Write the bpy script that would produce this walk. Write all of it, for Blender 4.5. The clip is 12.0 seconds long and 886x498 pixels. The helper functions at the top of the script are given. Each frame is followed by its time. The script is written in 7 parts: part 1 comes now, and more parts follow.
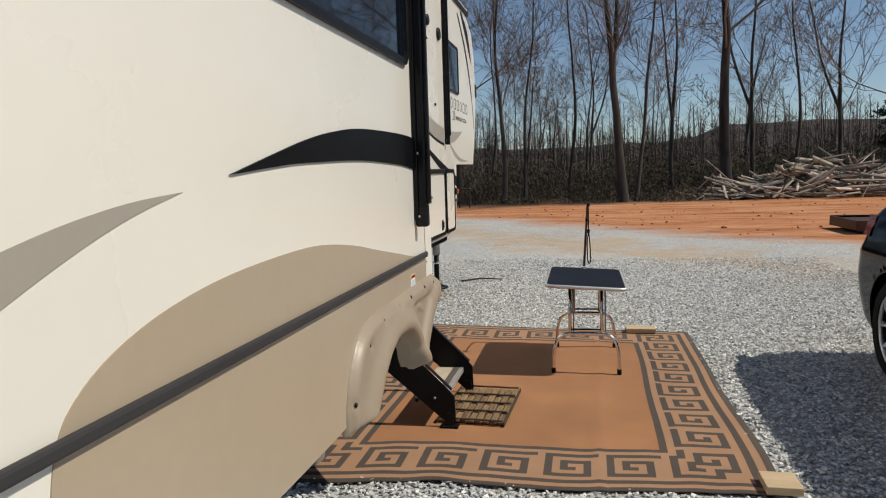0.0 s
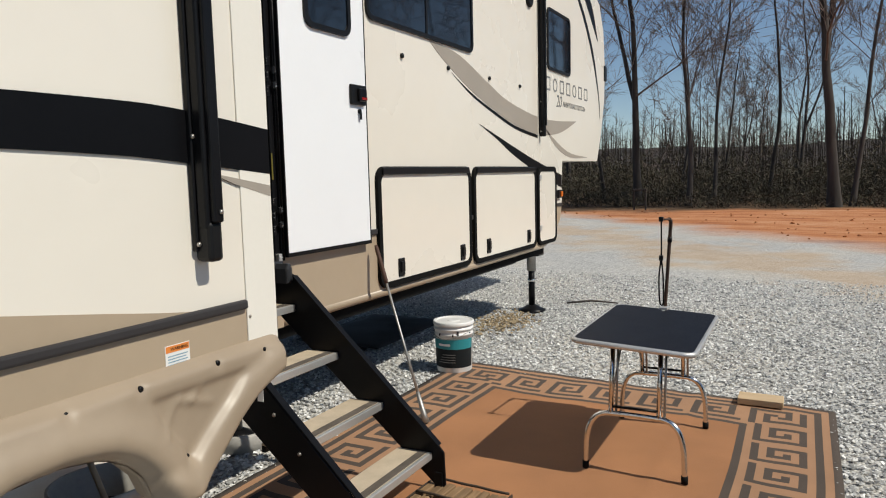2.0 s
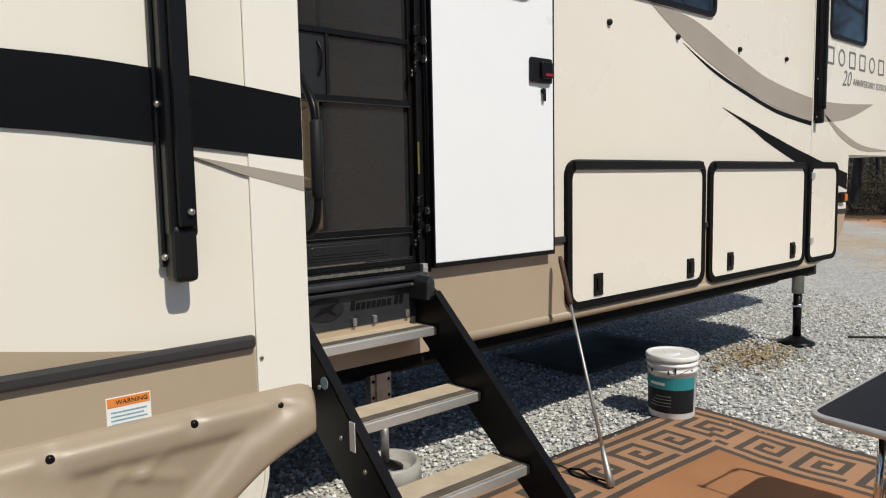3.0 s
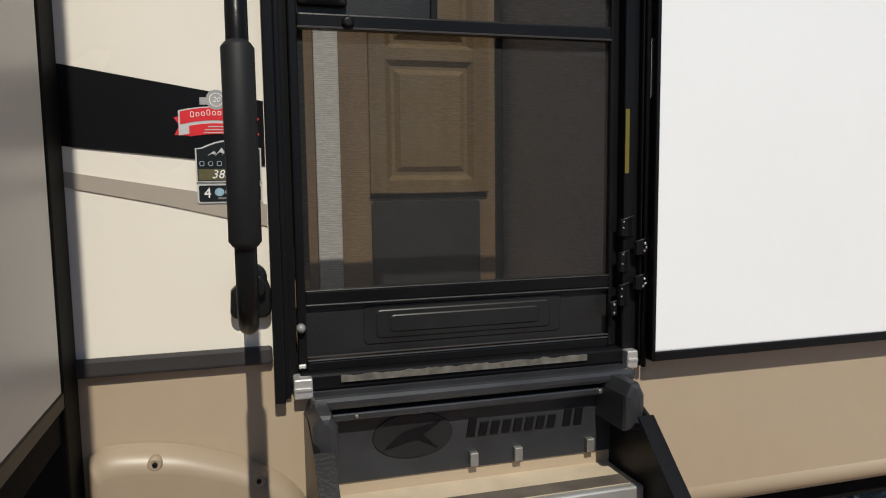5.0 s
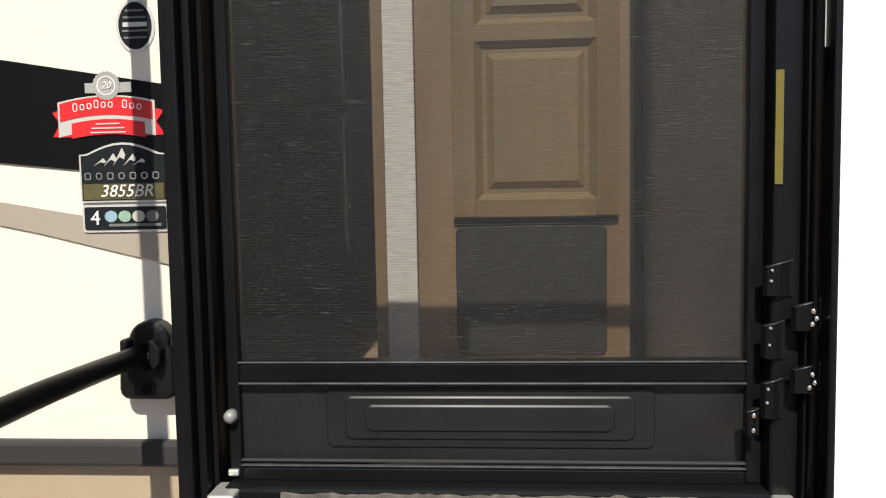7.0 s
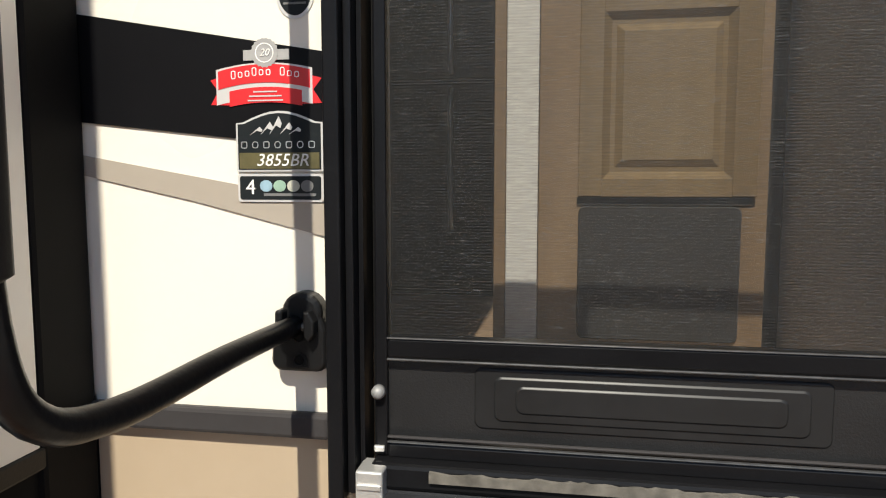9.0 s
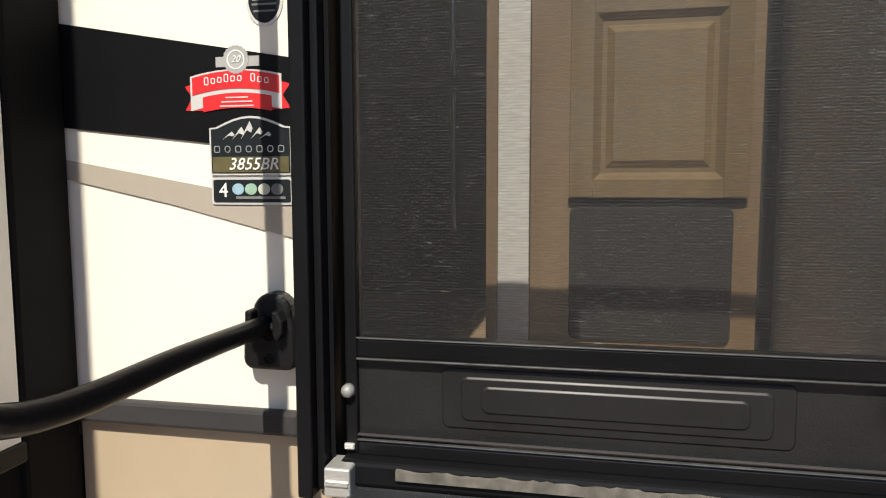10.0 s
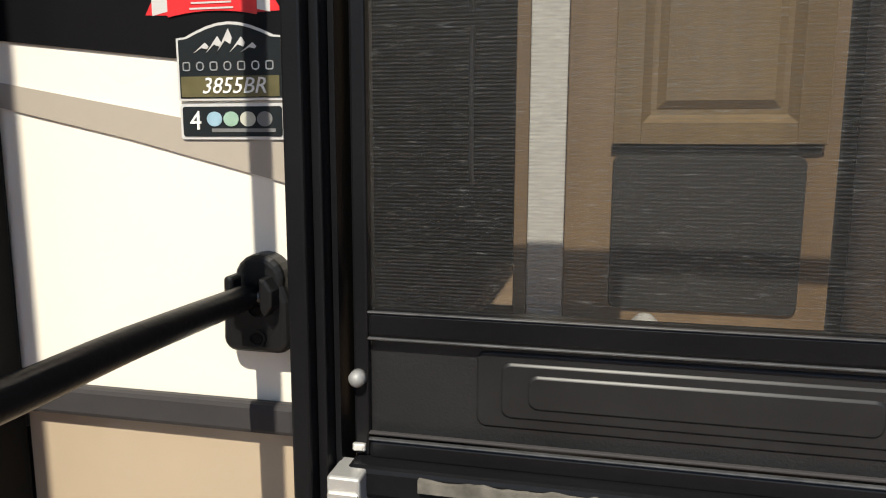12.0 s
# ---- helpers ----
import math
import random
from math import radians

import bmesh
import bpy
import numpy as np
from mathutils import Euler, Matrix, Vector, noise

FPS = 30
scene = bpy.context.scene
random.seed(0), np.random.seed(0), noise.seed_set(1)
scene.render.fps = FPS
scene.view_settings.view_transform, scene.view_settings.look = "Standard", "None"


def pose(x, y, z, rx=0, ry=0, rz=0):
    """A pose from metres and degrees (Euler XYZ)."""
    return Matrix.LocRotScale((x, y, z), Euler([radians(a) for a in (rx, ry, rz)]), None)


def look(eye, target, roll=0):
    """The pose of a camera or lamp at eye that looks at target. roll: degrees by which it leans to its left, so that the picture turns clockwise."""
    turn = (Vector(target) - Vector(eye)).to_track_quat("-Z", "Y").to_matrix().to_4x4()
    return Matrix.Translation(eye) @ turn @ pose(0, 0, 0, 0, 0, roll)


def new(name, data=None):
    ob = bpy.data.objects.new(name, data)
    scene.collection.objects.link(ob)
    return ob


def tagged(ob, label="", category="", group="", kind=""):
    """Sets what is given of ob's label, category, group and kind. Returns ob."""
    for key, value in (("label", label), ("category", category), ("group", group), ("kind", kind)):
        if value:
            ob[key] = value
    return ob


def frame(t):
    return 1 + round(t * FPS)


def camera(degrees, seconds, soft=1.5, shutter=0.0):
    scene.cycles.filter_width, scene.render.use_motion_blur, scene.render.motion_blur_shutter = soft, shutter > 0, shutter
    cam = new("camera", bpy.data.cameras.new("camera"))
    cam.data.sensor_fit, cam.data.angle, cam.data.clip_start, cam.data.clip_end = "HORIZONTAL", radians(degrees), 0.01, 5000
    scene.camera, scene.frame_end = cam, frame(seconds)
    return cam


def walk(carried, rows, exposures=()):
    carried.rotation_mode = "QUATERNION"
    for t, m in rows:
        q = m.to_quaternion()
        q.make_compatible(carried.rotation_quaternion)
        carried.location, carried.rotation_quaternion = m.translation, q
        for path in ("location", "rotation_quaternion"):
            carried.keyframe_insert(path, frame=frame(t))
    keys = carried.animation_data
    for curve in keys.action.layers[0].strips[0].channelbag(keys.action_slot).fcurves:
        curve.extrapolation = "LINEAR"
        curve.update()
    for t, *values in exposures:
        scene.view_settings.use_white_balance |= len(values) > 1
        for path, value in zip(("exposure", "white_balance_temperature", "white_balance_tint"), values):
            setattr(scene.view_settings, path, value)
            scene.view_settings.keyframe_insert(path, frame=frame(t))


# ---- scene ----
# camera and walk
cam = camera(64.5, 12.0, soft=1.1)
METRES, EYE, TILT, LEAN, TURN = 5.9, 1.549, 0.0, 0.0, 11.8
ROWS = [
    (0.0, 0.0, 0.0, 0.0, -0.19, -6.26, 1.74),
    (0.5, 0.0501, 0.0713, -0.0033, -9.23, -6.38, 1.78),
    (1.0, 0.1022, 0.1337, -0.0064, -5.71, -6.26, 1.74),
    (1.5, 0.1448, 0.2085, -0.0038, 4.95, -6.09, 1.63),
    (2.0, 0.1841, 0.283, -0.0061, 15.79, -5.93, 1.44),
    (2.5, 0.1962, 0.3674, -0.009, 26.7, -5.68, 1.34),
    (3.0, 0.1993, 0.4417, -0.0123, 37.58, -5.4, 1.09),
    (3.5, 0.1759, 0.507, -0.0134, 48.39, -5.26, 0.93),
    (5.5, 0.0455, 0.7089, -0.0023, 70.06, -5.4, 0.41),
    (6.0, 0.0134, 0.7312, -0.001, 80.44, -5.32, -0.05),
    (6.5, 0.0005, 0.7434, -0.0014, 80.65, -5.04, 0.15),
    (8.5, -0.0013, 0.7269, -0.0105, 84.57, -5.31, 0.13),
    (9.0, -0.003, 0.733, -0.0093, 87.94, -5.36, -0.01),
    (9.5, 0.0039, 0.7442, -0.0043, 89.7, -5.13, 0.0),
    (10.0, -0.0003, 0.7461, -0.0086, 90.08, -5.4, 0.16),
    (10.5, 0.0016, 0.7324, -0.0171, 90.58, -7.61, 0.02),
    (11.0, 0.0044, 0.7222, -0.0191, 90.55, -8.08, -0.04),
    (11.5, -0.004, 0.7293, -0.0188, 90.5, -8.57, -0.16),
    (12.0, -0.0356, 0.7406, -0.0136, 90.58, -8.72, -0.17),
]
EXPOSURES = [(0.0, -0.2, 6700, 6), (0.3, 0.1, 6700, 6), (0.6, 0.28, 6700, 6), (1.0, 0.32, 6700, 6), (1.5, -0.01, 6700, 6), (2.5, -0.13, 6700, 6), (3.7, -0.16, 6700, 6), (5.3, -0.2, 6650, 6), (5.7, -0.02, 6620, 6), (6.0, 0.17, 6620, 6), (6.5, 0.5, 6740, 6), (9.0, 0.64, 6860, 6), (12.0, 0.68, 6860, 6)]
EXTRA = [
    (3.7, look((0.315, 3.261, 1.498), (-1.479, 4.121, 1.297), -0.3)),
    (5.3, look((-0.521, 4.050, 1.524), (-2.468, 4.463, 1.331), -0.7)),
    (6.7, look((-0.886, 4.349, 1.506), (-2.877, 4.217, 1.377), -0.9)),
    (8.3, look((-0.864, 4.219, 1.495), (-2.851, 4.060, 1.333), -0.7)),
]
PATH = [(t, pose(0, 0, EYE, TILT, LEAN, TURN) @ pose(METRES * x, METRES * y, METRES * z, 90 + pitch, roll, yaw)) for t, x, y, z, yaw, pitch, roll in ROWS] + EXTRA
walk(cam, sorted(PATH, key=lambda row: row[0]), EXPOSURES)

# world and sun
SUN_DIR = Vector((0.645, -0.006, 0.765)).normalized()
world = bpy.data.worlds.new("sky")
scene.world = world
world.use_nodes = True
wn = world.node_tree.nodes
sky = wn.new("ShaderNodeTexSky")
sky.sky_type, sky.sun_disc = "NISHITA", False
sky.sun_elevation = math.asin(SUN_DIR.z)
sky.sun_rotation = math.atan2(SUN_DIR.x, SUN_DIR.y)
sky.air_density, sky.dust_density, sky.ozone_density = 0.75, 0.25, 1.7
world.node_tree.links.new(sky.outputs[0], wn["Background"].inputs[0])
wn["Background"].inputs[1].default_value = 0.1
sun_data = bpy.data.lights.new("sun", "SUN")
sun_data.energy, sun_data.angle, sun_data.color = 4.3, radians(0.53), (1.0, 0.95, 0.87)
sun = new("sun", sun_data)
sun.matrix_world = look(SUN_DIR * 60, (0, 0, 0))


# ---- materials ----
def node_mat(name):
    m = bpy.data.materials.new(name)
    m.use_nodes = True
    t = m.node_tree
    return m, t.nodes, t.links, t.nodes["Principled BSDF"]


def mat(name, col, rough=0.5, metal=0.0, var=0.12, scale=3.0, fine=60.0, bump=0.1, depth=0.002, coat=0.0, rand=0.0, island=0.0, spec=0.5):
    """Plain painted, woven or raw surface: base colour with stains and grain, and fine relief."""
    m, n, l, b = node_mat(name)
    tc = n.new("ShaderNodeTexCoord")
    big, small = n.new("ShaderNodeTexNoise"), n.new("ShaderNodeTexNoise")
    big.inputs["Scale"].default_value, big.inputs["Detail"].default_value = scale, 5
    small.inputs["Scale"].default_value, small.inputs["Detail"].default_value = fine, 3
    for x in (big, small):
        l.new(tc.outputs["Object"], x.inputs["Vector"])
    add = n.new("ShaderNodeMath")
    add.operation = "MULTIPLY_ADD"
    add.inputs[1].default_value = 0.4
    l.new(small.outputs["Fac"], add.inputs[0])
    l.new(big.outputs["Fac"], add.inputs[2])
    mr = n.new("ShaderNodeMapRange")
    mr.inputs["From Min"].default_value, mr.inputs["From Max"].default_value = 0.4, 1.0
    mr.inputs["To Min"].default_value, mr.inputs["To Max"].default_value = 1 - var, 1 + var
    l.new(add.outputs[0], mr.inputs["Value"])
    last = mr.outputs[0]
    for amount, kind, out in ((rand, "ShaderNodeObjectInfo", "Random"), (island, "ShaderNodeNewGeometry", "Random Per Island")):
        if amount:
            oi = n.new(kind)
            m2 = n.new("ShaderNodeMapRange")
            m2.inputs["To Min"].default_value, m2.inputs["To Max"].default_value = 1 - amount, 1 + amount
            l.new(oi.outputs[out], m2.inputs["Value"])
            mu = n.new("ShaderNodeMath")
            mu.operation = "MULTIPLY"
            l.new(last, mu.inputs[0])
            l.new(m2.outputs[0], mu.inputs[1])
            last = mu.outputs[0]
    sc = n.new("ShaderNodeVectorMath")
    sc.operation = "SCALE"
    sc.inputs[0].default_value = col
    l.new(last, sc.inputs["Scale"])
    l.new(sc.outputs[0], b.inputs["Base Color"])
    rr = n.new("ShaderNodeMapRange")
    rr.inputs["To Min"].default_value, rr.inputs["To Max"].default_value = max(0.02, rough * 0.8), min(1, rough * 1.2)
    l.new(big.outputs["Fac"], rr.inputs["Value"])
    l.new(rr.outputs[0], b.inputs["Roughness"])
    b.inputs["Metallic"].default_value = metal
    b.inputs["Specular IOR Level"].default_value = spec
    b.inputs["Coat Weight"].default_value = coat
    if bump:
        bp = n.new("ShaderNodeBump")
        bp.inputs["Strength"].default_value, bp.inputs["Distance"].default_value = bump, depth
        l.new(small.outputs["Fac"], bp.inputs["Height"])
        l.new(bp.outputs[0], b.inputs["Normal"])
    return m


def wood_mat(name, a, c, rough=0.5, stretch=(1, 1, 14), scale=6.0, rand=0.0, coat=0.0):
    m, n, l, b = node_mat(name)
    tc, mp, no = n.new("ShaderNodeTexCoord"), n.new("ShaderNodeMapping"), n.new("ShaderNodeTexNoise")
    mp.inputs["Scale"].default_value = [1.0 / s for s in stretch]
    l.new(tc.outputs["Object"], mp.inputs[0])
    l.new(mp.outputs[0], no.inputs["Vector"])
    no.inputs["Scale"].default_value, no.inputs["Detail"].default_value, no.inputs["Distortion"].default_value = scale, 8, 0.6
    r = n.new("ShaderNodeValToRGB")
    r.color_ramp.elements[0].position, r.color_ramp.elements[0].color = 0.32, (*a, 1)
    r.color_ramp.elements[1].position, r.color_ramp.elements[1].color = 0.68, (*c, 1)
    l.new(no.outputs["Fac"], r.inputs[0])
    oi, mr, hs = n.new("ShaderNodeObjectInfo"), n.new("ShaderNodeMapRange"), n.new("ShaderNodeHueSaturation")
    mr.inputs["To Min"].default_value, mr.inputs["To Max"].default_value = 1 - rand, 1 + rand
    l.new(oi.outputs["Random"], mr.inputs["Value"])
    l.new(mr.outputs[0], hs.inputs["Value"])
    l.new(r.outputs[0], hs.inputs["Color"])
    l.new(hs.outputs[0], b.inputs["Base Color"])
    b.inputs["Roughness"].default_value, b.inputs["Coat Weight"].default_value = rough, coat
    bp = n.new("ShaderNodeBump")
    bp.inputs["Strength"].default_value, bp.inputs["Distance"].default_value = 0.25, 0.002
    l.new(no.outputs["Fac"], bp.inputs["Height"])
    l.new(bp.outputs[0], b.inputs["Normal"])
    return m


def ground_mat():
    """Crushed grey stone, then raked orange clay, then leaf litter under the trees."""
    m, n, l, b = node_mat("ground_surface")
    tc = n.new("ShaderNodeTexCoord")
    pos = tc.outputs["Object"]
    sep = n.new("ShaderNodeSeparateXYZ")
    l.new(pos, sep.inputs[0])

    def noise_tex(scale, detail=4, vec=None):
        x = n.new("ShaderNodeTexNoise")
        x.inputs["Scale"].default_value, x.inputs["Detail"].default_value = scale, detail
        l.new(vec or pos, x.inputs["Vector"])
        return x.outputs["Fac"]

    def calc(op, a, c, d=None):
        x = n.new("ShaderNodeMath")
        x.operation = op
        for i, v in enumerate((a, c, d)):
            if v is None:
                continue
            if isinstance(v, (int, float)):
                x.inputs[i].default_value = v
            else:
                l.new(v, x.inputs[i])
        return x.outputs[0]

    def ramp(fac, *stops):
        r = n.new("ShaderNodeValToRGB")
        e = r.color_ramp.elements
        while len(e) < len(stops):
            e.new(0.5)
        for el, (p, c) in zip(e, stops):
            el.position, el.color = p, (*c, 1)
        l.new(fac, r.inputs[0])
        return r.outputs[0]

    def mix(fac, a, c):
        x = n.new("ShaderNodeMix")
        x.data_type = "RGBA"
        l.new(fac, x.inputs[0])
        l.new(a, x.inputs[6])
        l.new(c, x.inputs[7])
        return x.outputs[2]

    vo = n.new("ShaderNodeTexVoronoi")
    vo.inputs["Scale"].default_value = 46.0
    l.new(pos, vo.inputs["Vector"])
    sepc = n.new("ShaderNodeSeparateColor")
    l.new(vo.outputs["Color"], sepc.inputs[0])
    stone = ramp(sepc.outputs[0], (0.0, (0.34, 0.34, 0.34)), (0.45, (0.55, 0.55, 0.54)), (0.8, (0.70, 0.69, 0.67)), (1.0, (0.85, 0.84, 0.82)))
    # shade in the crevices between stones, multiplied into their colour
    gap_shade = ramp(vo.outputs["Distance"], (0.25, (1, 1, 1)), (0.75, (0.58, 0.57, 0.56)))
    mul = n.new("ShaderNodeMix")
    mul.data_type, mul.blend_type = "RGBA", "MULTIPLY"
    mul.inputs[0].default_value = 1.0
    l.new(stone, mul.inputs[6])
    l.new(gap_shade, mul.inputs[7])
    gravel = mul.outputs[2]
    dust = ramp(noise_tex(0.5, 6), (0.45, (0.06, 0.06, 0.06)), (0.72, (0.6, 0.6, 0.6)))
    tanned = ramp(noise_tex(3.0), (0.3, (0.52, 0.46, 0.38)), (0.7, (0.62, 0.57, 0.49)))
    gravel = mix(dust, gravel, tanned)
    # clay laid in streaks by the blade that levelled it
    mp = n.new("ShaderNodeMapping")
    mp.inputs["Rotation"].default_value = (0, 0, radians(20))
    mp.inputs["Scale"].default_value = (0.3, 1.0, 1)
    l.new(pos, mp.inputs[0])
    clay = ramp(calc("MULTIPLY_ADD", noise_tex(7.0, 8, mp.outputs[0]), 0.45, calc("MULTIPLY_ADD", noise_tex(1.1, 8, mp.outputs[0]), 0.75, -0.1)), (0.32, (0.26, 0.08, 0.032)), (0.46, (0.48, 0.195, 0.085)), (0.58, (0.55, 0.26, 0.13)), (0.72, (0.64, 0.39, 0.24)))
    litter = ramp(noise_tex(5.0, 8), (0.3, (0.05, 0.03, 0.018)), (0.55, (0.13, 0.08, 0.045)), (0.75, (0.22, 0.14, 0.08)))
    wob = calc("MULTIPLY_ADD", noise_tex(0.35, 6), 5.0, -2.5)
    edge = calc("ADD", calc("MULTIPLY_ADD", sep.outputs[0], 1.05, sep.outputs[1]), wob)
    f1 = ramp(calc("MULTIPLY_ADD", edge, 0.25, -4.3), (0.2, (0, 0, 0)), (0.8, (1, 1, 1)))
    patch = calc("ADD", calc("MULTIPLY_ADD", calc("ABSOLUTE", calc("ADD", edge, -14.2), 0), -0.3, 0.75), calc("MULTIPLY_ADD", noise_tex(0.9, 6), 2.6, -1.15))
    f0 = ramp(patch, (0.2, (0, 0, 0)), (0.8, (0.6, 0.6, 0.6)))
    sandy = ramp(noise_tex(2.0), (0.3, (0.45, 0.3, 0.17)), (0.7, (0.55, 0.4, 0.26)))
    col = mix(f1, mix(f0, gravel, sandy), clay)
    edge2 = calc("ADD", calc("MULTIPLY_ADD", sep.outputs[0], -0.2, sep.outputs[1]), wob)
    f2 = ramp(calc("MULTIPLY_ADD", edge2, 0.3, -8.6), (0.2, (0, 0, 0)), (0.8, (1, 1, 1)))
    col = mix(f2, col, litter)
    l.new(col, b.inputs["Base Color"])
    b.inputs["Roughness"].default_value = 0.95
    b.inputs["Specular IOR Level"].default_value = 0.2
    bp = n.new("ShaderNodeBump")
    bp.inputs["Strength"].default_value, bp.inputs["Distance"].default_value = 0.6, 0.02
    h = calc("MULTIPLY_ADD", noise_tex(1.5, 8, mp.outputs[0]), 2.0, calc("MULTIPLY", vo.outputs["Distance"], -1.0))
    l.new(h, bp.inputs["Height"])
    l.new(bp.outputs[0], b.inputs["Normal"])
    return m


def screen_mat():
    """Fine dark insect mesh: half open, with close horizontal threads and glints painted in the colour."""
    m, n, l, b = node_mat("insect_mesh")
    b.inputs["Base Color"].default_value = (0.03, 0.03, 0.032, 1)
    b.inputs["Roughness"].default_value = 0.6
    tr, mx, tc, wv = n.new("ShaderNodeBsdfTransparent"), n.new("ShaderNodeMixShader"), n.new("ShaderNodeTexCoord"), n.new("ShaderNodeTexWave")
    wv.wave_type, wv.bands_direction = "BANDS", "Z"
    wv.inputs["Scale"].default_value, wv.inputs["Distortion"].default_value, wv.inputs["Detail Scale"].default_value = 84.0, 0.7, 2.0
    l.new(tc.outputs["Object"], wv.inputs["Vector"])
    mr = n.new("ShaderNodeMapRange")
    mr.inputs["To Min"].default_value, mr.inputs["To Max"].default_value = 0.2, 0.27
    l.new(wv.outputs["Fac"], mr.inputs["Value"])
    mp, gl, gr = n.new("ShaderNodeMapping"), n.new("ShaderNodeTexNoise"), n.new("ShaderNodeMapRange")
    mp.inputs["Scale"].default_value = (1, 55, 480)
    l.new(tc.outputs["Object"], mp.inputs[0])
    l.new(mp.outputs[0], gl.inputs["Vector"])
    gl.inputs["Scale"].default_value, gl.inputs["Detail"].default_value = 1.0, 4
    gr.inputs["From Min"].default_value, gr.inputs["From Max"].default_value = 0.3, 0.75
    gr.inputs["To Min"].default_value, gr.inputs["To Max"].default_value = -0.07, 0.07
    l.new(gl.outputs["Fac"], gr.inputs["Value"])
    ad, cr = n.new("ShaderNodeMath"), n.new("ShaderNodeMapRange")
    l.new(mr.outputs[0], ad.inputs[0])
    l.new(gr.outputs[0], ad.inputs[1])
    # pale streaks in the base colour imitate sun glints on the wires
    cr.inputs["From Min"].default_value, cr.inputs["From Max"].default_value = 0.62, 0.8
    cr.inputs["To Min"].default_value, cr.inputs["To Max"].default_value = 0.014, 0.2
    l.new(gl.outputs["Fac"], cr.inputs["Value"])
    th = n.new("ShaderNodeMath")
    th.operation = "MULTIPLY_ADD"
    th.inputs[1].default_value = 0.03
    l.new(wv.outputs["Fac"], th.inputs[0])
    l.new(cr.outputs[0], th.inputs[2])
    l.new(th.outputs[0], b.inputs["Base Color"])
    l.new(ad.outputs[0], mx.inputs[0])
    l.new(tr.outputs[0], mx.inputs[1])
    l.new(b.outputs[0], mx.inputs[2])
    l.new(mx.outputs[0], n["Material Output"].inputs[0])
    return m


def stone_mat():
    m, n, l, b = node_mat("crushed_stone")
    g, r = n.new("ShaderNodeNewGeometry"), n.new("ShaderNodeValToRGB")
    e = r.color_ramp.elements
    e[0].color, e[1].color = (0.25, 0.25, 0.25, 1), (0.9, 0.89, 0.87, 1)
    x = e.new(0.5)
    x.color = (0.54, 0.54, 0.53, 1)
    x = e.new(0.8)
    x.color = (0.68, 0.67, 0.65, 1)
    l.new(g.outputs["Random Per Island"], r.inputs[0])
    l.new(r.outputs[0], b.inputs["Base Color"])
    b.inputs["Roughness"].default_value = 0.9
    return m


def leaf_mat(name, cols):
    m, n, l, b = node_mat(name)
    g, r = n.new("ShaderNodeNewGeometry"), n.new("ShaderNodeValToRGB")
    e = r.color_ramp.elements
    while len(e) < len(cols):
        e.new(0.5)
    for i, (el, c) in enumerate(zip(e, cols)):
        el.position, el.color = i / (len(cols) - 1), (*c, 1)
    l.new(g.outputs["Random Per Island"], r.inputs[0])
    l.new(r.outputs[0], b.inputs["Base Color"])
    b.inputs["Roughness"].default_value = 0.8
    b.inputs["Specular IOR Level"].default_value = 0.2
    return m


GEL = mat("cream_gelcoat", (0.80, 0.745, 0.655), 0.28, var=0.03, scale=0.8, fine=6, bump=0.03, depth=0.004, coat=0.3)
GEL_SIDE = mat("white_fascia_trim", (0.82, 0.78, 0.70), 0.35, var=0.03, scale=1.2, bump=0.03)
TAN = mat("tan_paint", (0.42, 0.33, 0.235), 0.35, var=0.05, scale=1.2, fine=20, bump=0.04, coat=0.2)
TAN_PLASTIC = mat("tan_moulded_plastic", (0.335, 0.262, 0.188), 0.42, var=0.06, scale=2.5, fine=30, bump=0.05)
DECAL_BLACK = mat("black_vinyl", (0.006, 0.006, 0.007), 0.35, var=0.15, bump=0, spec=0.11)
DECAL_GREY = mat("taupe_vinyl", (0.36, 0.315, 0.265), 0.4, var=0.05, bump=0)
BELT = mat("charcoal_belt_moulding", (0.045, 0.042, 0.043), 0.45, var=0.15, spec=0.11)
BLACK_METAL = mat("black_powder_coat", (0.007, 0.007, 0.008), 0.32, var=0.25, scale=5, fine=150, bump=0.15, spec=0.17)
BLACK_PLASTIC = mat("black_plastic", (0.008, 0.008, 0.0085), 0.4, var=0.2, fine=200, bump=0.15, spec=0.25)
BLACK_PRESSED = mat("black_pressed_panel", (0.014, 0.014, 0.0147), 0.4, var=0.25, scale=9, bump=0, spec=0.36)
BLACK_GRAIN = mat("black_grained_panel", (0.013, 0.013, 0.0137), 0.42, var=0.25, scale=9, fine=350, bump=0.3, spec=0.42)
RUBBER = mat("black_rubber", (0.006, 0.006, 0.006), 0.7, var=0.2, spec=0.11)
FOAM = mat("black_foam_grip", (0.011, 0.0115, 0.013), 0.6, var=0.2, fine=300, bump=0.1, spec=0.3)
DOOR_WHITE = mat("white_door_skin", (0.86, 0.87, 0.89), 0.3, var=0.015, bump=0.02)
GLASS = mat("dark_tinted_glass", (0.006, 0.009, 0.014), 0.04, var=0.05, bump=0, coat=0.5)
ALU = mat("brushed_aluminium", (0.68, 0.67, 0.65), 0.45, 0.75, var=0.12, fine=200, bump=0.15)
CHROME = mat("chrome", (0.72, 0.71, 0.69), 0.16, 1.0, var=0.05, bump=0)
GALV = mat("galvanised_steel", (0.42, 0.41, 0.39), 0.5, 0.9, var=0.25, scale=20)
SCREW = mat("screw_head", (0.45, 0.42, 0.38), 0.35, 0.9, var=0.1)
DARK_UNDER = mat("underbelly_black", (0.006, 0.006, 0.006), 0.85, var=0.3, spec=0.11)
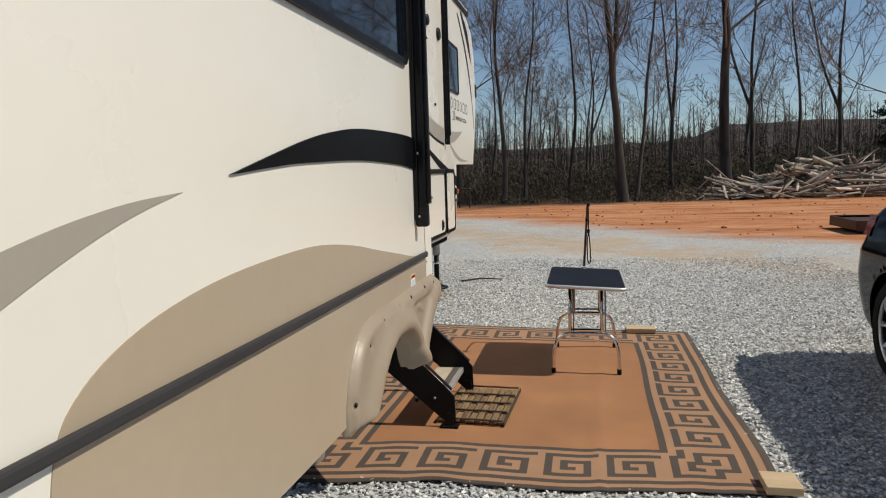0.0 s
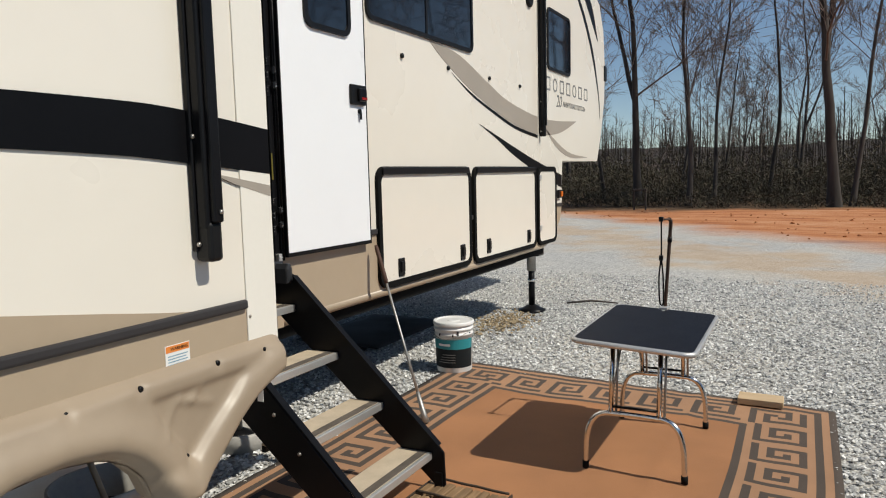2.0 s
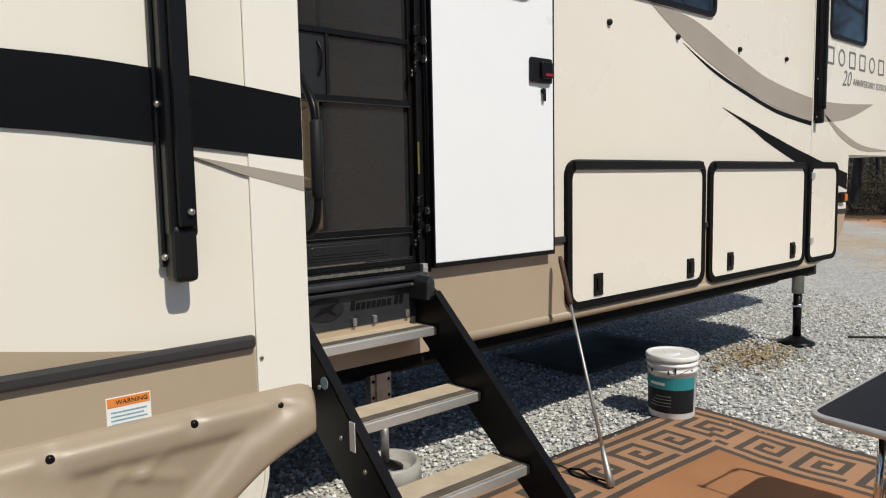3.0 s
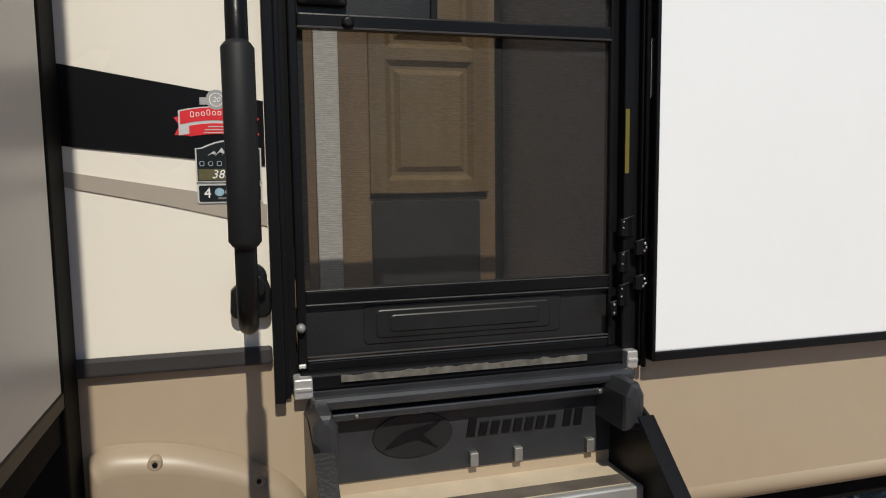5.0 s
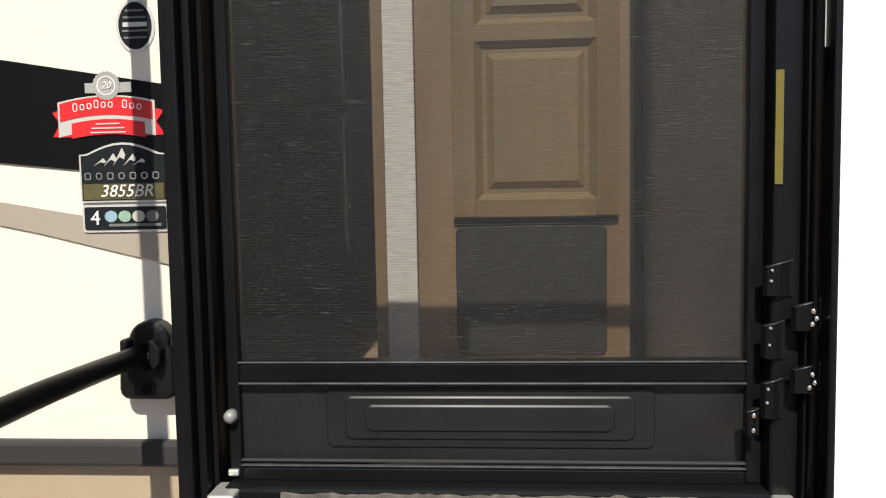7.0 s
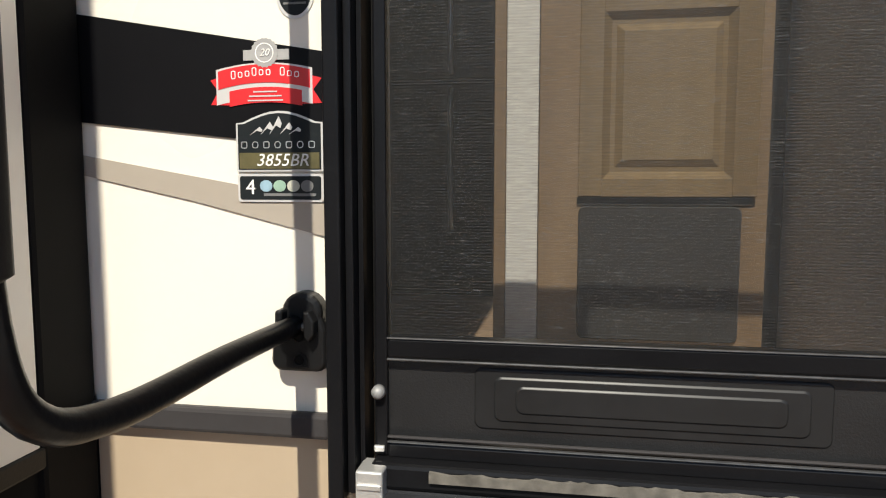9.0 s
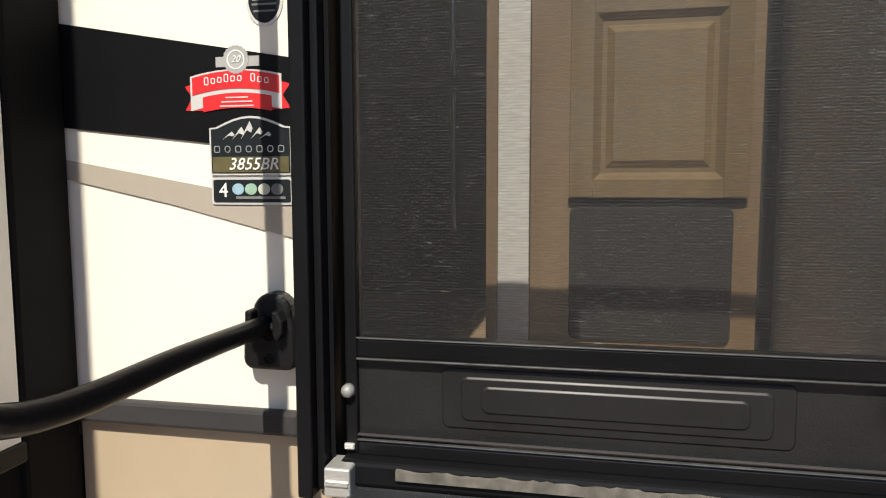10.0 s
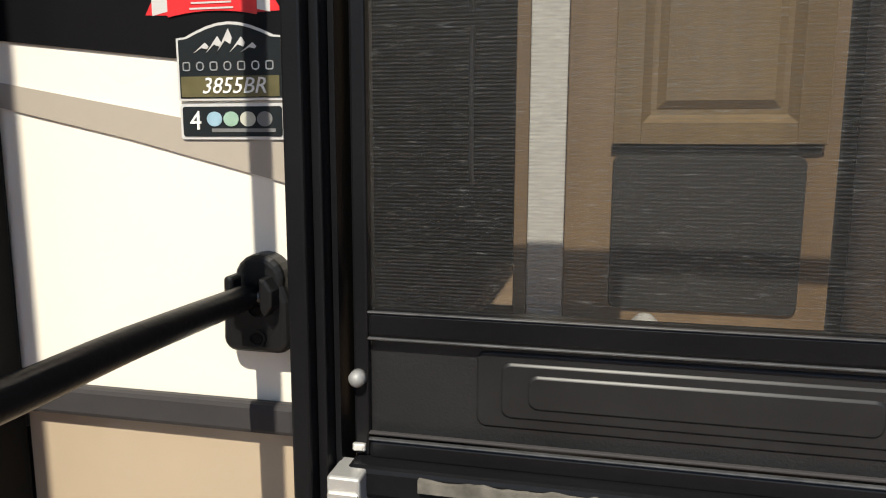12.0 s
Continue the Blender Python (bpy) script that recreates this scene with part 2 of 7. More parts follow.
TREAD = mat("sand_grip_tread", (0.50, 0.41, 0.30), 0.9, var=0.15, scale=12, fine=420, bump=0.6)
TREAD_DARK = mat("worn_dark_grip", (0.10, 0.082, 0.066), 0.9, var=0.4, scale=14, fine=420, bump=0.6)
RUG_FIELD = mat("rug_terracotta_weave", (0.345, 0.158, 0.07), 0.95, var=0.2, scale=2.0, fine=260, bump=0.5, depth=0.003)
RUG_TAN = mat("rug_tan_weave", (0.36, 0.20, 0.112), 0.95, var=0.14, scale=3.0, fine=260, bump=0.5, depth=0.003)
RUG_DARK = mat("rug_brown_weave", (0.075, 0.056, 0.044), 0.95, var=0.2, scale=3.0, fine=260, bump=0.5, depth=0.003)
TABLE_TOP = mat("black_ribbed_rubber_top", (0.012, 0.013, 0.019), 0.5, var=0.15, fine=300, bump=0.4, spec=0.11)
BUCKET_WHITE = mat("white_pail_plastic", (0.76, 0.75, 0.73), 0.35, var=0.06, scale=8)
BUCKET_GREY = mat("grey_pail_plastic", (0.36, 0.345, 0.32), 0.5, var=0.2, scale=9)
TEAL = mat("teal_label", (0.02, 0.22, 0.25), 0.4, var=0.08)
LABEL_BLACK = mat("black_label", (0.015, 0.018, 0.02), 0.35, var=0.1, spec=0.11)
LABEL_WHITE = mat("white_label", (0.8, 0.79, 0.77), 0.5, var=0.03, bump=0)
ORANGE = mat("warning_orange", (0.75, 0.24, 0.05), 0.5, var=0.03, bump=0)
RED = mat("sticker_red", (0.62, 0.022, 0.028), 0.35, var=0.04, bump=0)
SILVER_INK = mat("silver_sticker", (0.60, 0.59, 0.58), 0.35, 0.25, var=0.06, bump=0)
ROSETTE_INK = mat("grey_rosette_ink", (0.36, 0.355, 0.35), 0.4, 0.1, var=0.12, scale=60, bump=0)
OLIVE_INK = mat("olive_gradient_ink", (0.12, 0.105, 0.05), 0.3, 0.3, var=0.3, scale=30, bump=0)
GREY_INK = mat("grey_ink", (0.16, 0.16, 0.16), 0.5, var=0.1, bump=0)
BLUE_INK = mat("pale_blue_ink", (0.25, 0.38, 0.46), 0.4, var=0.2, scale=60, bump=0)
GREEN_INK = mat("pale_green_ink", (0.28, 0.42, 0.33), 0.4, var=0.2, scale=60, bump=0)
CREAM_INK = mat("cream_ink", (0.5, 0.5, 0.42), 0.4, var=0.2, scale=60, bump=0)
YELLOW = mat("yellow_tape", (0.13, 0.108, 0.014), 0.6, var=0.1)
AMBER = mat("amber_lens", (0.7, 0.16, 0.02), 0.2, var=0.1)
RED_LENS = mat("red_lens", (0.3, 0.012, 0.01), 0.12, var=0.1)
TYRE = mat("tyre_rubber", (0.017, 0.017, 0.018), 0.8, var=0.25, scale=8, spec=0.11)
VINYL_WHITE = mat("white_vinyl_wheel_cover", (0.74, 0.71, 0.65), 0.5, var=0.08, scale=6)
CAR_GLASS = mat("black_privacy_glass", (0.004, 0.005, 0.008), 0.04, var=0.05, bump=0, spec=0.12)
RIM = mat("silver_alloy", (0.78, 0.78, 0.78), 0.3, 0.6, var=0.06, bump=0)
CAR_PAINT = mat("midnight_blue_paint", (0.0018, 0.0032, 0.010), 0.06, 0.0, var=0.08, bump=0, coat=0.0, spec=0.12)
CABINET_DOOR = wood_mat("golden_brown_cabinet_door", (0.195, 0.131, 0.067), (0.265, 0.185, 0.098), 0.3, (1, 1, 12), 9.0, coat=0.4)
GALV_BEAD = mat("worn_black_bead", (0.05, 0.05, 0.052), 0.3, 0.0, var=0.4, scale=30, bump=0, spec=0.6)
DULL_BOLT = mat("dull_zinc_bolt", (0.26, 0.26, 0.26), 0.55, 0.3, var=0.08, bump=0)
HANDLE = mat("satin_silver_handle", (0.75, 0.75, 0.75), 0.3, 0.9, var=0.08, bump=0)
CABINET = wood_mat("maple_brown_cabinet", (0.21, 0.138, 0.08), (0.30, 0.205, 0.122), 0.4, (1, 1, 12), 9.0, coat=0.2)
BOARD = wood_mat("raw_pine_board", (0.48, 0.34, 0.2), (0.62, 0.47, 0.3), 0.7, (12, 1, 1), 14.0)
MAT_WOOD = wood_mat("brown_scraper_slat", (0.13, 0.075, 0.035), (0.28, 0.175, 0.09), 0.75, (1, 10, 1), 30.0, rand=0.3)
LOG_BARK = wood_mat("weathered_log", (0.11, 0.08, 0.058), (0.60, 0.52, 0.43), 0.85, (1, 1, 9), 3.0, rand=0.75)
BARK = wood_mat("grey_bark", (0.022, 0.018, 0.016), (0.085, 0.072, 0.063), 0.95, (1, 1, 5), 3.0, rand=0.25)
TWIG = mat("twig_bark", (0.165, 0.125, 0.107), 0.95, var=0.25, rand=0.3, bump=0)
FAR_TWIG = leaf_mat("far_bare_twigs", [(0.085, 0.07, 0.06), (0.115, 0.095, 0.082), (0.075, 0.068, 0.054)])
FRIDGE = mat("black_refrigerator_front", (0.022, 0.022, 0.024), 0.25, var=0.1)
GREY_PANEL = mat("grey_wall_panel", (0.42, 0.42, 0.44), 0.6, var=0.08, fine=150)
WHITE_TRIM = mat("white_door_casing", (0.7, 0.68, 0.64), 0.5, var=0.04)
VINYL_FLOOR = wood_mat("plank_vinyl_floor", (0.30, 0.2, 0.13), (0.42, 0.3, 0.2), 0.5, (1, 10, 1), 6.0)
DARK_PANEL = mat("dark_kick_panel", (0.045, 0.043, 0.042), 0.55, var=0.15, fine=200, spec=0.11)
IVORY = mat("pale_grey_plastic", (0.5, 0.48, 0.45), 0.5, var=0.08)
RUST = mat("rusted_black_steel", (0.07, 0.04, 0.028), 0.8, 0.3, var=0.6, scale=6)
BROWN_GRIP = mat("brown_leather_grip", (0.07, 0.032, 0.02), 0.7, var=0.25)
CLOTH = mat("dark_tarpaulin", (0.035, 0.03, 0.028), 0.8, var=0.4, scale=2)
PEBBLE = leaf_mat("tan_pebble", [(0.25, 0.19, 0.12), (0.5, 0.4, 0.26)])
GLUE = mat("grey_sealant", (0.115, 0.105, 0.09), 0.85, var=0.6, scale=40)
EVERGREEN = leaf_mat("cedar_needles", [(0.012, 0.022, 0.010), (0.03, 0.045, 0.018), (0.05, 0.06, 0.025)])
HOUSING = mat("black_step_housing", (0.027, 0.028, 0.032), 0.36, var=0.35, scale=9, fine=200, bump=0.15, spec=0.55)
MAT_BAR = mat("dark_brown_mat_bar", (0.05, 0.032, 0.02), 0.8, var=0.3)
GRAVEL = stone_mat()
GROUND = ground_mat()
SCREEN = screen_mat()
BRUSH = leaf_mat("undergrowth_leaf", [(0.06, 0.047, 0.033), (0.075, 0.058, 0.041), (0.056, 0.054, 0.033), (0.082, 0.064, 0.046), (0.052, 0.052, 0.032)])
HILL = mat("distant_bare_woods", (0.060, 0.052, 0.047), 1.0, var=0.75, scale=0.06, fine=0.35, bump=0, spec=0.05)
DIRT_CLOD = leaf_mat("clay_clod", [(0.2, 0.06, 0.02), (0.45, 0.17, 0.06)])


# ---- mesh helpers ----
def box(bm, lo, hi):
    """An axis-aligned block added to bm."""
    g = bmesh.ops.create_cube(bm, size=1)["verts"]
    for v in g:
        v.co = Vector([lo[i] + (v.co[i] + 0.5) * (hi[i] - lo[i]) for i in range(3)])
    return g


def block(lo, hi, bevel=0.0, segs=2):
    bm = bmesh.new()
    box(bm, lo, hi)
    if bevel:
        bmesh.ops.bevel(bm, geom=bm.edges[:], offset=bevel, segments=segs, affect="EDGES", profile=0.5)
    return bm


def prism(points, x0, x1, bevel=0.0):
    """A polygon given in (y, z), solid between x0 and x1."""
    bm = bmesh.new()
    a = [bm.verts.new((x0, y, z)) for y, z in points]
    f = bm.faces.new(a)
    top = bmesh.ops.extrude_face_region(bm, geom=[f])["geom"]
    for v in top:
        if isinstance(v, bmesh.types.BMVert):
            v.co.x = x1
    bmesh.ops.recalc_face_normals(bm, faces=bm.faces[:])
    if bevel:
        rim = [e for e in bm.edges if abs(e.verts[0].co.x - x1) < 1e-6 and abs(e.verts[1].co.x - x1) < 1e-6]
        bmesh.ops.bevel(bm, geom=rim, offset=bevel, segments=3, affect="EDGES", profile=0.5)
    return bm


def tube(points, radius, sides=8, bm=None, closed=False, caps=True):
    """A round bar along points; radius is one number or one for each point."""
    bm = bm or bmesh.new()
    pts = [Vector(p) for p in points]
    rad = radius if isinstance(radius, (list, tuple)) else [radius] * len(pts)
    rings, ref = [], None
    for i, p in enumerate(pts):
        a = pts[i - 1] if (i or closed) else p
        c = pts[(i + 1) % len(pts)] if (i < len(pts) - 1 or closed) else p
        d = (c - a).normalized()
        if ref is None:
            ref = d.orthogonal().normalized()
        ref = (ref - d * ref.dot(d)).normalized()
        s = d.cross(ref)
        rings.append([bm.verts.new(p + (ref * math.cos(k * 2 * math.pi / sides) + s * math.sin(k * 2 * math.pi / sides)) * rad[i]) for k in range(sides)])
    n = len(rings)
    for i in range(n if closed else n - 1):
        r, q = rings[i], rings[(i + 1) % n]
        for k in range(sides):
            bm.faces.new((r[k], r[(k + 1) % sides], q[(k + 1) % sides], q[k]))
    if caps and not closed:
        bm.faces.new(rings[0][::-1])
        bm.faces.new(rings[-1])
    for f in bm.faces:
        f.smooth = True
    return bm


def smooth_path(points, n=6):
    """Catmull-Rom through the points."""
    p = [Vector(q) for q in points]
    out = []
    for i in range(len(p) - 1):
        a, c, d, e = p[max(i - 1, 0)], p[i], p[i + 1], p[min(i + 2, len(p) - 1)]
        for k in range(n):
            t = k / n
            out.append(0.5 * (2 * c + (d - a) * t + (2 * a - 5 * c + 4 * d - e) * t * t + (3 * c - a - 3 * d + e) * t ** 3))
    return out + [p[-1]]


def lathe(profile, centre=(0, 0, 0), axis="z", sides=32, cap=True):
    """A turned shape from (radius, height) pairs."""
    bm = bmesh.new()
    rings = []
    for r, hgt in profile:
        ring = []
        for k in range(sides):
            a = 2 * math.pi * k / sides
            p = (r * math.cos(a), r * math.sin(a), hgt)
            p = {"z": p, "x": (p[2], p[0], p[1]), "y": (p[0], p[2], p[1])}[axis]
            ring.append(bm.verts.new(Vector(p) + Vector(centre)))
        rings.append(ring)
    for a, c in zip(rings, rings[1:]):
        for k in range(sides):
            bm.faces.new((a[k], a[(k + 1) % sides], c[(k + 1) % sides], c[k]))
    if cap and profile[0][0] > 1e-4:
        bm.faces.new(rings[0][::-1])
    if cap and profile[-1][0] > 1e-4:
        bm.faces.new(rings[-1])
    bmesh.ops.remove_doubles(bm, verts=bm.verts[:], dist=1e-5)
    bmesh.ops.recalc_face_normals(bm, faces=bm.faces[:])
    for f in bm.faces:
        f.smooth = abs(f.normal["xyz".index(axis)]) < 0.98
    return bm


def to_mesh(name, bm, materials):
    me = bpy.data.meshes.new(name)
    bm.to_mesh(me)
    bm.free()
    for m in materials if isinstance(materials, (list, tuple)) else [materials]:
        me.materials.append(m)
    return me


def thing(name, base, label, category, group="", kind=""):
    """An Empty at the base of a thing; its parts keep world coordinates."""
    ob = new(name)
    ob.empty_display_size = 0.2
    ob.location = base
    return tagged(ob, label, category, group, kind)


def part(name, bm, material, parent, label=""):
    ob = new(name, to_mesh(name, bm, material))
    ob.parent = parent
    if parent.type == "EMPTY":
        ob.matrix_parent_inverse = Matrix.Translation(parent.location).inverted()
    return tagged(ob, label)


def solid(name, bm, material, label, category, group="", kind=""):
    return tagged(new(name, to_mesh(name, bm, material)), label, category, group, kind)


def lettering(name, text, size, m, material, parent, label="", squeeze=1.0, shear=0.0):
    """Raised letters on the plane of m: x along the line, z out of the surface."""
    cu = bpy.data.curves.new(name, "FONT")
    cu.body, cu.size, cu.extrude, cu.align_x, cu.align_y, cu.shear, cu.resolution_u = text, size, 0.0006, "CENTER", "CENTER", shear, 2
    tmp = bpy.data.objects.new(name, cu)
    me = bpy.data.meshes.new_from_object(tmp)
    bpy.data.objects.remove(tmp)
    me.transform(m @ Matrix.Diagonal((squeeze, 1, 1, 1)))
    me.materials.append(material)
    ob = new(name, me)
    ob.parent = parent
    if parent.type == "EMPTY":
        ob.matrix_parent_inverse = Matrix.Translation(parent.location).inverted()
    return tagged(ob, label)


def on_wall(x, y, z, tilt=0.0):
    """Pose on a wall that faces +x: text reads towards +y."""
    return Matrix.Translation((x, y, z)) @ Matrix(((0, 0, 1, 0), (1, 0, 0, 0), (0, 1, 0, 0), (0, 0, 0, 1))) @ Matrix.Rotation(tilt, 4, "Z")


# ---- ground and far land ----
def build_ground():
    bm = bmesh.new()
    xs = [-2500, -400, -120, -60] + [-40 + 4 * i for i in range(21)] + [60, 120, 400, 2500]
    ys = [-2500, -400, -120, -60] + [-40 + 4 * i for i in range(26)] + [80, 120, 400, 2500]
    grid = [[bm.verts.new((x, y, -0.012)) for x in xs] for y in ys]
    for a, c in zip(grid, grid[1:]):
        for i in range(len(xs) - 1):
            bm.faces.new((a[i], a[i + 1], c[i + 1], c[i]))
    solid("ground", bm, GROUND, "grey gravel lot running into raked orange clay and leaf litter", "ground", kind="structure")


def build_hills():
    """A low wooded ridge right round the lot."""
    bm = bmesh.new()
    n, rows = 220, 7
    rings = []
    for j in range(rows):
        f = j / (rows - 1)
        ring = []
        for i in range(n):
            a = 2 * math.pi * i / n
            crest = 11 + 5 * noise.noise((math.cos(a) * 2.2, math.sin(a) * 2.2, 3)) + 1.6 * noise.noise((math.cos(a) * 30, math.sin(a) * 30, 1))
            crest += 5 * max(0, math.sin(a * 1.0 - 0.3)) * (math.cos(a) > 0.15)
            r = 190 + 120 * f
            ring.append(bm.verts.new((r * math.cos(a), r * math.sin(a), -1 + (crest + 1) * f ** 0.6)))
        rings.append(ring)
    for a, c in zip(rings, rings[1:]):
        for i in range(n):
            bm.faces.new((a[i], a[(i + 1) % n], c[(i + 1) % n], c[i]))
    solid("backdrop_hills", bm, HILL, "low ridge of bare brown winter woods", "hills", kind="structure")


build_ground()
build_hills()

# ---- fifth-wheel trailer ----
WX, SX = -1.765, -0.82          # outer faces of the body side and of the slide-out
RV_BASE = (-1.9, 4.4, 0.0)
rv = thing("fifth_wheel_trailer", RV_BASE, "cream and tan fifth-wheel trailer with black trim, slide-out open", "trailer")
FAR = -4.25


def wall_piece(y0, y1, z0, z1, m=None, name="wall_panel"):
    return part(name, block((WX - 0.05, y0, z0), (WX, y1, z1)), m or GEL, rv)


# body side, with the doorway and the slide-out's bay left open
wall_piece(-4.4, -0.9, 0.73, 3.9)
wall_piece(-0.9, 3.5, 3.62, 3.9)
wall_piece(3.5, 3.955, 1.165, 3.9)
wall_piece(3.955, 4.735, 3.02, 3.9)
wall_piece(4.735, 8.72, 1.165, 3.9)
wall_piece(3.59, 3.955, 0.73, 1.165, TAN, "lower_panel")
wall_piece(3.955, 4.735, 0.73, 1.085, TAN, "lower_panel")
# coloured black instead of tan for the shade under the slide-out
wall_piece(-0.9, 3.59, 0.73, 1.2, DARK_UNDER, "lower_panel")
part("lower_panel", prism([(4.735, 0.76), (8.85, 0.76), (9.12, 0.80), (9.42, 1.0), (9.48, 1.165), (4.735, 1.165)], WX - 0.05, WX), TAN, rv)
part("lower_edge", tube([(WX - 0.02, 4.75, 0.757), (WX - 0.02, 8.85, 0.757), (WX - 0.03, 9.12, 0.797), (WX - 0.04, 9.40, 0.985)], 0.03, 10), TAN, rv)
# front cap with the raised nose over the hitch
NOSE = [(8.724, 1.165), (9.48, 1.165), (9.51, 1.65), (10.95, 1.655), (11.12, 1.72), (11.3, 2.0), (11.46, 2.45), (11.5, 2.9), (11.42, 3.4), (11.2, 3.75), (10.8, 3.9), (8.724, 3.9)]
cap = prism(NOSE, FAR, WX)
rim = [e for e in cap.edges if abs(e.verts[0].co.x - WX) < 1e-5 and abs(e.verts[1].co.x - WX) < 1e-5 and min(e.verts[0].co.y, e.verts[1].co.y) > 9.6 and min(e.verts[0].co.z, e.verts[1].co.z) > 1.66]
bmesh.ops.bevel(cap, geom=rim, offset=0.16, segments=5, affect="EDGES", profile=0.5)
part("front_cap", cap, GEL, rv, "moulded cream front cap")
part("cap_edge_trim", tube(smooth_path([(WX - 0.03, 10.95, 1.665), (WX - 0.06, 11.16, 1.75), (WX - 0.09, 11.36, 2.15), (WX - 0.1, 11.47, 2.7)], 5), 0.02, 8), GALV, rv)
part("clearance_light", block((WX - 0.045, 11.30, 2.72), (WX + 0.012, 11.42, 2.92), 0.01), BLACK_PLASTIC, rv, "black clearance light")
part("roof", block((FAR, -4.4, 3.9), (WX, 10.8, 3.96), 0.02), GEL_SIDE, rv)
part("roof_edge", block((WX - 0.03, -4.4, 3.84), (WX + 0.025, 10.7, 3.91), 0.01), BLACK_PLASTIC, rv)
part("far_side", block((FAR, -4.4, 0.73), (FAR + 0.05, 8.72, 3.9)), GEL, rv)
part("rear_wall", block((FAR, -4.45, 0.73), (WX, -4.4, 3.9)), GEL, rv)
part("underbelly", block((FAR + 0.05, -4.4, 0.66), (WX - 0.055, 9.0, 0.76)), DARK_UNDER, rv)
part("chassis_rail", block((-2.35, -4.0, 0.5), (-2.25, 9.3, 0.66), 0.01), BLACK_METAL, rv)
part("nose_front", block((FAR, 9.0, 0.8), (WX - 0.06, 9.35, 1.2)), DARK_UNDER, rv)
part("body_seam", block((WX, 8.715, 1.9), (WX + 0.006, 8.728, 3.85)), GEL_SIDE, rv)


def decal(points, material, x, parent=None, name="decal", label="", thick=0.0025):
    return part(name, prism(points, x + 0.0005, x + thick), material, parent or rv, label)


def curve_band(top, bottom, n=6):
    """Closed outline from two smoothed edges that run the same way."""
    t = [(p.x, p.y) for p in smooth_path([(a, c, 0) for a, c in top], n)]
    u = [(p.x, p.y) for p in smooth_path([(a, c, 0) for a, c in bottom], n)]
    out = t + u[::-1]
    keep = [out[0]]
    for q in out[1:]:
        if (q[0] - keep[-1][0]) ** 2 + (q[1] - keep[-1][1]) ** 2 > 1e-6:
            keep.append(q)
    if (keep[0][0] - keep[-1][0]) ** 2 + (keep[0][1] - keep[-1][1]) ** 2 < 1e-6:
        keep.pop()
    return keep


def rounded(y0, y1, z0, z1, r, n=5):
    out = []
    for cy, cz, a0 in ((y1 - r, z1 - r, 0), (y0 + r, z1 - r, 90), (y0 + r, z0 + r, 180), (y1 - r, z0 + r, 270)):
        out += [(cy + r * math.cos(radians(a0 + 90 * k / n)), cz + r * math.sin(radians(a0 + 90 * k / n))) for k in range(n + 1)]
    return out


def ring_prism(outer, inner, x0, x1):
    """A frame between two outlines with as many points each."""
    bm = bmesh.new()
    rows = [[bm.verts.new((x, y, z)) for y, z in pts] for x, pts in ((x0, outer), (x1, outer), (x1, inner), (x0, inner))]
    n = len(outer)
    for a, c in zip(rows, rows[1:] + rows[:1]):
        for k in range(n):
            bm.faces.new((a[k], a[(k + 1) % n], c[(k + 1) % n], c[k]))
    bmesh.ops.recalc_face_normals(bm, faces=bm.faces[:])
    return bm


# decals on the body side ahead of the door
decal(curve_band([(6.42, 2.50), (6.92, 2.46), (7.45, 2.31), (7.95, 2.18), (8.7, 2.09), (9.3, 2.08), (10.05, 2.115)],
                 [(6.45, 2.49), (6.7, 2.37), (7.1, 2.22), (7.56, 2.09), (8.1, 1.975), (8.69, 1.912), (9.4, 1.95), (10.04, 2.11)]), DECAL_GREY, WX, label="taupe swoosh decal")
decal(curve_band([(6.8, 2.305), (7.15, 2.185), (7.56, 2.082), (8.1, 1.968), (8.71, 1.905)],
                 [(6.81, 2.30), (7.15, 2.165), (7.56, 2.055), (8.1, 1.938), (8.71, 1.872)]), DECAL_BLACK, WX, label="thin black swoosh decal")
decal(curve_band([(7.30, 1.94), (7.7, 1.85), (8.08, 1.765), (8.6, 1.655), (9.485, 1.49)],
                 [(7.31, 1.935), (7.7, 1.815), (8.0, 1.71), (8.6, 1.545), (9.48, 1.35)]), DECAL_BLACK, WX, label="black blade decal")
decal(curve_band([(8.9, 2.0), (9.3, 1.86), (9.8, 1.74), (10.5, 1.70)], [(8.92, 1.99), (9.3, 1.80), (9.8, 1.69), (10.48, 1.695)]), DECAL_GREY, WX, label="faint taupe sweep decal")
decal(curve_band([(9.9, 3.75), (10.4, 3.42), (10.8, 3.0), (11.05, 2.5), (11.1, 2.2)], [(9.85, 3.72), (10.35, 3.36), (10.74, 2.95), (11.01, 2.5), (11.09, 2.2)]), DECAL_BLACK, WX, label="thin black arc decal")
decal(curve_band([(10.2, 3.82), (10.7, 3.6), (11.0, 3.2)], [(10.1, 3.8), (10.55, 3.5), (10.99, 3.18)]), DECAL_BLACK, WX, label="black wedge decal")
# maker's name as plain thin frames
for i in range(7):
    y0 = 8.98 + i * 0.232
    r = 0.07 if i in (1, 4) else 0.012
    part("emblem_bar", ring_prism(rounded(y0, y0 + 0.142, 2.385, 2.53, r, 4), rounded(y0 + 0.018, y0 + 0.124, 2.403, 2.512, max(r - 0.018, 0.004), 4), WX + 0.0005, WX + 0.0025), GREY_INK, rv)
lettering("lettering", "20", 0.19, on_wall(WX + 0.002, 9.4, 2.29), GREY_INK, rv, shear=0.3)
lettering("lettering", "ANNIVERSARY EDITION", 0.085, on_wall(WX + 0.002, 9.98, 2.275), GREY_INK, rv, squeeze=0.95)

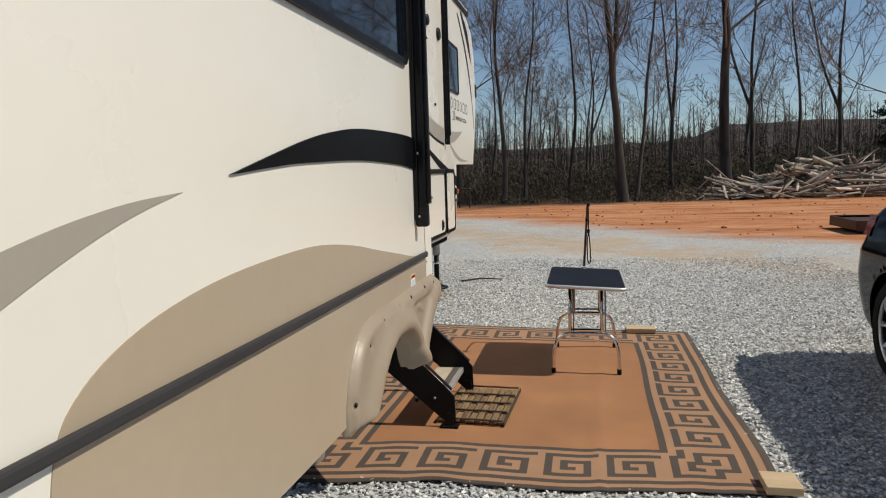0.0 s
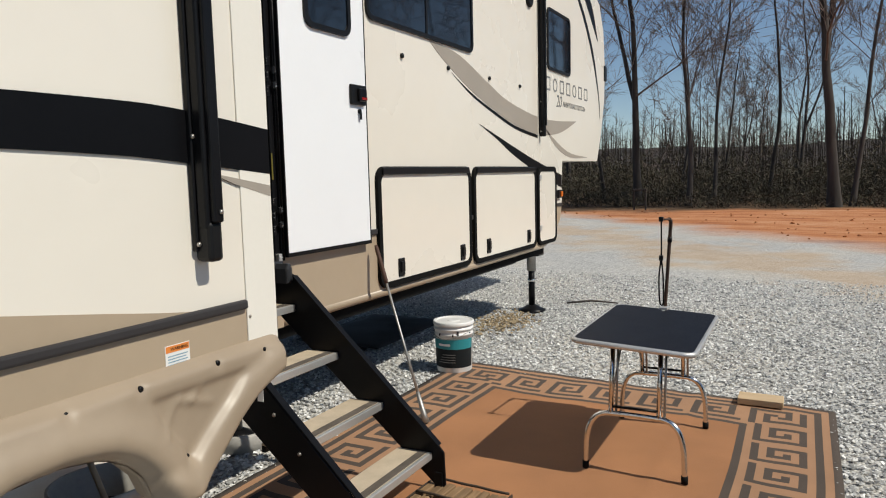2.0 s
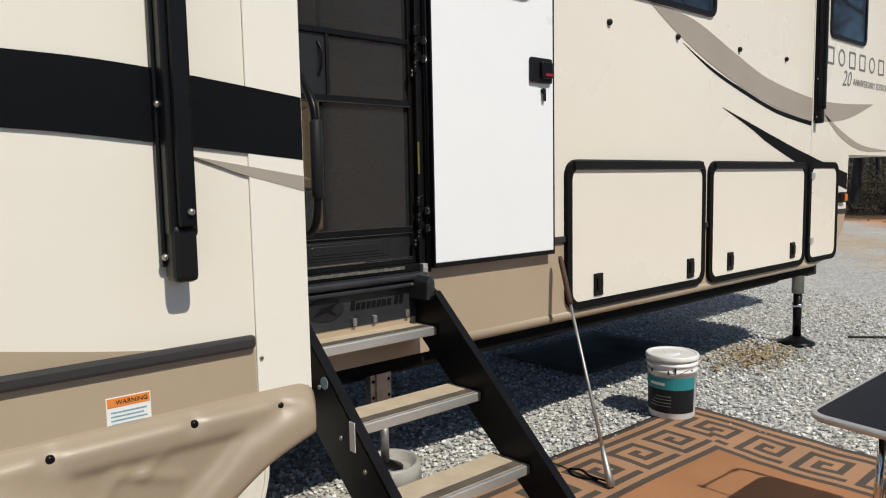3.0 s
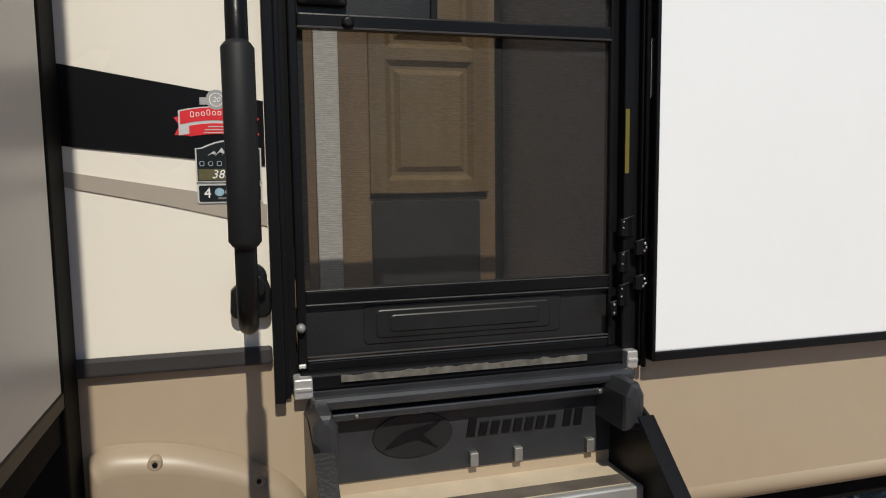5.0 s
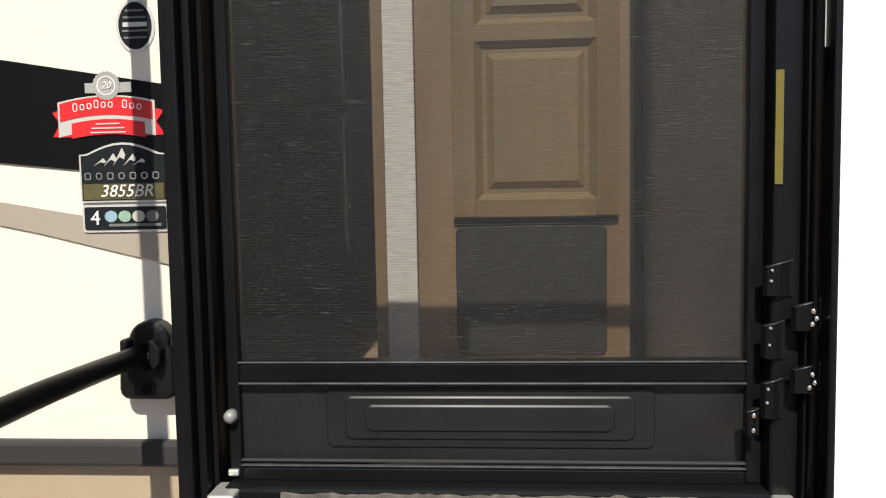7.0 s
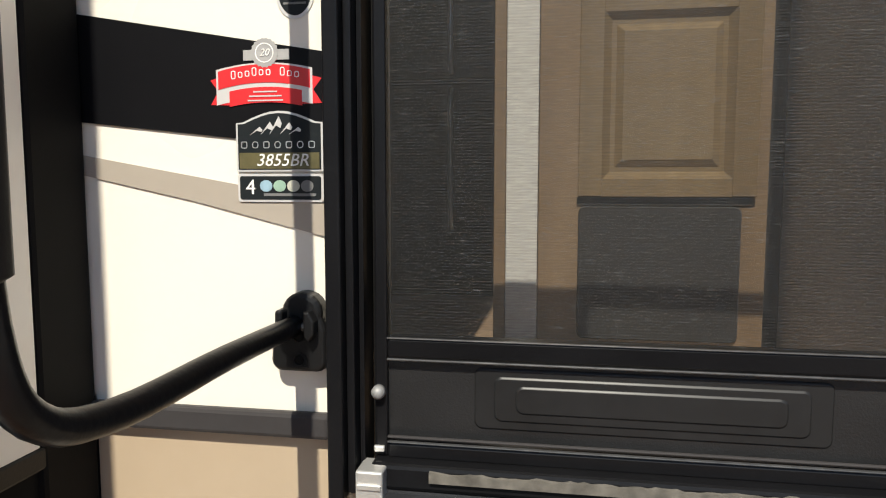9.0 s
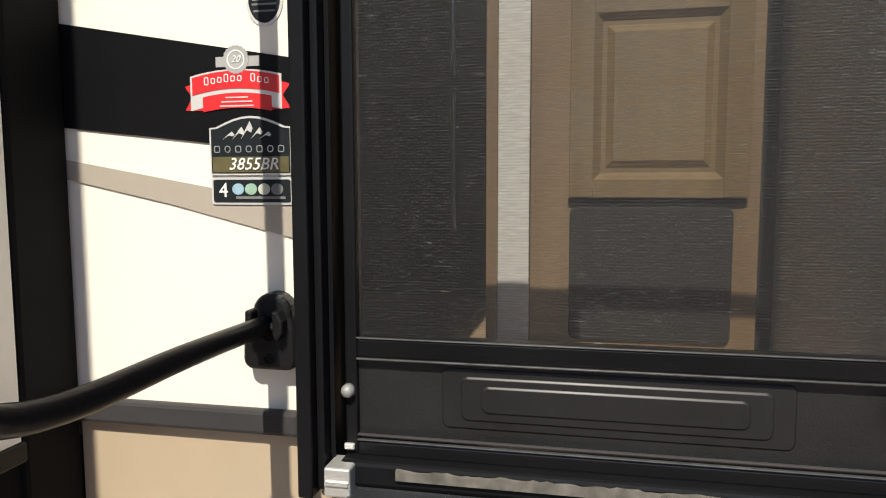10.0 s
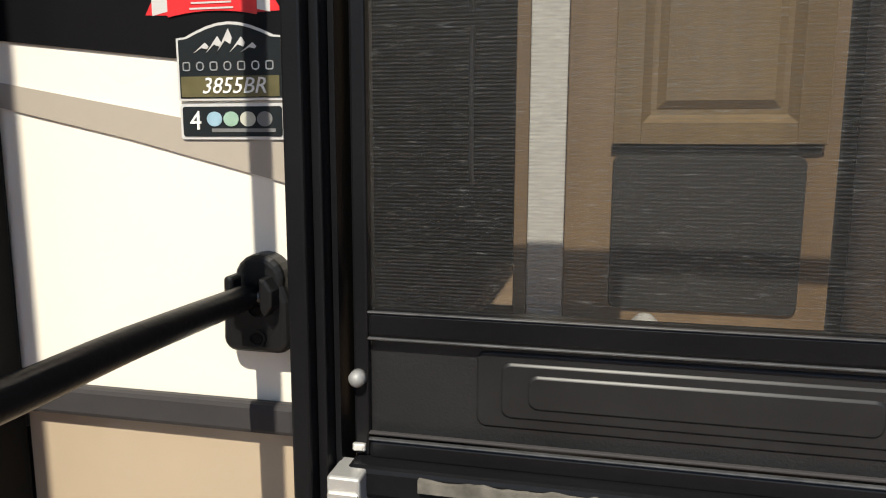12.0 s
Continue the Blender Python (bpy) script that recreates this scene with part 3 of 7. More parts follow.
# decals on the body side between slide-out and door
decal([(3.585, 1.718), (3.935, 1.658), (3.935, 1.538), (3.585, 1.576)], DECAL_BLACK, WX, label="black stripe decal")
decal([(3.585, 1.532), (3.806, 1.493), (3.935, 1.466), (3.935, 1.424), (3.75, 1.470), (3.585, 1.505)], DECAL_GREY, WX, label="taupe stripe decal")
part("belt_moulding", block((WX, 3.585, 1.160), (WX + 0.018, 3.935, 1.195), 0.006), BELT, rv, "charcoal belt moulding")
part("belt_moulding", block((WX, 5.54, 1.150), (WX + 0.014, 5.665, 1.185), 0.005), BELT, rv, "charcoal belt moulding")
part("belt_moulding", block((WX, 7.055, 1.150), (WX + 0.014, 7.12, 1.185), 0.005), BELT, rv, "charcoal belt moulding")
part("belt_moulding", block((WX, 9.25, 1.150), (WX + 0.014, 9.47, 1.185), 0.005), BELT, rv, "charcoal belt moulding")
for y, z in ((6.047, 2.33), (6.734, 2.331), (7.51, 2.339), (8.225, 2.343)):
    part("outlet_plug", lathe([(0.017, 0), (0.017, 0.014), (0.009, 0.02)], (WX, y, z), "x", 14), BLACK_PLASTIC, rv)
for y, z, r in ((8.5, 3.2, 0.075), (7.9, 3.25, 0.06)):
    part("speaker", lathe([(r, 0), (r, 0.02), (r * 0.8, 0.03)], (WX, y, z), "x", 20), BLACK_PLASTIC, rv)
ml = part("marker_light", block((WX, 9.30, 1.24), (WX + 0.03, 9.42, 1.33), 0.008), BLACK_PLASTIC, rv)
part("lens", block((WX + 0.028, 9.345, 1.255), (WX + 0.045, 9.40, 1.315), 0.006), AMBER, ml, "amber lens")


def plateau(outer, inner, x0, x1):
    """A pressed field: sloping sides from outer at x0 up to a flat face at x1."""
    bm = bmesh.new()
    p, q = [bm.verts.new((x0, y, z)) for y, z in outer], [bm.verts.new((x1, y, z)) for y, z in inner]
    n = len(p)
    for k in range(n):
        bm.faces.new((p[k], p[(k + 1) % n], q[(k + 1) % n], q[k])).smooth = True
    bm.faces.new(q)
    bmesh.ops.recalc_face_normals(bm, faces=bm.faces[:])
    return bm


def window(y0, y1, z0, z1, x, parent, label, split=None):
    w = part("window", ring_prism(rounded(y0, y1, z0, z1, 0.07), rounded(y0 + 0.03, y1 - 0.03, z0 + 0.03, z1 - 0.03, 0.05), x, x + 0.016), BLACK_PLASTIC, parent, label)
    pane = part("pane", prism(rounded(y0 + 0.028, y1 - 0.028, z0 + 0.028, z1 - 0.028, 0.05), x + 0.002, x + 0.009), GLASS, w)
    if split:
        part("mullion", block((x + 0.008, split - 0.012, z0 + 0.03), (x + 0.014, split + 0.012, z1 - 0.03)), BLACK_PLASTIC, w)
    return w


window(5.62, 7.18, 2.50, 3.4, WX, rv, "wide dark tinted window", 6.4)
window(9.02, 9.8, 2.60, 3.24, WX, rv, "small dark tinted bedroom window")


def baggage_door(y0, y1, z0, z1, latches, hinge=True):
    d = part("baggage_door", prism(rounded(y0 + 0.035, y1 - 0.035, z0 + 0.035, z1 - 0.045, 0.06), WX + 0.001, WX + 0.02, 0.004), GEL, rv, "cream baggage door")
    part("gasket", ring_prism(rounded(y0, y1, z0, z1, 0.09), rounded(y0 + 0.04, y1 - 0.04, z0 + 0.04, z1 - 0.05, 0.06), WX, WX + 0.026), RUBBER, d, "black rubber gasket")
    if hinge:
        part("hinge_cap", block((WX + 0.02, y0 + 0.05, z1 - 0.055), (WX + 0.04, y1 - 0.05, z1 - 0.005), 0.008), BLACK_PLASTIC, d)
    for y in latches:
        part("latch", block((WX + 0.018, y - 0.04, 0.84), (WX + 0.03, y + 0.04, 0.965), 0.006), BLACK_PLASTIC, d, "black slam latch")
        part("latch_paddle", block((WX + 0.028, y - 0.025, 0.87), (WX + 0.042, y + 0.025, 0.945), 0.008), BLACK_METAL, d)
    return d


baggage_door(5.665, 7.06, 0.785, 1.585, (5.93, 6.885))
baggage_door(7.115, 8.60, 0.775, 1.585, (7.40, 8.375))
b3 = baggage_door(8.655, 9.235, 0.775, 1.585, (), False)
for z in (0.93, 1.45):
    part("hinge", block((WX + 0.02, 8.68, z), (WX + 0.035, 8.74, z + 0.05), 0.004), ALU, b3)

# awning arms
for x, y, zb, parent in ((SX, 3.305, 1.279, rv), (WX, 8.78, 1.88, rv)):
    arm = part("awning_arm", block((x + 0.001, y - 0.036, zb + 0.04), (x + 0.022, y + 0.02, 3.75), 0.004), BLACK_METAL, parent, "black awning arm")
    part("arm_channel", block((x + 0.02, y - 0.03, zb + 0.1), (x + 0.06, y + 0.026, 3.75), 0.008), BLACK_METAL, arm)
    part("arm_inner", block((x + 0.058, y - 0.018, zb + 0.12), (x + 0.078, y + 0.018, 3.72), 0.006), BLACK_METAL, arm)
    part("arm_foot", block((x + 0.004, y - 0.028, zb + 0.01), (x + 0.066, y + 0.022, zb + 0.125), 0.012), BLACK_PLASTIC, arm)
    for dy, z in ((-0.031, zb + 0.06), (0.004, zb + 0.15), (-0.031, zb + 0.36), (0.004, zb + 0.9)):
        part("bolt", lathe([(0.007, 0), (0.007, 0.006), (0.003, 0.009)], (x + (0.022 if dy < 0 else 0.078), y + dy, z), "x", 10), SCREW, arm)

# ---- slide-out ----
slide = part("slide_out", prism([(-1.0, 0.69), (2.38, 0.69), (2.44, 0.76), (2.55, 0.84), (2.68, 0.885), (2.82, 0.9), (3.0, 0.89), (3.3, 0.9), (3.597, 0.93), (3.597, 3.6), (-1.0, 3.6)], SX - 0.045, SX), GEL, rv, "extended cream slide-out with tan lower graphics")
part("side_wall", block((-1.654, 3.545, 1.165), (SX - 0.046, 3.59, 3.58)), GEL_SIDE, slide, "cream slide-out side wall")
part("side_bottom_trim", block((-1.765, 3.55, 1.135), (SX - 0.046, 3.592, 1.165), 0.004), BLACK_PLASTIC, slide)
part("wiper_seal", block((-1.762, 3.50, 0.8), (-1.655, 3.593, 3.62), 0.008), RUBBER, slide, "black rubber wiper seal")
part("wiper_seal", block((-1.78, -0.95, 3.56), (-1.632, 3.594, 3.66), 0.012), RUBBER, slide, "black rubber wiper seal")
part("slide_floor", block((-2.4, -0.98, 1.08), (SX - 0.046, 3.585, 1.16)), DARK_UNDER, slide)
part("slide_roof", block((-2.4, -0.98, 3.54), (SX - 0.046, 3.58, 3.6)), GEL_SIDE, slide)
part("rear_side_wall", block((-2.4, -1.0, 1.1), (SX - 0.046, -0.95, 3.55)), GEL_SIDE, slide)
part("corner_trim", block((SX + 0.0005, 3.468, 0.95), (SX + 0.0055, 3.602, 3.6), 0.002), GEL_SIDE, slide, "cream corner trim")
decal(curve_band([(0.885, 1.02), (0.905, 1.12), (0.95, 1.19), (1.06, 1.25), (1.24, 1.297), (1.5, 1.327), (1.854, 1.338), (2.1, 1.33), (2.386, 1.296), (2.65, 1.25), (2.95, 1.2), (3.22, 1.155), (3.466, 1.13)],
                 [(0.885, 1.0), (0.89, 0.9), (0.94, 0.78), (1.0, 0.692), (1.5, 0.692), (2.36, 0.692), (2.43, 0.77), (2.55, 0.855), (2.82, 0.91), (3.2, 0.92), (3.4, 0.93), (3.466, 0.94)]), TAN, SX, slide, label="tan lower graphic")
decal(curve_band([(1.51, 1.558), (1.75, 1.61), (1.97, 1.655), (2.2, 1.69), (2.5, 1.716), (3.0, 1.722), (3.25, 1.713), (3.6, 1.674)],
                 [(1.53, 1.559), (1.75, 1.576), (1.97, 1.588), (2.5, 1.6), (3.0, 1.587), (3.25, 1.569), (3.6, 1.534)]), DECAL_BLACK, SX, slide, label="black swoosh decal", thick=0.0065)
decal(curve_band([(0.0, 1.2), (0.4, 1.33), (0.845, 1.455), (1.1, 1.505), (1.313, 1.524)], [(0.1, 1.05), (0.45, 1.2), (0.84, 1.376), (1.1, 1.472), (1.3, 1.522)]), DECAL_GREY, SX, slide, label="taupe swoosh decal")
decal([(3.345, 1.540), (3.6, 1.497), (3.6, 1.463), (3.45, 1.503)], DECAL_GREY, SX, slide, label="taupe stripe decal", thick=0.0065)
part("belt_moulding", block((SX, -0.98, 1.122), (SX + 0.02, 3.462, 1.152), 0.008), BELT, slide, "charcoal belt moulding")
window(1.25, 3.215, 2.035, 2.95, SX, slide, "dark tinted slide-out window")
part("trim_screw", lathe([(0.006, 0), (0.004, 0.004)], (SX + 0.005, 3.478, 1.095), "x", 8), SCREW, slide)
warn = part("warning_label", block((SX, 3.152, 1.008), (SX + 0.0035, 3.236, 1.072)), LABEL_WHITE, slide, "white and orange warning label")
part("orange_strip", block((SX + 0.003, 3.154, 1.052), (SX + 0.0042, 3.234, 1.070)), ORANGE, warn)
lettering("lettering", "WARNING", 0.0125, on_wall(SX + 0.0045, 3.2, 1.0608), LABEL_BLACK, warn)
for k in range(4):
    part("text_bar", block((SX + 0.003, 3.16, 1.040 - 0.008 * k), (SX + 0.0042, 3.228 - 0.006 * (k % 2), 1.043 - 0.008 * k)), BLUE_INK, warn)


# moulded wheel-arch skirt on the slide-out
def seg_dist(p, a, c):
    d = c - a
    f = max(0.0, min(1.0, (p - a).dot(d) / max(d.dot(d), 1e-9)))
    q = a + d * f
    return (p - q).length, q


def near_line(p, line, closed=False):
    best = (9.0, p)
    for k in range(len(line) if closed else len(line) - 1):
        r = seg_dist(p, line[k], line[(k + 1) % len(line)])
        if r[0] < best[0]:
            best = r
    return best


def inside(p, poly):
    hit = False
    for k in range(len(poly)):
        a, c = poly[k], poly[k - 1]
        if (a.y > p.y) != (c.y > p.y) and p.x < (c.x - a.x) * (p.y - a.y) / (c.y - a.y) + a.x:
            hit = not hit
    return hit


def ease(v):
    v = max(0.0, min(1.0, v))
    return v * v * (3 - 2 * v)


SKIRT_SCREWS = ((3.507, 0.985), (3.312, 0.99), (3.046, 0.988), (2.84, 0.985), (2.606, 0.976), (2.417, 0.922), (2.24, 0.757), (3.179, 0.76))


def skirt():
    """Blow-moulded panel: rolled edge, broad rolled arch, sunk corner field."""
    outer = [Vector(q) for q in curve_band([(2.205, 0.65), (2.21, 0.74), (2.235, 0.82), (2.285, 0.90), (2.35, 0.96), (2.45, 1.0), (2.6, 1.012), (2.85, 1.015), (3.2, 1.018), (3.5, 1.02), (3.58, 1.016), (3.606, 0.99), (3.609, 0.93)],
                                           [(2.40, 0.645), (2.44, 0.685), (2.51, 0.755), (2.6, 0.815), (2.70, 0.85), (2.82, 0.855), (2.93, 0.835), (3.0, 0.795), (3.05, 0.74), (3.075, 0.68), (3.11, 0.635), (3.18, 0.63), (3.25, 0.66), (3.32, 0.72), (3.39, 0.785), (3.47, 0.84), (3.55, 0.873), (3.608, 0.892)], 3)]
    arch = [Vector(q) for q in ((2.40, 0.645), (2.44, 0.685), (2.51, 0.755), (2.6, 0.815), (2.70, 0.85), (2.82, 0.855), (2.93, 0.835), (3.0, 0.795), (3.05, 0.74), (3.075, 0.68), (3.11, 0.64))]
    low = [Vector(q) for q in ((3.11, 0.64), (3.18, 0.63), (3.25, 0.66), (3.32, 0.72), (3.39, 0.785), (3.47, 0.84), (3.55, 0.873), (3.608, 0.892))]
    field = [Vector(q) for q in ((3.06, 0.955), (3.44, 0.955), (3.36, 0.87), (3.27, 0.80), (3.19, 0.73), (3.14, 0.80), (3.09, 0.88))]
    step = 0.009
    ny, nz = int(1.46 / step), int(0.42 / step)
    bm = bmesh.new()
    grid = {}
    for a in range(ny + 1):
        for c in range(nz + 1):
            p = Vector((2.17 + a * step, 0.615 + c * step))
            d, q = near_line(p, outer, True)
            isin = inside(p, outer)
            if not isin and d > step * 0.95:
                continue
            if not isin or d < step * 0.3:
                p, d = q, 0.0
            h = 0.004 + 0.034 * ease(d / 0.028)
            da = near_line(p, arch)[0]
            h += 0.034 * math.exp(-((da - 0.06) / 0.055) ** 2) * ease(d / 0.03)
            dl = near_line(p, low)[0]
            h += 0.020 * math.exp(-((dl - 0.05) / 0.05) ** 4) * ease(d / 0.03)
            if inside(p, field):
                h -= 0.013 * ease(near_line(p, field, True)[0] / 0.018)
            for sy, sz in SKIRT_SCREWS:
                h -= 0.010 * math.exp(-(((p.x - sy) ** 2 + (p.y - sz) ** 2) / 0.00022)) * (d > 0.01)
            for (ay, az), (cy_, cz_) in (((3.10, 0.84), (3.16, 0.925)), ((3.16, 0.925), (3.205, 0.91)), ((3.205, 0.91), (3.24, 0.94)), ((3.205, 0.91), (3.28, 0.885))):
                h += 0.008 * math.exp(-(seg_dist(p, Vector((ay, az)), Vector((cy_, cz_)))[0] / 0.0075) ** 2)
            grid[a, c] = bm.verts.new((SX + h, p.x, p.y))
    for a in range(ny):
        for c in range(nz):
            vs = [grid.get(k) for k in ((a, c), (a + 1, c), (a + 1, c + 1), (a, c + 1))]
            vs = [v for v in vs if v]
            if len(vs) >= 3:
                f = bm.faces.new(vs)
                f.smooth = True
    bmesh.ops.remove_doubles(bm, verts=bm.verts[:], dist=0.0015)
    bmesh.ops.recalc_face_normals(bm, faces=bm.faces[:])
    for _ in range(2):
        bmesh.ops.smooth_vert(bm, verts=bm.verts[:], factor=0.5, use_axis_x=True, use_axis_y=False, use_axis_z=False)
    rim_edges = [e for e in bm.edges if e.is_boundary]
    back = bmesh.ops.extrude_edge_only(bm, edges=rim_edges)["geom"]
    for v in back:
        if isinstance(v, bmesh.types.BMVert):
            v.co.x -= 0.02
    bmesh.ops.recalc_face_normals(bm, faces=bm.faces[:])
    s = part("wheel_arch_skirt", bm, TAN_PLASTIC, slide, "glossy tan moulded wheel-arch skirt")
    lin = bmesh.new()
    rows = [[lin.verts.new((x, q.x, q.y + 0.004)) for x in (SX - 0.05, SX + 0.012)] for q in arch]
    for p, q in zip(rows, rows[1:]):
        lin.faces.new((p[0], p[1], q[1], q[0])).smooth = True
    part("arch_return", lin, TAN_PLASTIC, s)
    for y, z in SKIRT_SCREWS:
        part("screw", lathe([(0.009, 0.0), (0.008, 0.006), (0.003, 0.008)], (SX + 0.026, y, z), "x", 10), BLACK_METAL, s)


skirt()
# skirt on the body side in front of the tyre
end = [(p.x, p.y) for p in smooth_path([(3.60, 0.72, 0), (3.60, 0.98, 0), (3.612, 1.018, 0), (3.65, 1.03, 0), (3.75, 1.02, 0), (3.83, 0.995, 0), (3.9, 0.965, 0), (3.96, 0.92, 0), (4.0, 0.86, 0), (4.02, 0.78, 0), (4.02, 0.72, 0)], 4)]
endcap = bmesh.new()
rows = []
for k in range(8):
    a = radians(90 * k / 7)
    sy, sz = 1 - 0.11 * (1 - math.cos(a)), 1 - 0.14 * (1 - math.cos(a))
    rows.append([endcap.verts.new((WX + 0.002 + 0.048 * math.sin(a), 3.80 + (y - 3.80) * sy, 0.72 + (z - 0.72) * sz)) for y, z in end])
for p, q in zip(rows, rows[1:]):
    for k in range(len(p)):
        endcap.faces.new((p[k], p[(k + 1) % len(p)], q[(k + 1) % len(p)], q[k])).smooth = True
endcap.faces.new(rows[-1])
bmesh.ops.recalc_face_normals(endcap, faces=endcap.faces[:])
s2 = part("wheel_arch_skirt", endcap, TAN_PLASTIC, rv, "glossy tan moulded skirt end")
for y, z in ((3.719, 1.0), (3.90, 0.945)):
    part("boss", lathe([(0.015, -0.02), (0.013, 0.0), (0.010, 0.003), (0.006, 0.0)], (WX + 0.048, y, z), "x", 18), TAN_PLASTIC, s2)
    part("screw", lathe([(0.005, 0.0), (0.0045, 0.003), (0.002, 0.004)], (WX + 0.0485, y, z), "x", 8), BLACK_METAL, s2)

# ---- entrance ----
SDX_BACK = WX - 0.085
fr = part("door_frame", block((WX - 0.06, 3.936, 1.084), (WX + 0.03, 3.957, 3.06), 0.003), BLACK_METAL, rv, "black aluminium door frame")
part("jamb_step", block((WX - 0.06, 3.9575, 1.09), (WX + 0.012, 3.968, 3.04), 0.002), BLACK_METAL, fr)
part("jamb_rib", block((WX - 0.055, 3.969, 1.1), (WX - 0.01, 3.975, 3.03)), BLACK_METAL, fr)
part("weatherstrip", block((SDX_BACK, 3.9755, 1.1), (WX - 0.056, 3.9855, 3.02)), RUBBER, fr)
part("weatherstrip", block((SDX_BACK, 4.6885, 1.1), (WX - 0.0605, 4.70, 3.02)), RUBBER, fr)
part("frame_head", block((WX - 0.06, 3.9575, 3.0405), (WX + 0.03, 4.79, 3.06), 0.004), BLACK_METAL, fr)
part("hinge_jamb", block((WX - 0.06, 4.688, 1.084), (WX + 0.006, 4.722, 3.06), 0.004), BLACK_METAL, fr)
part("hinge_jamb", block((WX - 0.01, 4.722, 1.09), (WX + 0.02, 4.735, 3.06), 0.003), BLACK_METAL, fr)
part("hinge_post", tube([(WX + 0.026, 4.730, 1.09), (WX + 0.026, 4.730, 3.05)], 0.006, 10), BLACK_METAL, fr)
for y0, y1 in ((3.972, 4.008), (4.690, 4.716)):
    cl = part("sill_clip", block((WX - 0.02, y0, 1.088), (WX + 0.028, y1, 1.128), 0.003), ALU, fr, "bright silver sill clip")
    for k in (1,):
        part("ridge", block((WX + 0.027, y0 + 0.002, 1.094 + k * 0.011), (WX + 0.031, y1 - 0.002, 1.099 + k * 0.011)), ALU, cl)


def door_hinge(y0, y1, z0, z1, x, rivets, big=0.0042):
    """A folded steel leaf with a rolled edge towards the post, and its rivets."""
    prof = [(x - 0.008, y0), (x, y0 + 0.003), (x + 0.0015, (y0 + y1) / 2), (x - 0.003, y1 - 0.004), (x - 0.003, y1), (x - 0.010, y1)]
    bm = bmesh.new()
    a, c = [[bm.verts.new((px, py, z + 0.25 * (py - y1) * (z > z0))) for px, py in prof] for z in (z0, z1)]
    n = len(prof)
    for k in range(n):
        bm.faces.new((a[k], a[(k + 1) % n], c[(k + 1) % n], c[k]))
    bm.faces.new(a[::-1])
    bm.faces.new(c)
    bmesh.ops.recalc_face_normals(bm, faces=bm.faces[:])
    hg = part("hinge", bm, BLACK_METAL, fr, "black folded steel hinge leaf")
    part("rolled_edge", tube([(x - 0.001, y0 + 0.002, z1 + 0.25 * (y0 - y1)), (x + 0.001, (y0 + y1) / 2, z1 + 0.125 * (y0 - y1)), (x - 0.003, y1, z1)], 0.0009, 6), GALV_BEAD, hg)
    for y, z in rivets:
        part("rivet", lathe([(big, 0), (big * 0.8, 0.002), (big * 0.25, 0.003)], (x + 0.0005, y, z), "x", 10), CHROME if big > 0.003 else DULL_BOLT, hg)


for dz in (0.0, 0.72):
    door_hinge(4.677, 4.712, 1.380 + dz, 1.424 + dz, WX + 0.012, ((4.685, 1.411 + dz), (4.684, 1.398 + dz)), 0.0024)
    door_hinge(4.676, 4.702, 1.302 + dz, 1.349 + dz, WX + 0.012, ((4.684, 1.340 + dz), (4.683, 1.319 + dz)), 0.0024)
    door_hinge(4.676, 4.701, 1.227 + dz, 1.277 + dz, WX + 0.012, ((4.682, 1.264 + dz), (4.681, 1.247 + dz)), 0.0024)
    door_hinge(4.657, 4.6745, 1.204 + dz, 1.238 + dz, WX + 0.008, ((4.667, 1.230 + dz), (4.667, 1.211 + dz)))
    door_hinge(4.704, 4.737, 1.340 + dz, 1.377 + dz, WX + 0.03, ((4.727, 1.364 + dz), (4.731, 1.355 + dz), (4.726, 1.348 + dz)))
    door_hinge(4.704, 4.737, 1.264 + dz, 1.300 + dz, WX + 0.03, ((4.727, 1.287 + dz), (4.730, 1.277 + dz), (4.724, 1.271 + dz)))
part("tape_strip", block((WX + 0.006, 4.6885, 1.516), (WX + 0.0085, 4.698, 1.653)), YELLOW, fr, "yellow tape strip")
part("striker_plate", block((WX + 0.022, 4.728, 1.675), (WX + 0.0255, 4.740, 1.80)), ALU, fr)
part("threshold", block((WX - 0.1, 3.985, 1.095), (WX + 0.006, 4.70, 1.13), 0.006), BLACK_METAL, fr)
sealant = bmesh.new()
ys = [4.065 + i * 0.0085 for i in range(64)]
up = [1.1235 + 0.003 * noise.noise((y * 37, 0, 0)) + 0.003 * noise.noise((y * 170, 3, 0)) for i, y in enumerate(ys)]
sealant = prism([(y, 1.111) for y in ys[::-1]] + [(y, z) for y, z in zip(ys, up)], WX + 0.004, WX + 0.012)
part("sealant_bead", sealant, GLUE, fr, "ragged grey sealant bead")

# screen door, closed
SDX = -1.80
sd = part("screen_door", block((SDX - 0.014, 3.986, 1.13), (SDX + 0.014, 4.003, 3.0), 0.003), BLACK_METAL, rv, "closed black framed insect-screen door")
part("stile", block((SDX - 0.014, 4.668, 1.13), (SDX + 0.014, 4.688, 3.0), 0.003), BLACK_METAL, sd)
part("rail", block((SDX - 0.014, 4.003, 1.264), (SDX + 0.016, 4.668, 1.292), 0.004), BLACK_METAL, sd)
part("rail", block((SDX - 0.014, 4.003, 1.80), (SDX + 0.018, 4.668, 1.828), 0.004), BLACK_METAL, sd)
part("rail", block((SDX - 0.014, 4.003, 2.06), (SDX + 0.014, 4.668, 2.085), 0.004), BLACK_METAL, sd)
part("rail", block((SDX - 0.014, 4.003, 2.97), (SDX + 0.014, 4.668, 3.0), 0.004), BLACK_METAL, sd)
part("rail", block((SDX - 0.014, 4.003, 1.128), (SDX + 0.016, 4.668, 1.150), 0.004), BLACK_METAL, sd)
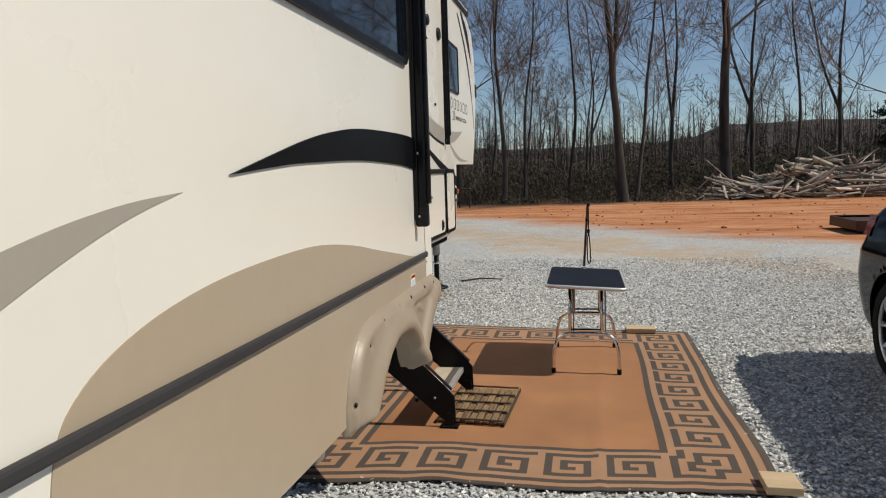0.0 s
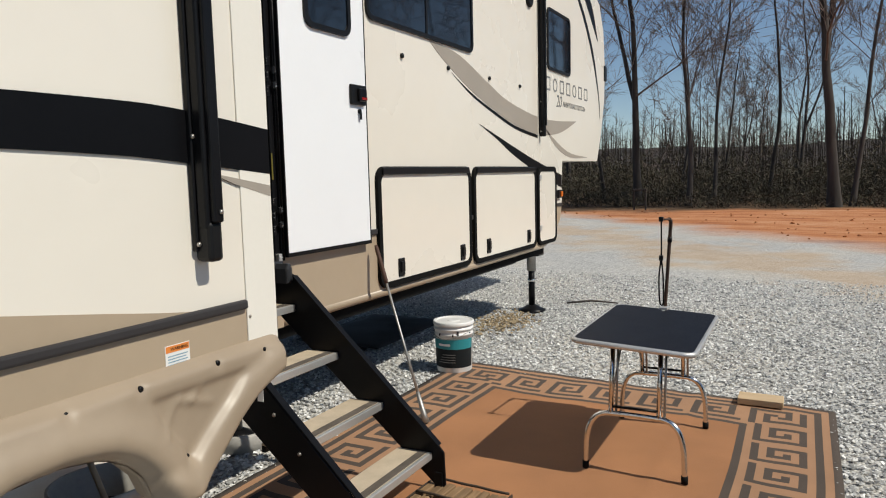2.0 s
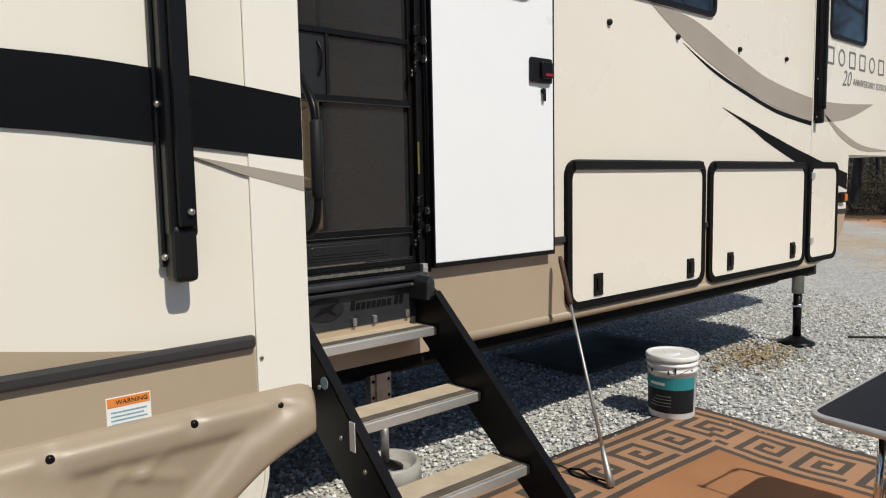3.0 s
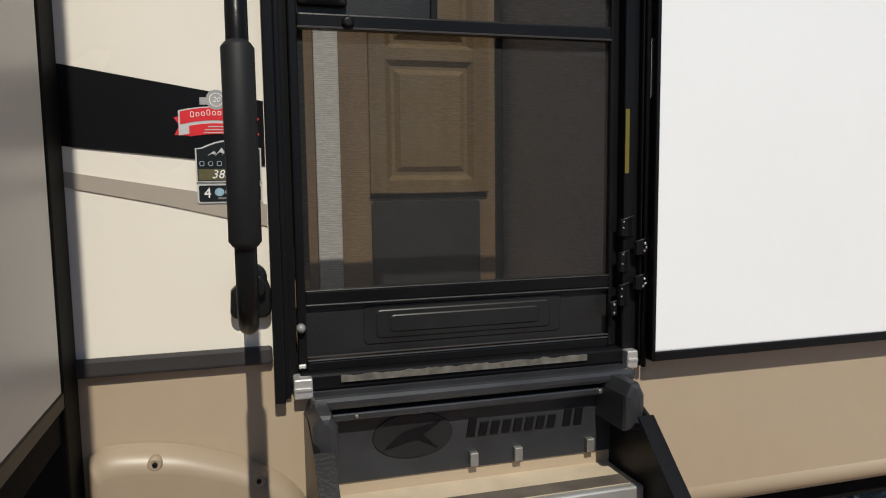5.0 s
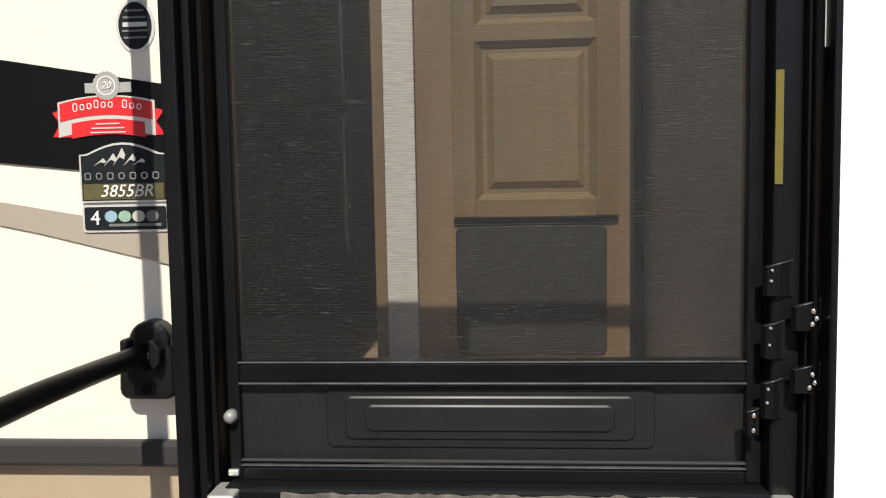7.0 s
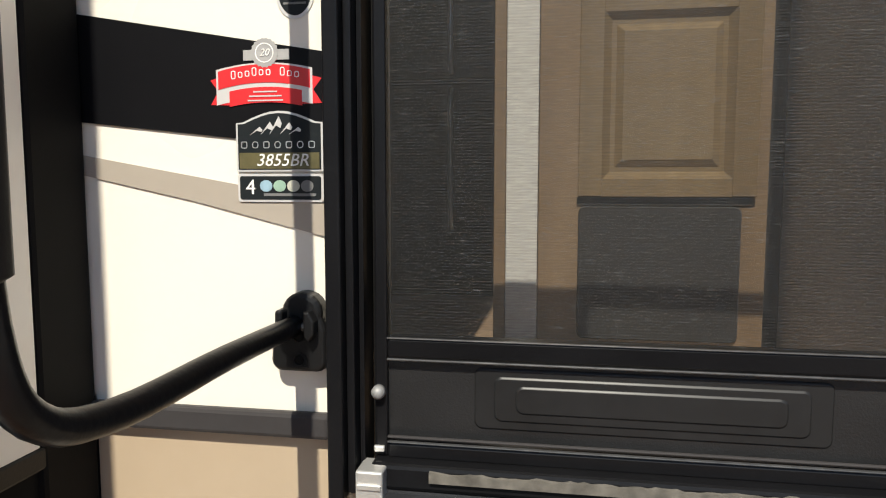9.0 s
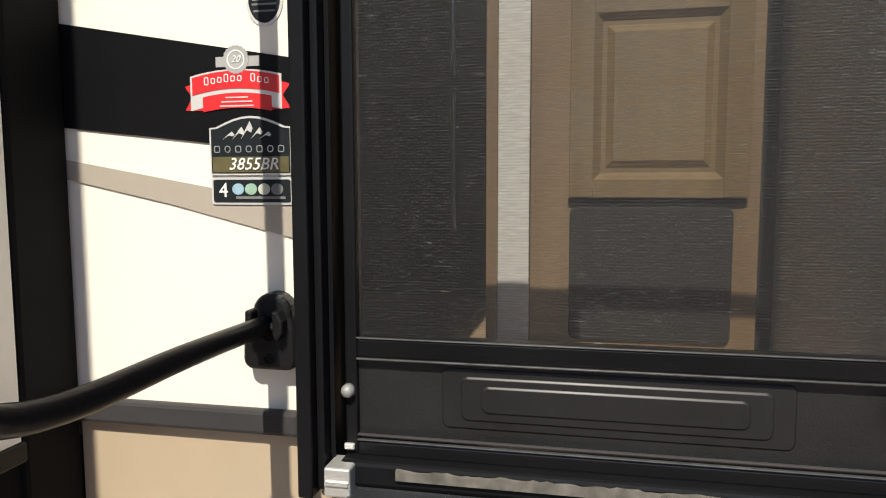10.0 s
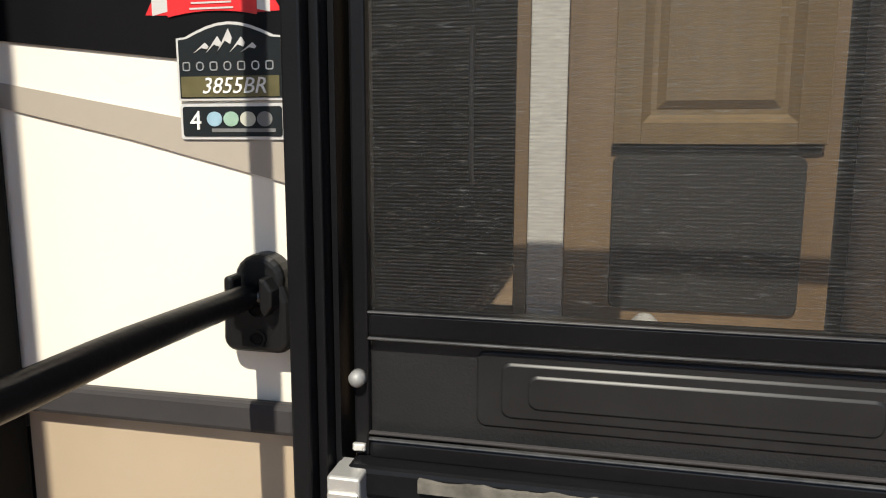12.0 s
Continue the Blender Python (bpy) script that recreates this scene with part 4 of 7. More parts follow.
# paler beads put the thin highlights of the rail edges into colour
part("bead", block((SDX + 0.012, 4.003, 1.150), (SDX + 0.0185, 4.668, 1.1525), 0.0012), GALV_BEAD, sd)
part("bead", block((SDX + 0.010, 4.003, 1.156), (SDX + 0.016, 4.668, 1.159), 0.001), BELT, sd)
part("bead", block((SDX + 0.012, 4.003, 1.2905), (SDX + 0.0180, 4.668, 1.2925), 0.0009), GALV_BEAD, sd)
part("bead", block((SDX + 0.012, 4.003, 1.2615), (SDX + 0.0175, 4.668, 1.2645), 0.0012), GALV_BEAD, sd)
part("bead", block((SDX + 0.012, 4.003, 1.7985), (SDX + 0.0195, 4.668, 1.803), 0.001), BELT, sd)
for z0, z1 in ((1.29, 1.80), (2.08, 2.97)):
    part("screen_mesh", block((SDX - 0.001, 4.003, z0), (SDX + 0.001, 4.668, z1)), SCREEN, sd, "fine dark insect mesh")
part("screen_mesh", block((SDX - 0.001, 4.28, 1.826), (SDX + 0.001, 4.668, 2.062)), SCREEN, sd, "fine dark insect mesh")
sp = part("slider_panel", block((SDX - 0.004, 4.003, 1.827), (SDX + 0.004, 4.28, 2.062), 0.002), BLACK_GRAIN, sd, "black sliding hatch panel")
part("finger_pull", tube(smooth_path([(SDX + 0.006, 4.235, 1.90), (SDX + 0.02, 4.245, 1.94), (SDX + 0.02, 4.245, 1.99), (SDX + 0.006, 4.235, 2.03)]), 0.005, 8), BLACK_PLASTIC, sp)
part("slider_edge", block((SDX + 0.002, 4.268, 1.827), (SDX + 0.012, 4.282, 2.062), 0.002), BLACK_PLASTIC, sp)
la = part("latch", block((SDX + 0.004, 4.005, 1.842), (SDX + 0.022, 4.10, 1.882), 0.006), BLACK_PLASTIC, sd, "black plastic latch")
part("latch_lever", block((SDX + 0.02, 4.02, 1.853), (SDX + 0.034, 4.085, 1.871), 0.005), BLACK_PLASTIC, la)
part("roller", lathe([(0.012, 0), (0.012, 0.006), (0.006, 0.009)], (SDX + 0.018, 4.10, 1.812), "x", 12), BLACK_PLASTIC, sd)
kick = part("kick_panel", block((SDX - 0.004, 4.003, 1.155), (SDX + 0.004, 4.668, 1.266)), BLACK_GRAIN, sd, "embossed black kick panel")
for k, (a, c, e, g) in enumerate(((4.118, 4.556, 1.172, 1.255), (4.144, 4.53, 1.184, 1.244), (4.172, 4.503, 1.196, 1.233))):
    part("embossing", plateau(rounded(a, c, e, g, 0.010), rounded(a + 0.003, c - 0.003, e + 0.003, g - 0.003, 0.008), SDX + 0.0038 + 0.0028 * k, SDX + 0.0068 + 0.0028 * k), BLACK_PRESSED, kick)
part("bumper_bolt", lathe([(0.0095, 0), (0.009, 0.009), (0.006, 0.014), (0.0, 0.016)], (SDX + 0.014, 3.992, 1.219), "x", 18), DULL_BOLT, sd, "round dull zinc bolt")
part("bolt", block((SDX + 0.014, 3.985, 1.137), (SDX + 0.02, 4.0, 1.146), 0.002), ALU, sd)

# main door, folded flat against the side
LX0, LX1 = WX + 0.006, WX + 0.046
leaf = part("entry_door", block((LX0, 4.746, 1.125), (LX1, 5.53, 3.0), 0.004), DOOR_WHITE, rv, "white entry door folded open against the side")
part("edge_trim", block((LX0 - 0.002, 4.739, 1.105), (LX1 + 0.003, 5.538, 1.126), 0.003), BLACK_METAL, leaf)
part("edge_trim", block((LX0 - 0.002, 4.738, 1.106), (LX1 + 0.003, 4.747, 3.02), 0.003), BLACK_METAL, leaf)
part("edge_trim", block((LX0 - 0.002, 5.529, 1.106), (LX1 + 0.003, 5.537, 3.02), 0.003), BLACK_METAL, leaf)
window(4.95, 5.38, 2.335, 2.9, LX1 - 0.001, leaf, "small dark door window")
dh = part("door_handle", block((LX1, 5.352, 1.95), (LX1 + 0.02, 5.505, 2.07), 0.008), BLACK_PLASTIC, leaf, "black latch handle with a red inlay")
part("paddle", block((LX1 + 0.018, 5.41, 1.97), (LX1 + 0.04, 5.49, 2.05), 0.01), BLACK_METAL, dh)
part("inlay", block((LX1 + 0.036, 5.43, 1.98), (LX1 + 0.0425, 5.485, 1.995), 0.002), RED_LENS, dh)
part("key_lock", lathe([(0.014, 0), (0.014, 0.012), (0.008, 0.014)], (LX1, 5.45, 1.915), "x", 14), BLACK_METAL, leaf)
part("key", block((LX1 + 0.012, 5.44, 1.865), (LX1 + 0.016, 5.46, 1.91), 0.002), BLACK_PLASTIC, leaf)

# entry steps: step housing, two stringers, four treads
steps = part("step_housing", prism([(4.0, 0.90), (4.69, 0.90), (4.69, 1.095), (4.0, 1.095)], WX - 0.05, WX + 0.004), HOUSING, rv, "black step housing under the door")
part("housing_lip", block((WX, 4.0, 1.066), (WX + 0.05, 4.70, 1.094), 0.01), HOUSING, steps)
part("housing_lip", block((WX, 4.01, 1.038), (WX + 0.035, 4.68, 1.056), 0.005), HOUSING, steps)
for y in (4.09, 4.62):
    part("rivet", lathe([(0.006, 0), (0.003, 0.004)], (WX + 0.035, y, 1.047), "x", 8), SCREW, steps)
# maker's badge on the housing as plain shapes
em = part("badge_oval", prism([(4.21 + 0.085 * math.cos(a), 0.985 + 0.048 * math.sin(a)) for a in [k * math.pi / 14 for k in range(28)]], WX + 0.004, WX + 0.008, 0.002), BLACK_GRAIN, steps)
part("badge_blade", prism([(4.15, 0.962), (4.19, 0.995), (4.27, 1.012), (4.23, 0.985), (4.26, 0.955), (4.215, 0.978)], WX + 0.007, WX + 0.011), BLACK_METAL, em)
for k in range(10):
    y = 4.325 + k * 0.026 + 0.012 * (k > 7)
    part("badge_bar", prism([(y, 0.968), (y + 0.018, 0.968), (y + 0.024, 0.996 + 0.01 * (k in (0, 8, 9))), (y + 0.006, 0.996 + 0.01 * (k in (0, 8, 9)))], WX + 0.004, WX + 0.008, 0.001), BLACK_METAL, steps)
for y in (4.33, 4.43, 4.6):
    part("bracket_tab", block((WX + 0.004, y, 0.905), (WX + 0.018, y + 0.018, 0.935), 0.002), GALV, steps)


def skewed(bm):
    """The steps hang a little askew of the doorway."""
    for v in bm.verts:
        v.co.y += -0.025 + 0.045 * (v.co.x + 1.3)
    return bm


def stringer(y0, y1):
    bm = bmesh.new()
    pts = [(-1.80, 1.055), (-1.70, 1.06), (-1.62, 1.02), (-0.83, 0.235), (-0.80, 0.20), (-0.795, 0.04), (-0.81, 0.022), (-0.84, 0.025), (-1.0, 0.165), (-1.25, 0.385), (-1.72, 0.80), (-1.80, 0.92)]
    f = bm.faces.new([bm.verts.new((x, y0, z)) for x, z in pts])
    for v in bmesh.ops.extrude_face_region(bm, geom=[f])["geom"]:
        if isinstance(v, bmesh.types.BMVert):
            v.co.y = y1
    bmesh.ops.recalc_face_normals(bm, faces=bm.faces[:])
    bmesh.ops.bevel(bm, geom=bm.edges[:], offset=0.003, segments=1, affect="EDGES")
    return bm


for y0, y1, out in ((4.036, 4.048, -1), (4.708, 4.72, 1)):
    st = part("stringer", skewed(stringer(y0, y1)), BLACK_METAL, steps, "black steel stringer")
    ya, yb = (y0 - 0.0, y0 + 0.035) if out < 0 else (y1 - 0.035, y1)
    hy0, hy1 = (ya + 0.002, yb + 0.014) if out < 0 else (ya - 0.014, yb - 0.004)
    fl = bmesh.new()
    for a, c, w in (((-1.62, 1.022), (-0.82, 0.237), 0.005),):
        d = (Vector((c[0], 0, c[1])) - Vector((a[0], 0, a[1]))).normalized()
        nrm = Vector((-d.z, 0, d.x))
        vs = []
        for y in (ya, yb):
            for p, o in ((a, 0), (c, 0), (c, w), (a, w)):
                q = Vector((p[0], y, p[1])) + nrm * o
                vs.append(fl.verts.new(q))
        for idx in ((0, 1, 2, 3), (4, 5, 6, 7), (0, 1, 5, 4), (1, 2, 6, 5), (2, 3, 7, 6), (3, 0, 4, 7)):
            fl.faces.new([vs[i] for i in idx])
        bmesh.ops.recalc_face_normals(fl, faces=fl.faces[:])
    part("flange", skewed(fl), BLACK_METAL, steps)
    part("hinge_hood", skewed(prism([(hy0, 0.985), (hy1, 0.985), (hy1, 1.06), (hy1 - 0.012, 1.086), (hy0 + 0.012, 1.086), (hy0, 1.06)], -1.76, -1.635, 0.016)), HOUSING, steps)
    part("foot", skewed(block((-0.85, (y0 + y1) / 2 - 0.012, 0.014), (-0.81, (y0 + y1) / 2 + 0.012, 0.1), 0.004)), BLACK_METAL, steps, "adjustable black foot")
    part("foot_pad", skewed(block((-0.89, (y0 + y1) / 2 - 0.03, 0.006), (-0.78, (y0 + y1) / 2 + 0.03, 0.022), 0.004)), RUBBER, steps)
    yo = y0 if out < 0 else y1
    for x, z in ((-1.60, 0.87), (-1.35, 0.63), (-1.1, 0.40), (-0.92, 0.19), (-1.47, 0.78), (-1.22, 0.55)):
        part("bolt", skewed(lathe([(0.009, 0), (0.008, 0.004 * out), (0.003, 0.007 * out)], (x, yo, z), "y", 8)), SCREW, steps)
part("badge", skewed(lathe([(0.022, 0), (0.022, -0.002)], (-1.44, 4.036, 0.80), "y", 20)), BLUE_INK, steps, "round blue badge")
part("caution_label", skewed(block((-1.30, 4.034, 0.60), (-1.27, 4.0358, 0.70))), LABEL_WHITE, steps, "small white label")
for xf, z in ((-1.625, 0.872), (-1.372, 0.642), (-1.122, 0.412), (-0.862, 0.194)):
    tr = part("tread", skewed(block((xf - 0.185, 4.049, z - 0.012), (xf - 0.006, 4.707, z), 0.003)), TREAD, steps, "sand-coloured gritty step tread")
    part("nosing", skewed(block((xf - 0.02, 4.049, z - 0.036), (xf, 4.707, z + 0.0015), 0.004)), ALU, tr, "bright aluminium nosing")
    part("grip_strip", skewed(block((xf - 0.066, 4.064, z - 0.001), (xf - 0.024, 4.69, z + 0.0018))), TREAD_DARK, tr, "worn dark grip strip")
    part("tread_frame", skewed(block((xf - 0.185, 4.049, z - 0.04), (xf - 0.165, 4.707, z - 0.008), 0.003)), BLACK_METAL, tr)

# swing-out grab handle
HY = 3.8955
gh = part("grab_handle", tube(smooth_path([(-1.735, HY, 1.314), (-1.55, HY, 1.318), (-1.375, HY, 1.3185), (-1.29, HY, 1.342), (-1.258, HY, 1.41), (-1.253, HY, 1.55), (-1.256, HY, 1.68), (-1.285, HY, 1.75), (-1.37, HY, 1.85), (-1.43, HY, 1.915), (-1.50, HY, 1.925), (-1.72, HY, 1.925)], 5), 0.0132, 14), BLACK_METAL, rv, "black swing-out grab handle")
part("foam_grip", tube([(-1.254, HY, 1.437), (-1.253, HY, 1.44), (-1.253, HY, 1.665), (-1.254, HY, 1.668)], [0.016, 0.0192, 0.0192, 0.016], 16), FOAM, gh, "black foam grip")
BY = 3.899
for zc in (1.30, 1.93):
    low = [q for q in rounded(BY - 0.038, BY + 0.0365, zc - 0.047, zc + 0.03, 0.014, 4) if q[1] < zc - 0.02]
    dome = [(BY + 0.004 + 0.027 * math.cos(a), zc + 0.03 + 0.026 * math.sin(a)) for a in [radians(-12 + 204 * k / 12) for k in range(13)]]
    outline = [(BY + 0.0365, zc + 0.008), (BY + 0.033, zc + 0.018)] + dome + [(BY - 0.026, zc + 0.016), (BY - 0.036, zc + 0.006)] + low
    br = part("bracket", prism(outline, WX + 0.001, WX + 0.027, 0.007), BLACK_PLASTIC, gh, "black plastic wall bracket")
    part("cheek", prism(rounded(BY - 0.024, BY - 0.014, zc - 0.004, zc + 0.036, 0.0045, 3), WX + 0.02, WX + 0.046, 0.004), BLACK_PLASTIC, gh)
    part("cheek", prism([(BY + 0.013, zc + 0.004), (BY + 0.019, zc - 0.004), (BY + 0.026, zc + 0.006), (BY + 0.027, zc + 0.022), (BY + 0.020, zc + 0.034), (BY + 0.013, zc + 0.034)], WX + 0.02, WX + 0.044, 0.003), BLACK_PLASTIC, gh)
    part("pivot_pin", tube([(WX + 0.034, BY - 0.022, zc + 0.014), (WX + 0.034, BY + 0.022, zc + 0.014)], 0.006, 10), GALV_BEAD, gh)
    for dz in (-0.001, -0.031):
        ringy, hole = [[(BY + 0.001 + r * math.cos(a), zc + dz + 0.9 * r * math.sin(a)) for a in [k * math.pi / 8 for k in range(16)]] for r in (0.0105, 0.0075)]
        part("screw_well", ring_prism(ringy, hole, WX + 0.026, WX + 0.0285), BLACK_PLASTIC, gh)
        part("screw", lathe([(0.0072, 0), (0.005, 0.0006)], (WX + 0.0268, BY + 0.001, zc + dz), "x", 10), RUBBER, gh)

# stickers beside the door
ov = part("oval_sticker", prism([(3.893 + 0.026 * math.cos(a), 1.733 + 0.034 * math.sin(a)) for a in [k * math.pi / 14 for k in range(28)]], WX + 0.0005, WX + 0.0015), SILVER_INK, rv, "black and silver oval sticker")
part("face", prism([(3.893 + 0.022 * math.cos(a), 1.733 + 0.030 * math.sin(a)) for a in [k * math.pi / 14 for k in range(28)]], WX + 0.001, WX + 0.002), LABEL_BLACK, ov)
for k, w in enumerate((0.012, 0.015, 0.016, 0.017, 0.015)):
    z = 1.752 - 0.0085 * k
    part("text_bar", block((WX + 0.0015, 3.893 - w, z - 0.0012 - 0.0022 * (k == 2)), (WX + 0.0027, 3.893 + w, z + 0.0012 + 0.001 * (k == 2))), SILVER_INK if k == 2 else GREY_INK, ov)
rosette = part("rosette_sticker", prism([(3.849 + (0.0175 + 0.0013 * (k % 2)) * math.cos(k * math.pi / 20), 1.665 + (0.0175 + 0.0013 * (k % 2)) * math.sin(k * math.pi / 20)) for k in range(40)], WX + 0.003, WX + 0.0042), ROSETTE_INK, rv, "grey rosette sticker")
part("wing", block((WX + 0.0028, 3.820, 1.656), (WX + 0.0036, 3.882, 1.669)), ROSETTE_INK, rosette)
part("ring", ring_prism([(3.849 + 0.0125 * math.cos(a), 1.665 + 0.0125 * math.sin(a)) for a in [k * math.pi / 10 for k in range(20)]], [(3.849 + 0.0112 * math.cos(a), 1.665 + 0.0112 * math.sin(a)) for a in [k * math.pi / 10 for k in range(20)]], WX + 0.004, WX + 0.0046), LABEL_WHITE, rosette)
lettering("lettering", "20", 0.013, on_wall(WX + 0.0046, 3.849, 1.665), LABEL_WHITE, rosette, shear=0.3)


def arc_pts(y0, y1, z, rise, n=10):
    return [(y0 + (y1 - y0) * k / n, z + rise * (1 - (2 * k / n - 1) ** 2)) for k in range(n + 1)]


def ribbon(y0, y1, z0, z1, rise, x0, x1, material, parent, name="ribbon", label=""):
    return part(name, prism(arc_pts(y0, y1, z0, rise) + arc_pts(y0, y1, z1, rise)[::-1], x0, x1), material, parent, label)


rb = ribbon(3.782, 3.912, 1.600, 1.645, 0.008, WX + 0.0028, WX + 0.0034, SILVER_INK, rv, "ribbon_sticker", "red ribbon-shaped sticker with a silver edge")
part("tail", prism([(3.774, 1.601), (3.80, 1.600), (3.80, 1.640), (3.774, 1.632), (3.784, 1.618)], WX + 0.0026, WX + 0.0031), RED, rb)
part("tail", prism([(3.924, 1.601), (3.895, 1.600), (3.895, 1.640), (3.924, 1.632), (3.913, 1.618)], WX + 0.0026, WX + 0.0031), RED, rb)
ribbon(3.785, 3.909, 1.620, 1.643, 0.008, WX + 0.0033, WX + 0.0040, RED, rb)
ribbon(3.80, 3.898, 1.598, 1.6175, 0.005, WX + 0.0033, WX + 0.0040, RED, rb)
for k in range(10):
    if k != 6:
        y = 3.803 + k * 0.0095
        z = 1.629 + 0.008 * (1 - ((y - 3.847) / 0.062) ** 2)
        part("text_bar", ring_prism(rounded(y, y + 0.0062, z, z + 0.0075 + 0.003 * (k in (0, 3, 7)), 0.002, 2), rounded(y + 0.0011, y + 0.0051, z + 0.0011, z + 0.0064 + 0.003 * (k in (0, 3, 7)), 0.001, 2), WX + 0.0038, WX + 0.0046), LABEL_WHITE, rb)
for k, w in enumerate((0.016, 0.022, 0.024)):
    part("text_bar", block((WX + 0.0038, 3.849 - w, 1.6155 - 0.0055 * k), (WX + 0.0046, 3.849 + w, 1.6172 - 0.0055 * k)), SILVER_INK, rb)

plate_out = [(3.805, 1.505), (3.922, 1.505), (3.922, 1.567)] + [(3.912 - 0.097 * k / 8, 1.568 + 0.014 * math.sin(math.pi * k / 8)) for k in range(9)] + [(3.805, 1.567)]
plate = part("model_plate", prism(plate_out, WX + 0.0028, WX + 0.0045), SILVER_INK, rv, "black and silver model plate")
cy = 3.8635
inner = [(cy + (y - cy) * 0.955, 1.541 + (z - 1.541) * 0.93) for y, z in plate_out]
part("face", prism(inner, WX + 0.004, WX + 0.0052), LABEL_BLACK, plate)
part("lower_face", block((WX + 0.0048, 3.8095, 1.5085), (WX + 0.0058, 3.9175, 1.529)), OLIVE_INK, plate)
for a, h in ((3.838, 0.010), (3.852, 0.016), (3.864, 0.023), (3.878, 0.015), (3.890, 0.009)):
    part("mountain", prism([(a - 0.013, 1.552), (a, 1.552 + h), (a + 0.004, 1.552 + h * 0.6), (a + 0.002, 1.552 + h * 0.35), (a - 0.004, 1.552 + h * 0.5)], WX + 0.005, WX + 0.006), SILVER_INK, plate)
for k in range(7):
    y = 3.812 + k * 0.0152
    part("text_bar", ring_prism(rounded(y, y + 0.0085, 1.5345, 1.5435, 0.002 + 0.0015 * (k % 2), 2), rounded(y + 0.0012, y + 0.0073, 1.5357, 1.5423, 0.001 + 0.001 * (k % 2), 2), WX + 0.005, WX + 0.006), HANDLE, plate)
lettering("lettering", "3855BR", 0.0225, on_wall(WX + 0.0062, 3.868, 1.5188), LABEL_WHITE, plate, shear=0.25, squeeze=1.0)
p4 = part("season_plate", prism(rounded(3.806, 3.922, 1.466, 1.502, 0.004), WX + 0.0028, WX + 0.0045), SILVER_INK, rv, "small black plate with four coloured dots")
part("face", prism(rounded(3.809, 3.919, 1.469, 1.499, 0.003), WX + 0.004, WX + 0.0052), LABEL_BLACK, p4)
lettering("lettering", "4", 0.027, on_wall(WX + 0.0056, 3.824, 1.484), LABEL_WHITE, p4)
for k, m in enumerate((BLUE_INK, GREEN_INK, CREAM_INK, GREY_INK)):
    part("dot", prism([(3.845 + 0.0185 * k + 0.0085 * math.cos(a), 1.4865 + 0.0075 * math.sin(a)) for a in [j * math.pi / 8 for j in range(16)]], WX + 0.005, WX + 0.006), m, p4)
part("text_bar", block((WX + 0.005, 3.842, 1.4735), (WX + 0.006, 3.912, 1.477)), GREY_INK, p4)

for ob, dy, dz in ((ov, 0.0, 0.001), (rosette, 0.003, -0.006), (rb, 0.003, -0.006), (plate, 0.006, 0.004), (p4, 0.006, 0.004)):
    ob.location = (0, dy, dz)

# landing jack, stabiliser post, tyres in vinyl covers
lj = part("landing_jack", tube([(-2.0, 9.12, 0.45), (-2.0, 9.12, 0.9)], 0.05, 16), GALV, rv, "grey steel landing jack")
part("inner_leg", tube([(-2.0, 9.12, 0.05), (-2.0, 9.12, 0.5)], 0.035, 14), BLACK_METAL, lj)
part("collar", tube([(-2.0, 9.12, 0.33), (-2.0, 9.12, 0.36)], 0.045, 14), CHROME, lj)
part("foot_plate", lathe([(0.0, 0.0), (0.15, 0.0), (0.15, 0.02), (0.1, 0.035), (0.05, 0.07), (0.0, 0.07)], (-2.0, 9.12, 0.0), "z", 24), BLACK_METAL, lj)
part("housing", block((-2.1, 9.02, 0.62), (-1.88, 9.2, 0.72), 0.01), BLACK_METAL, lj)
post = part("stabiliser_jack", block((-2.19, 4.70, 0.30), (-2.13, 4.765, 0.80), 0.004), GALV, rv, "perforated galvanised stabiliser post")
for y in (4.672, 4.765):
    part("channel", block((-2.185, y, 0.30), (-2.14, y + 0.03, 0.80), 0.003), GALV, post)
    for k in range(5):
        part("hole", lathe([(0.009, 0), (0.009, 0.0015)], (-2.14, y + 0.015, 0.36 + 0.08 * k), "x", 8), RUBBER, post)
part("screw_rod", tube([(-2.16, 4.76, 0.1), (-2.16, 4.76, 0.32)], 0.022, 10), GALV, post)
part("cross_brace", block((-2.2, 4.1, 0.78), (-2.12, 4.95, 0.84), 0.006), TAN, post)
for yc in (2.55, 3.60):
    wh = part("covered_wheel", lathe([(0.0, -0.24), (0.385, -0.24), (0.40, -0.20), (0.40, -0.03), (0.385, -0.004), (0.36, 0.0), (0.0, 0.008)], (-1.84, yc, 0.40), "x", 40), VINYL_WHITE, rv, "tyre under a white vinyl cover")
    part("hem", tube([(-1.838, yc + 0.37 * math.cos(a), 0.40 + 0.37 * math.sin(a)) for a in [k * math.pi / 18 for k in range(36)]], 0.007, 6, closed=True), VINYL_WHITE, wh)
axle = part("axle", tube([(-4.0, 3.6, 0.4), (-2.0, 3.6, 0.4)], 0.045, 10), BLACK_METAL, rv)

# ---- inside the doorway ----
solid("interior_floor", block((-4.19, 3.0, 1.06), (WX - 0.06, 4.735, 1.105)), VINYL_FLOOR, "brown wood-look vinyl floor inside the trailer", "floor", kind="structure")
solid("interior_ceiling", block((-4.19, 3.0, 3.02), (WX - 0.06, 4.735, 3.06)), WHITE_TRIM, "white trailer ceiling", "ceiling", kind="structure")
solid("interior_wall_side", block((-4.19, 4.702, 1.106), (WX - 0.062, 4.735, 3.018)), GREY_PANEL, "grey wall panel beside the door", "wall", kind="structure")
solid("interior_wall_end", block((-4.19, 2.96, 1.06), (WX - 0.062, 3.0, 3.06)), GREY_PANEL, "dim wall at the end of the hall", "wall", kind="structure")
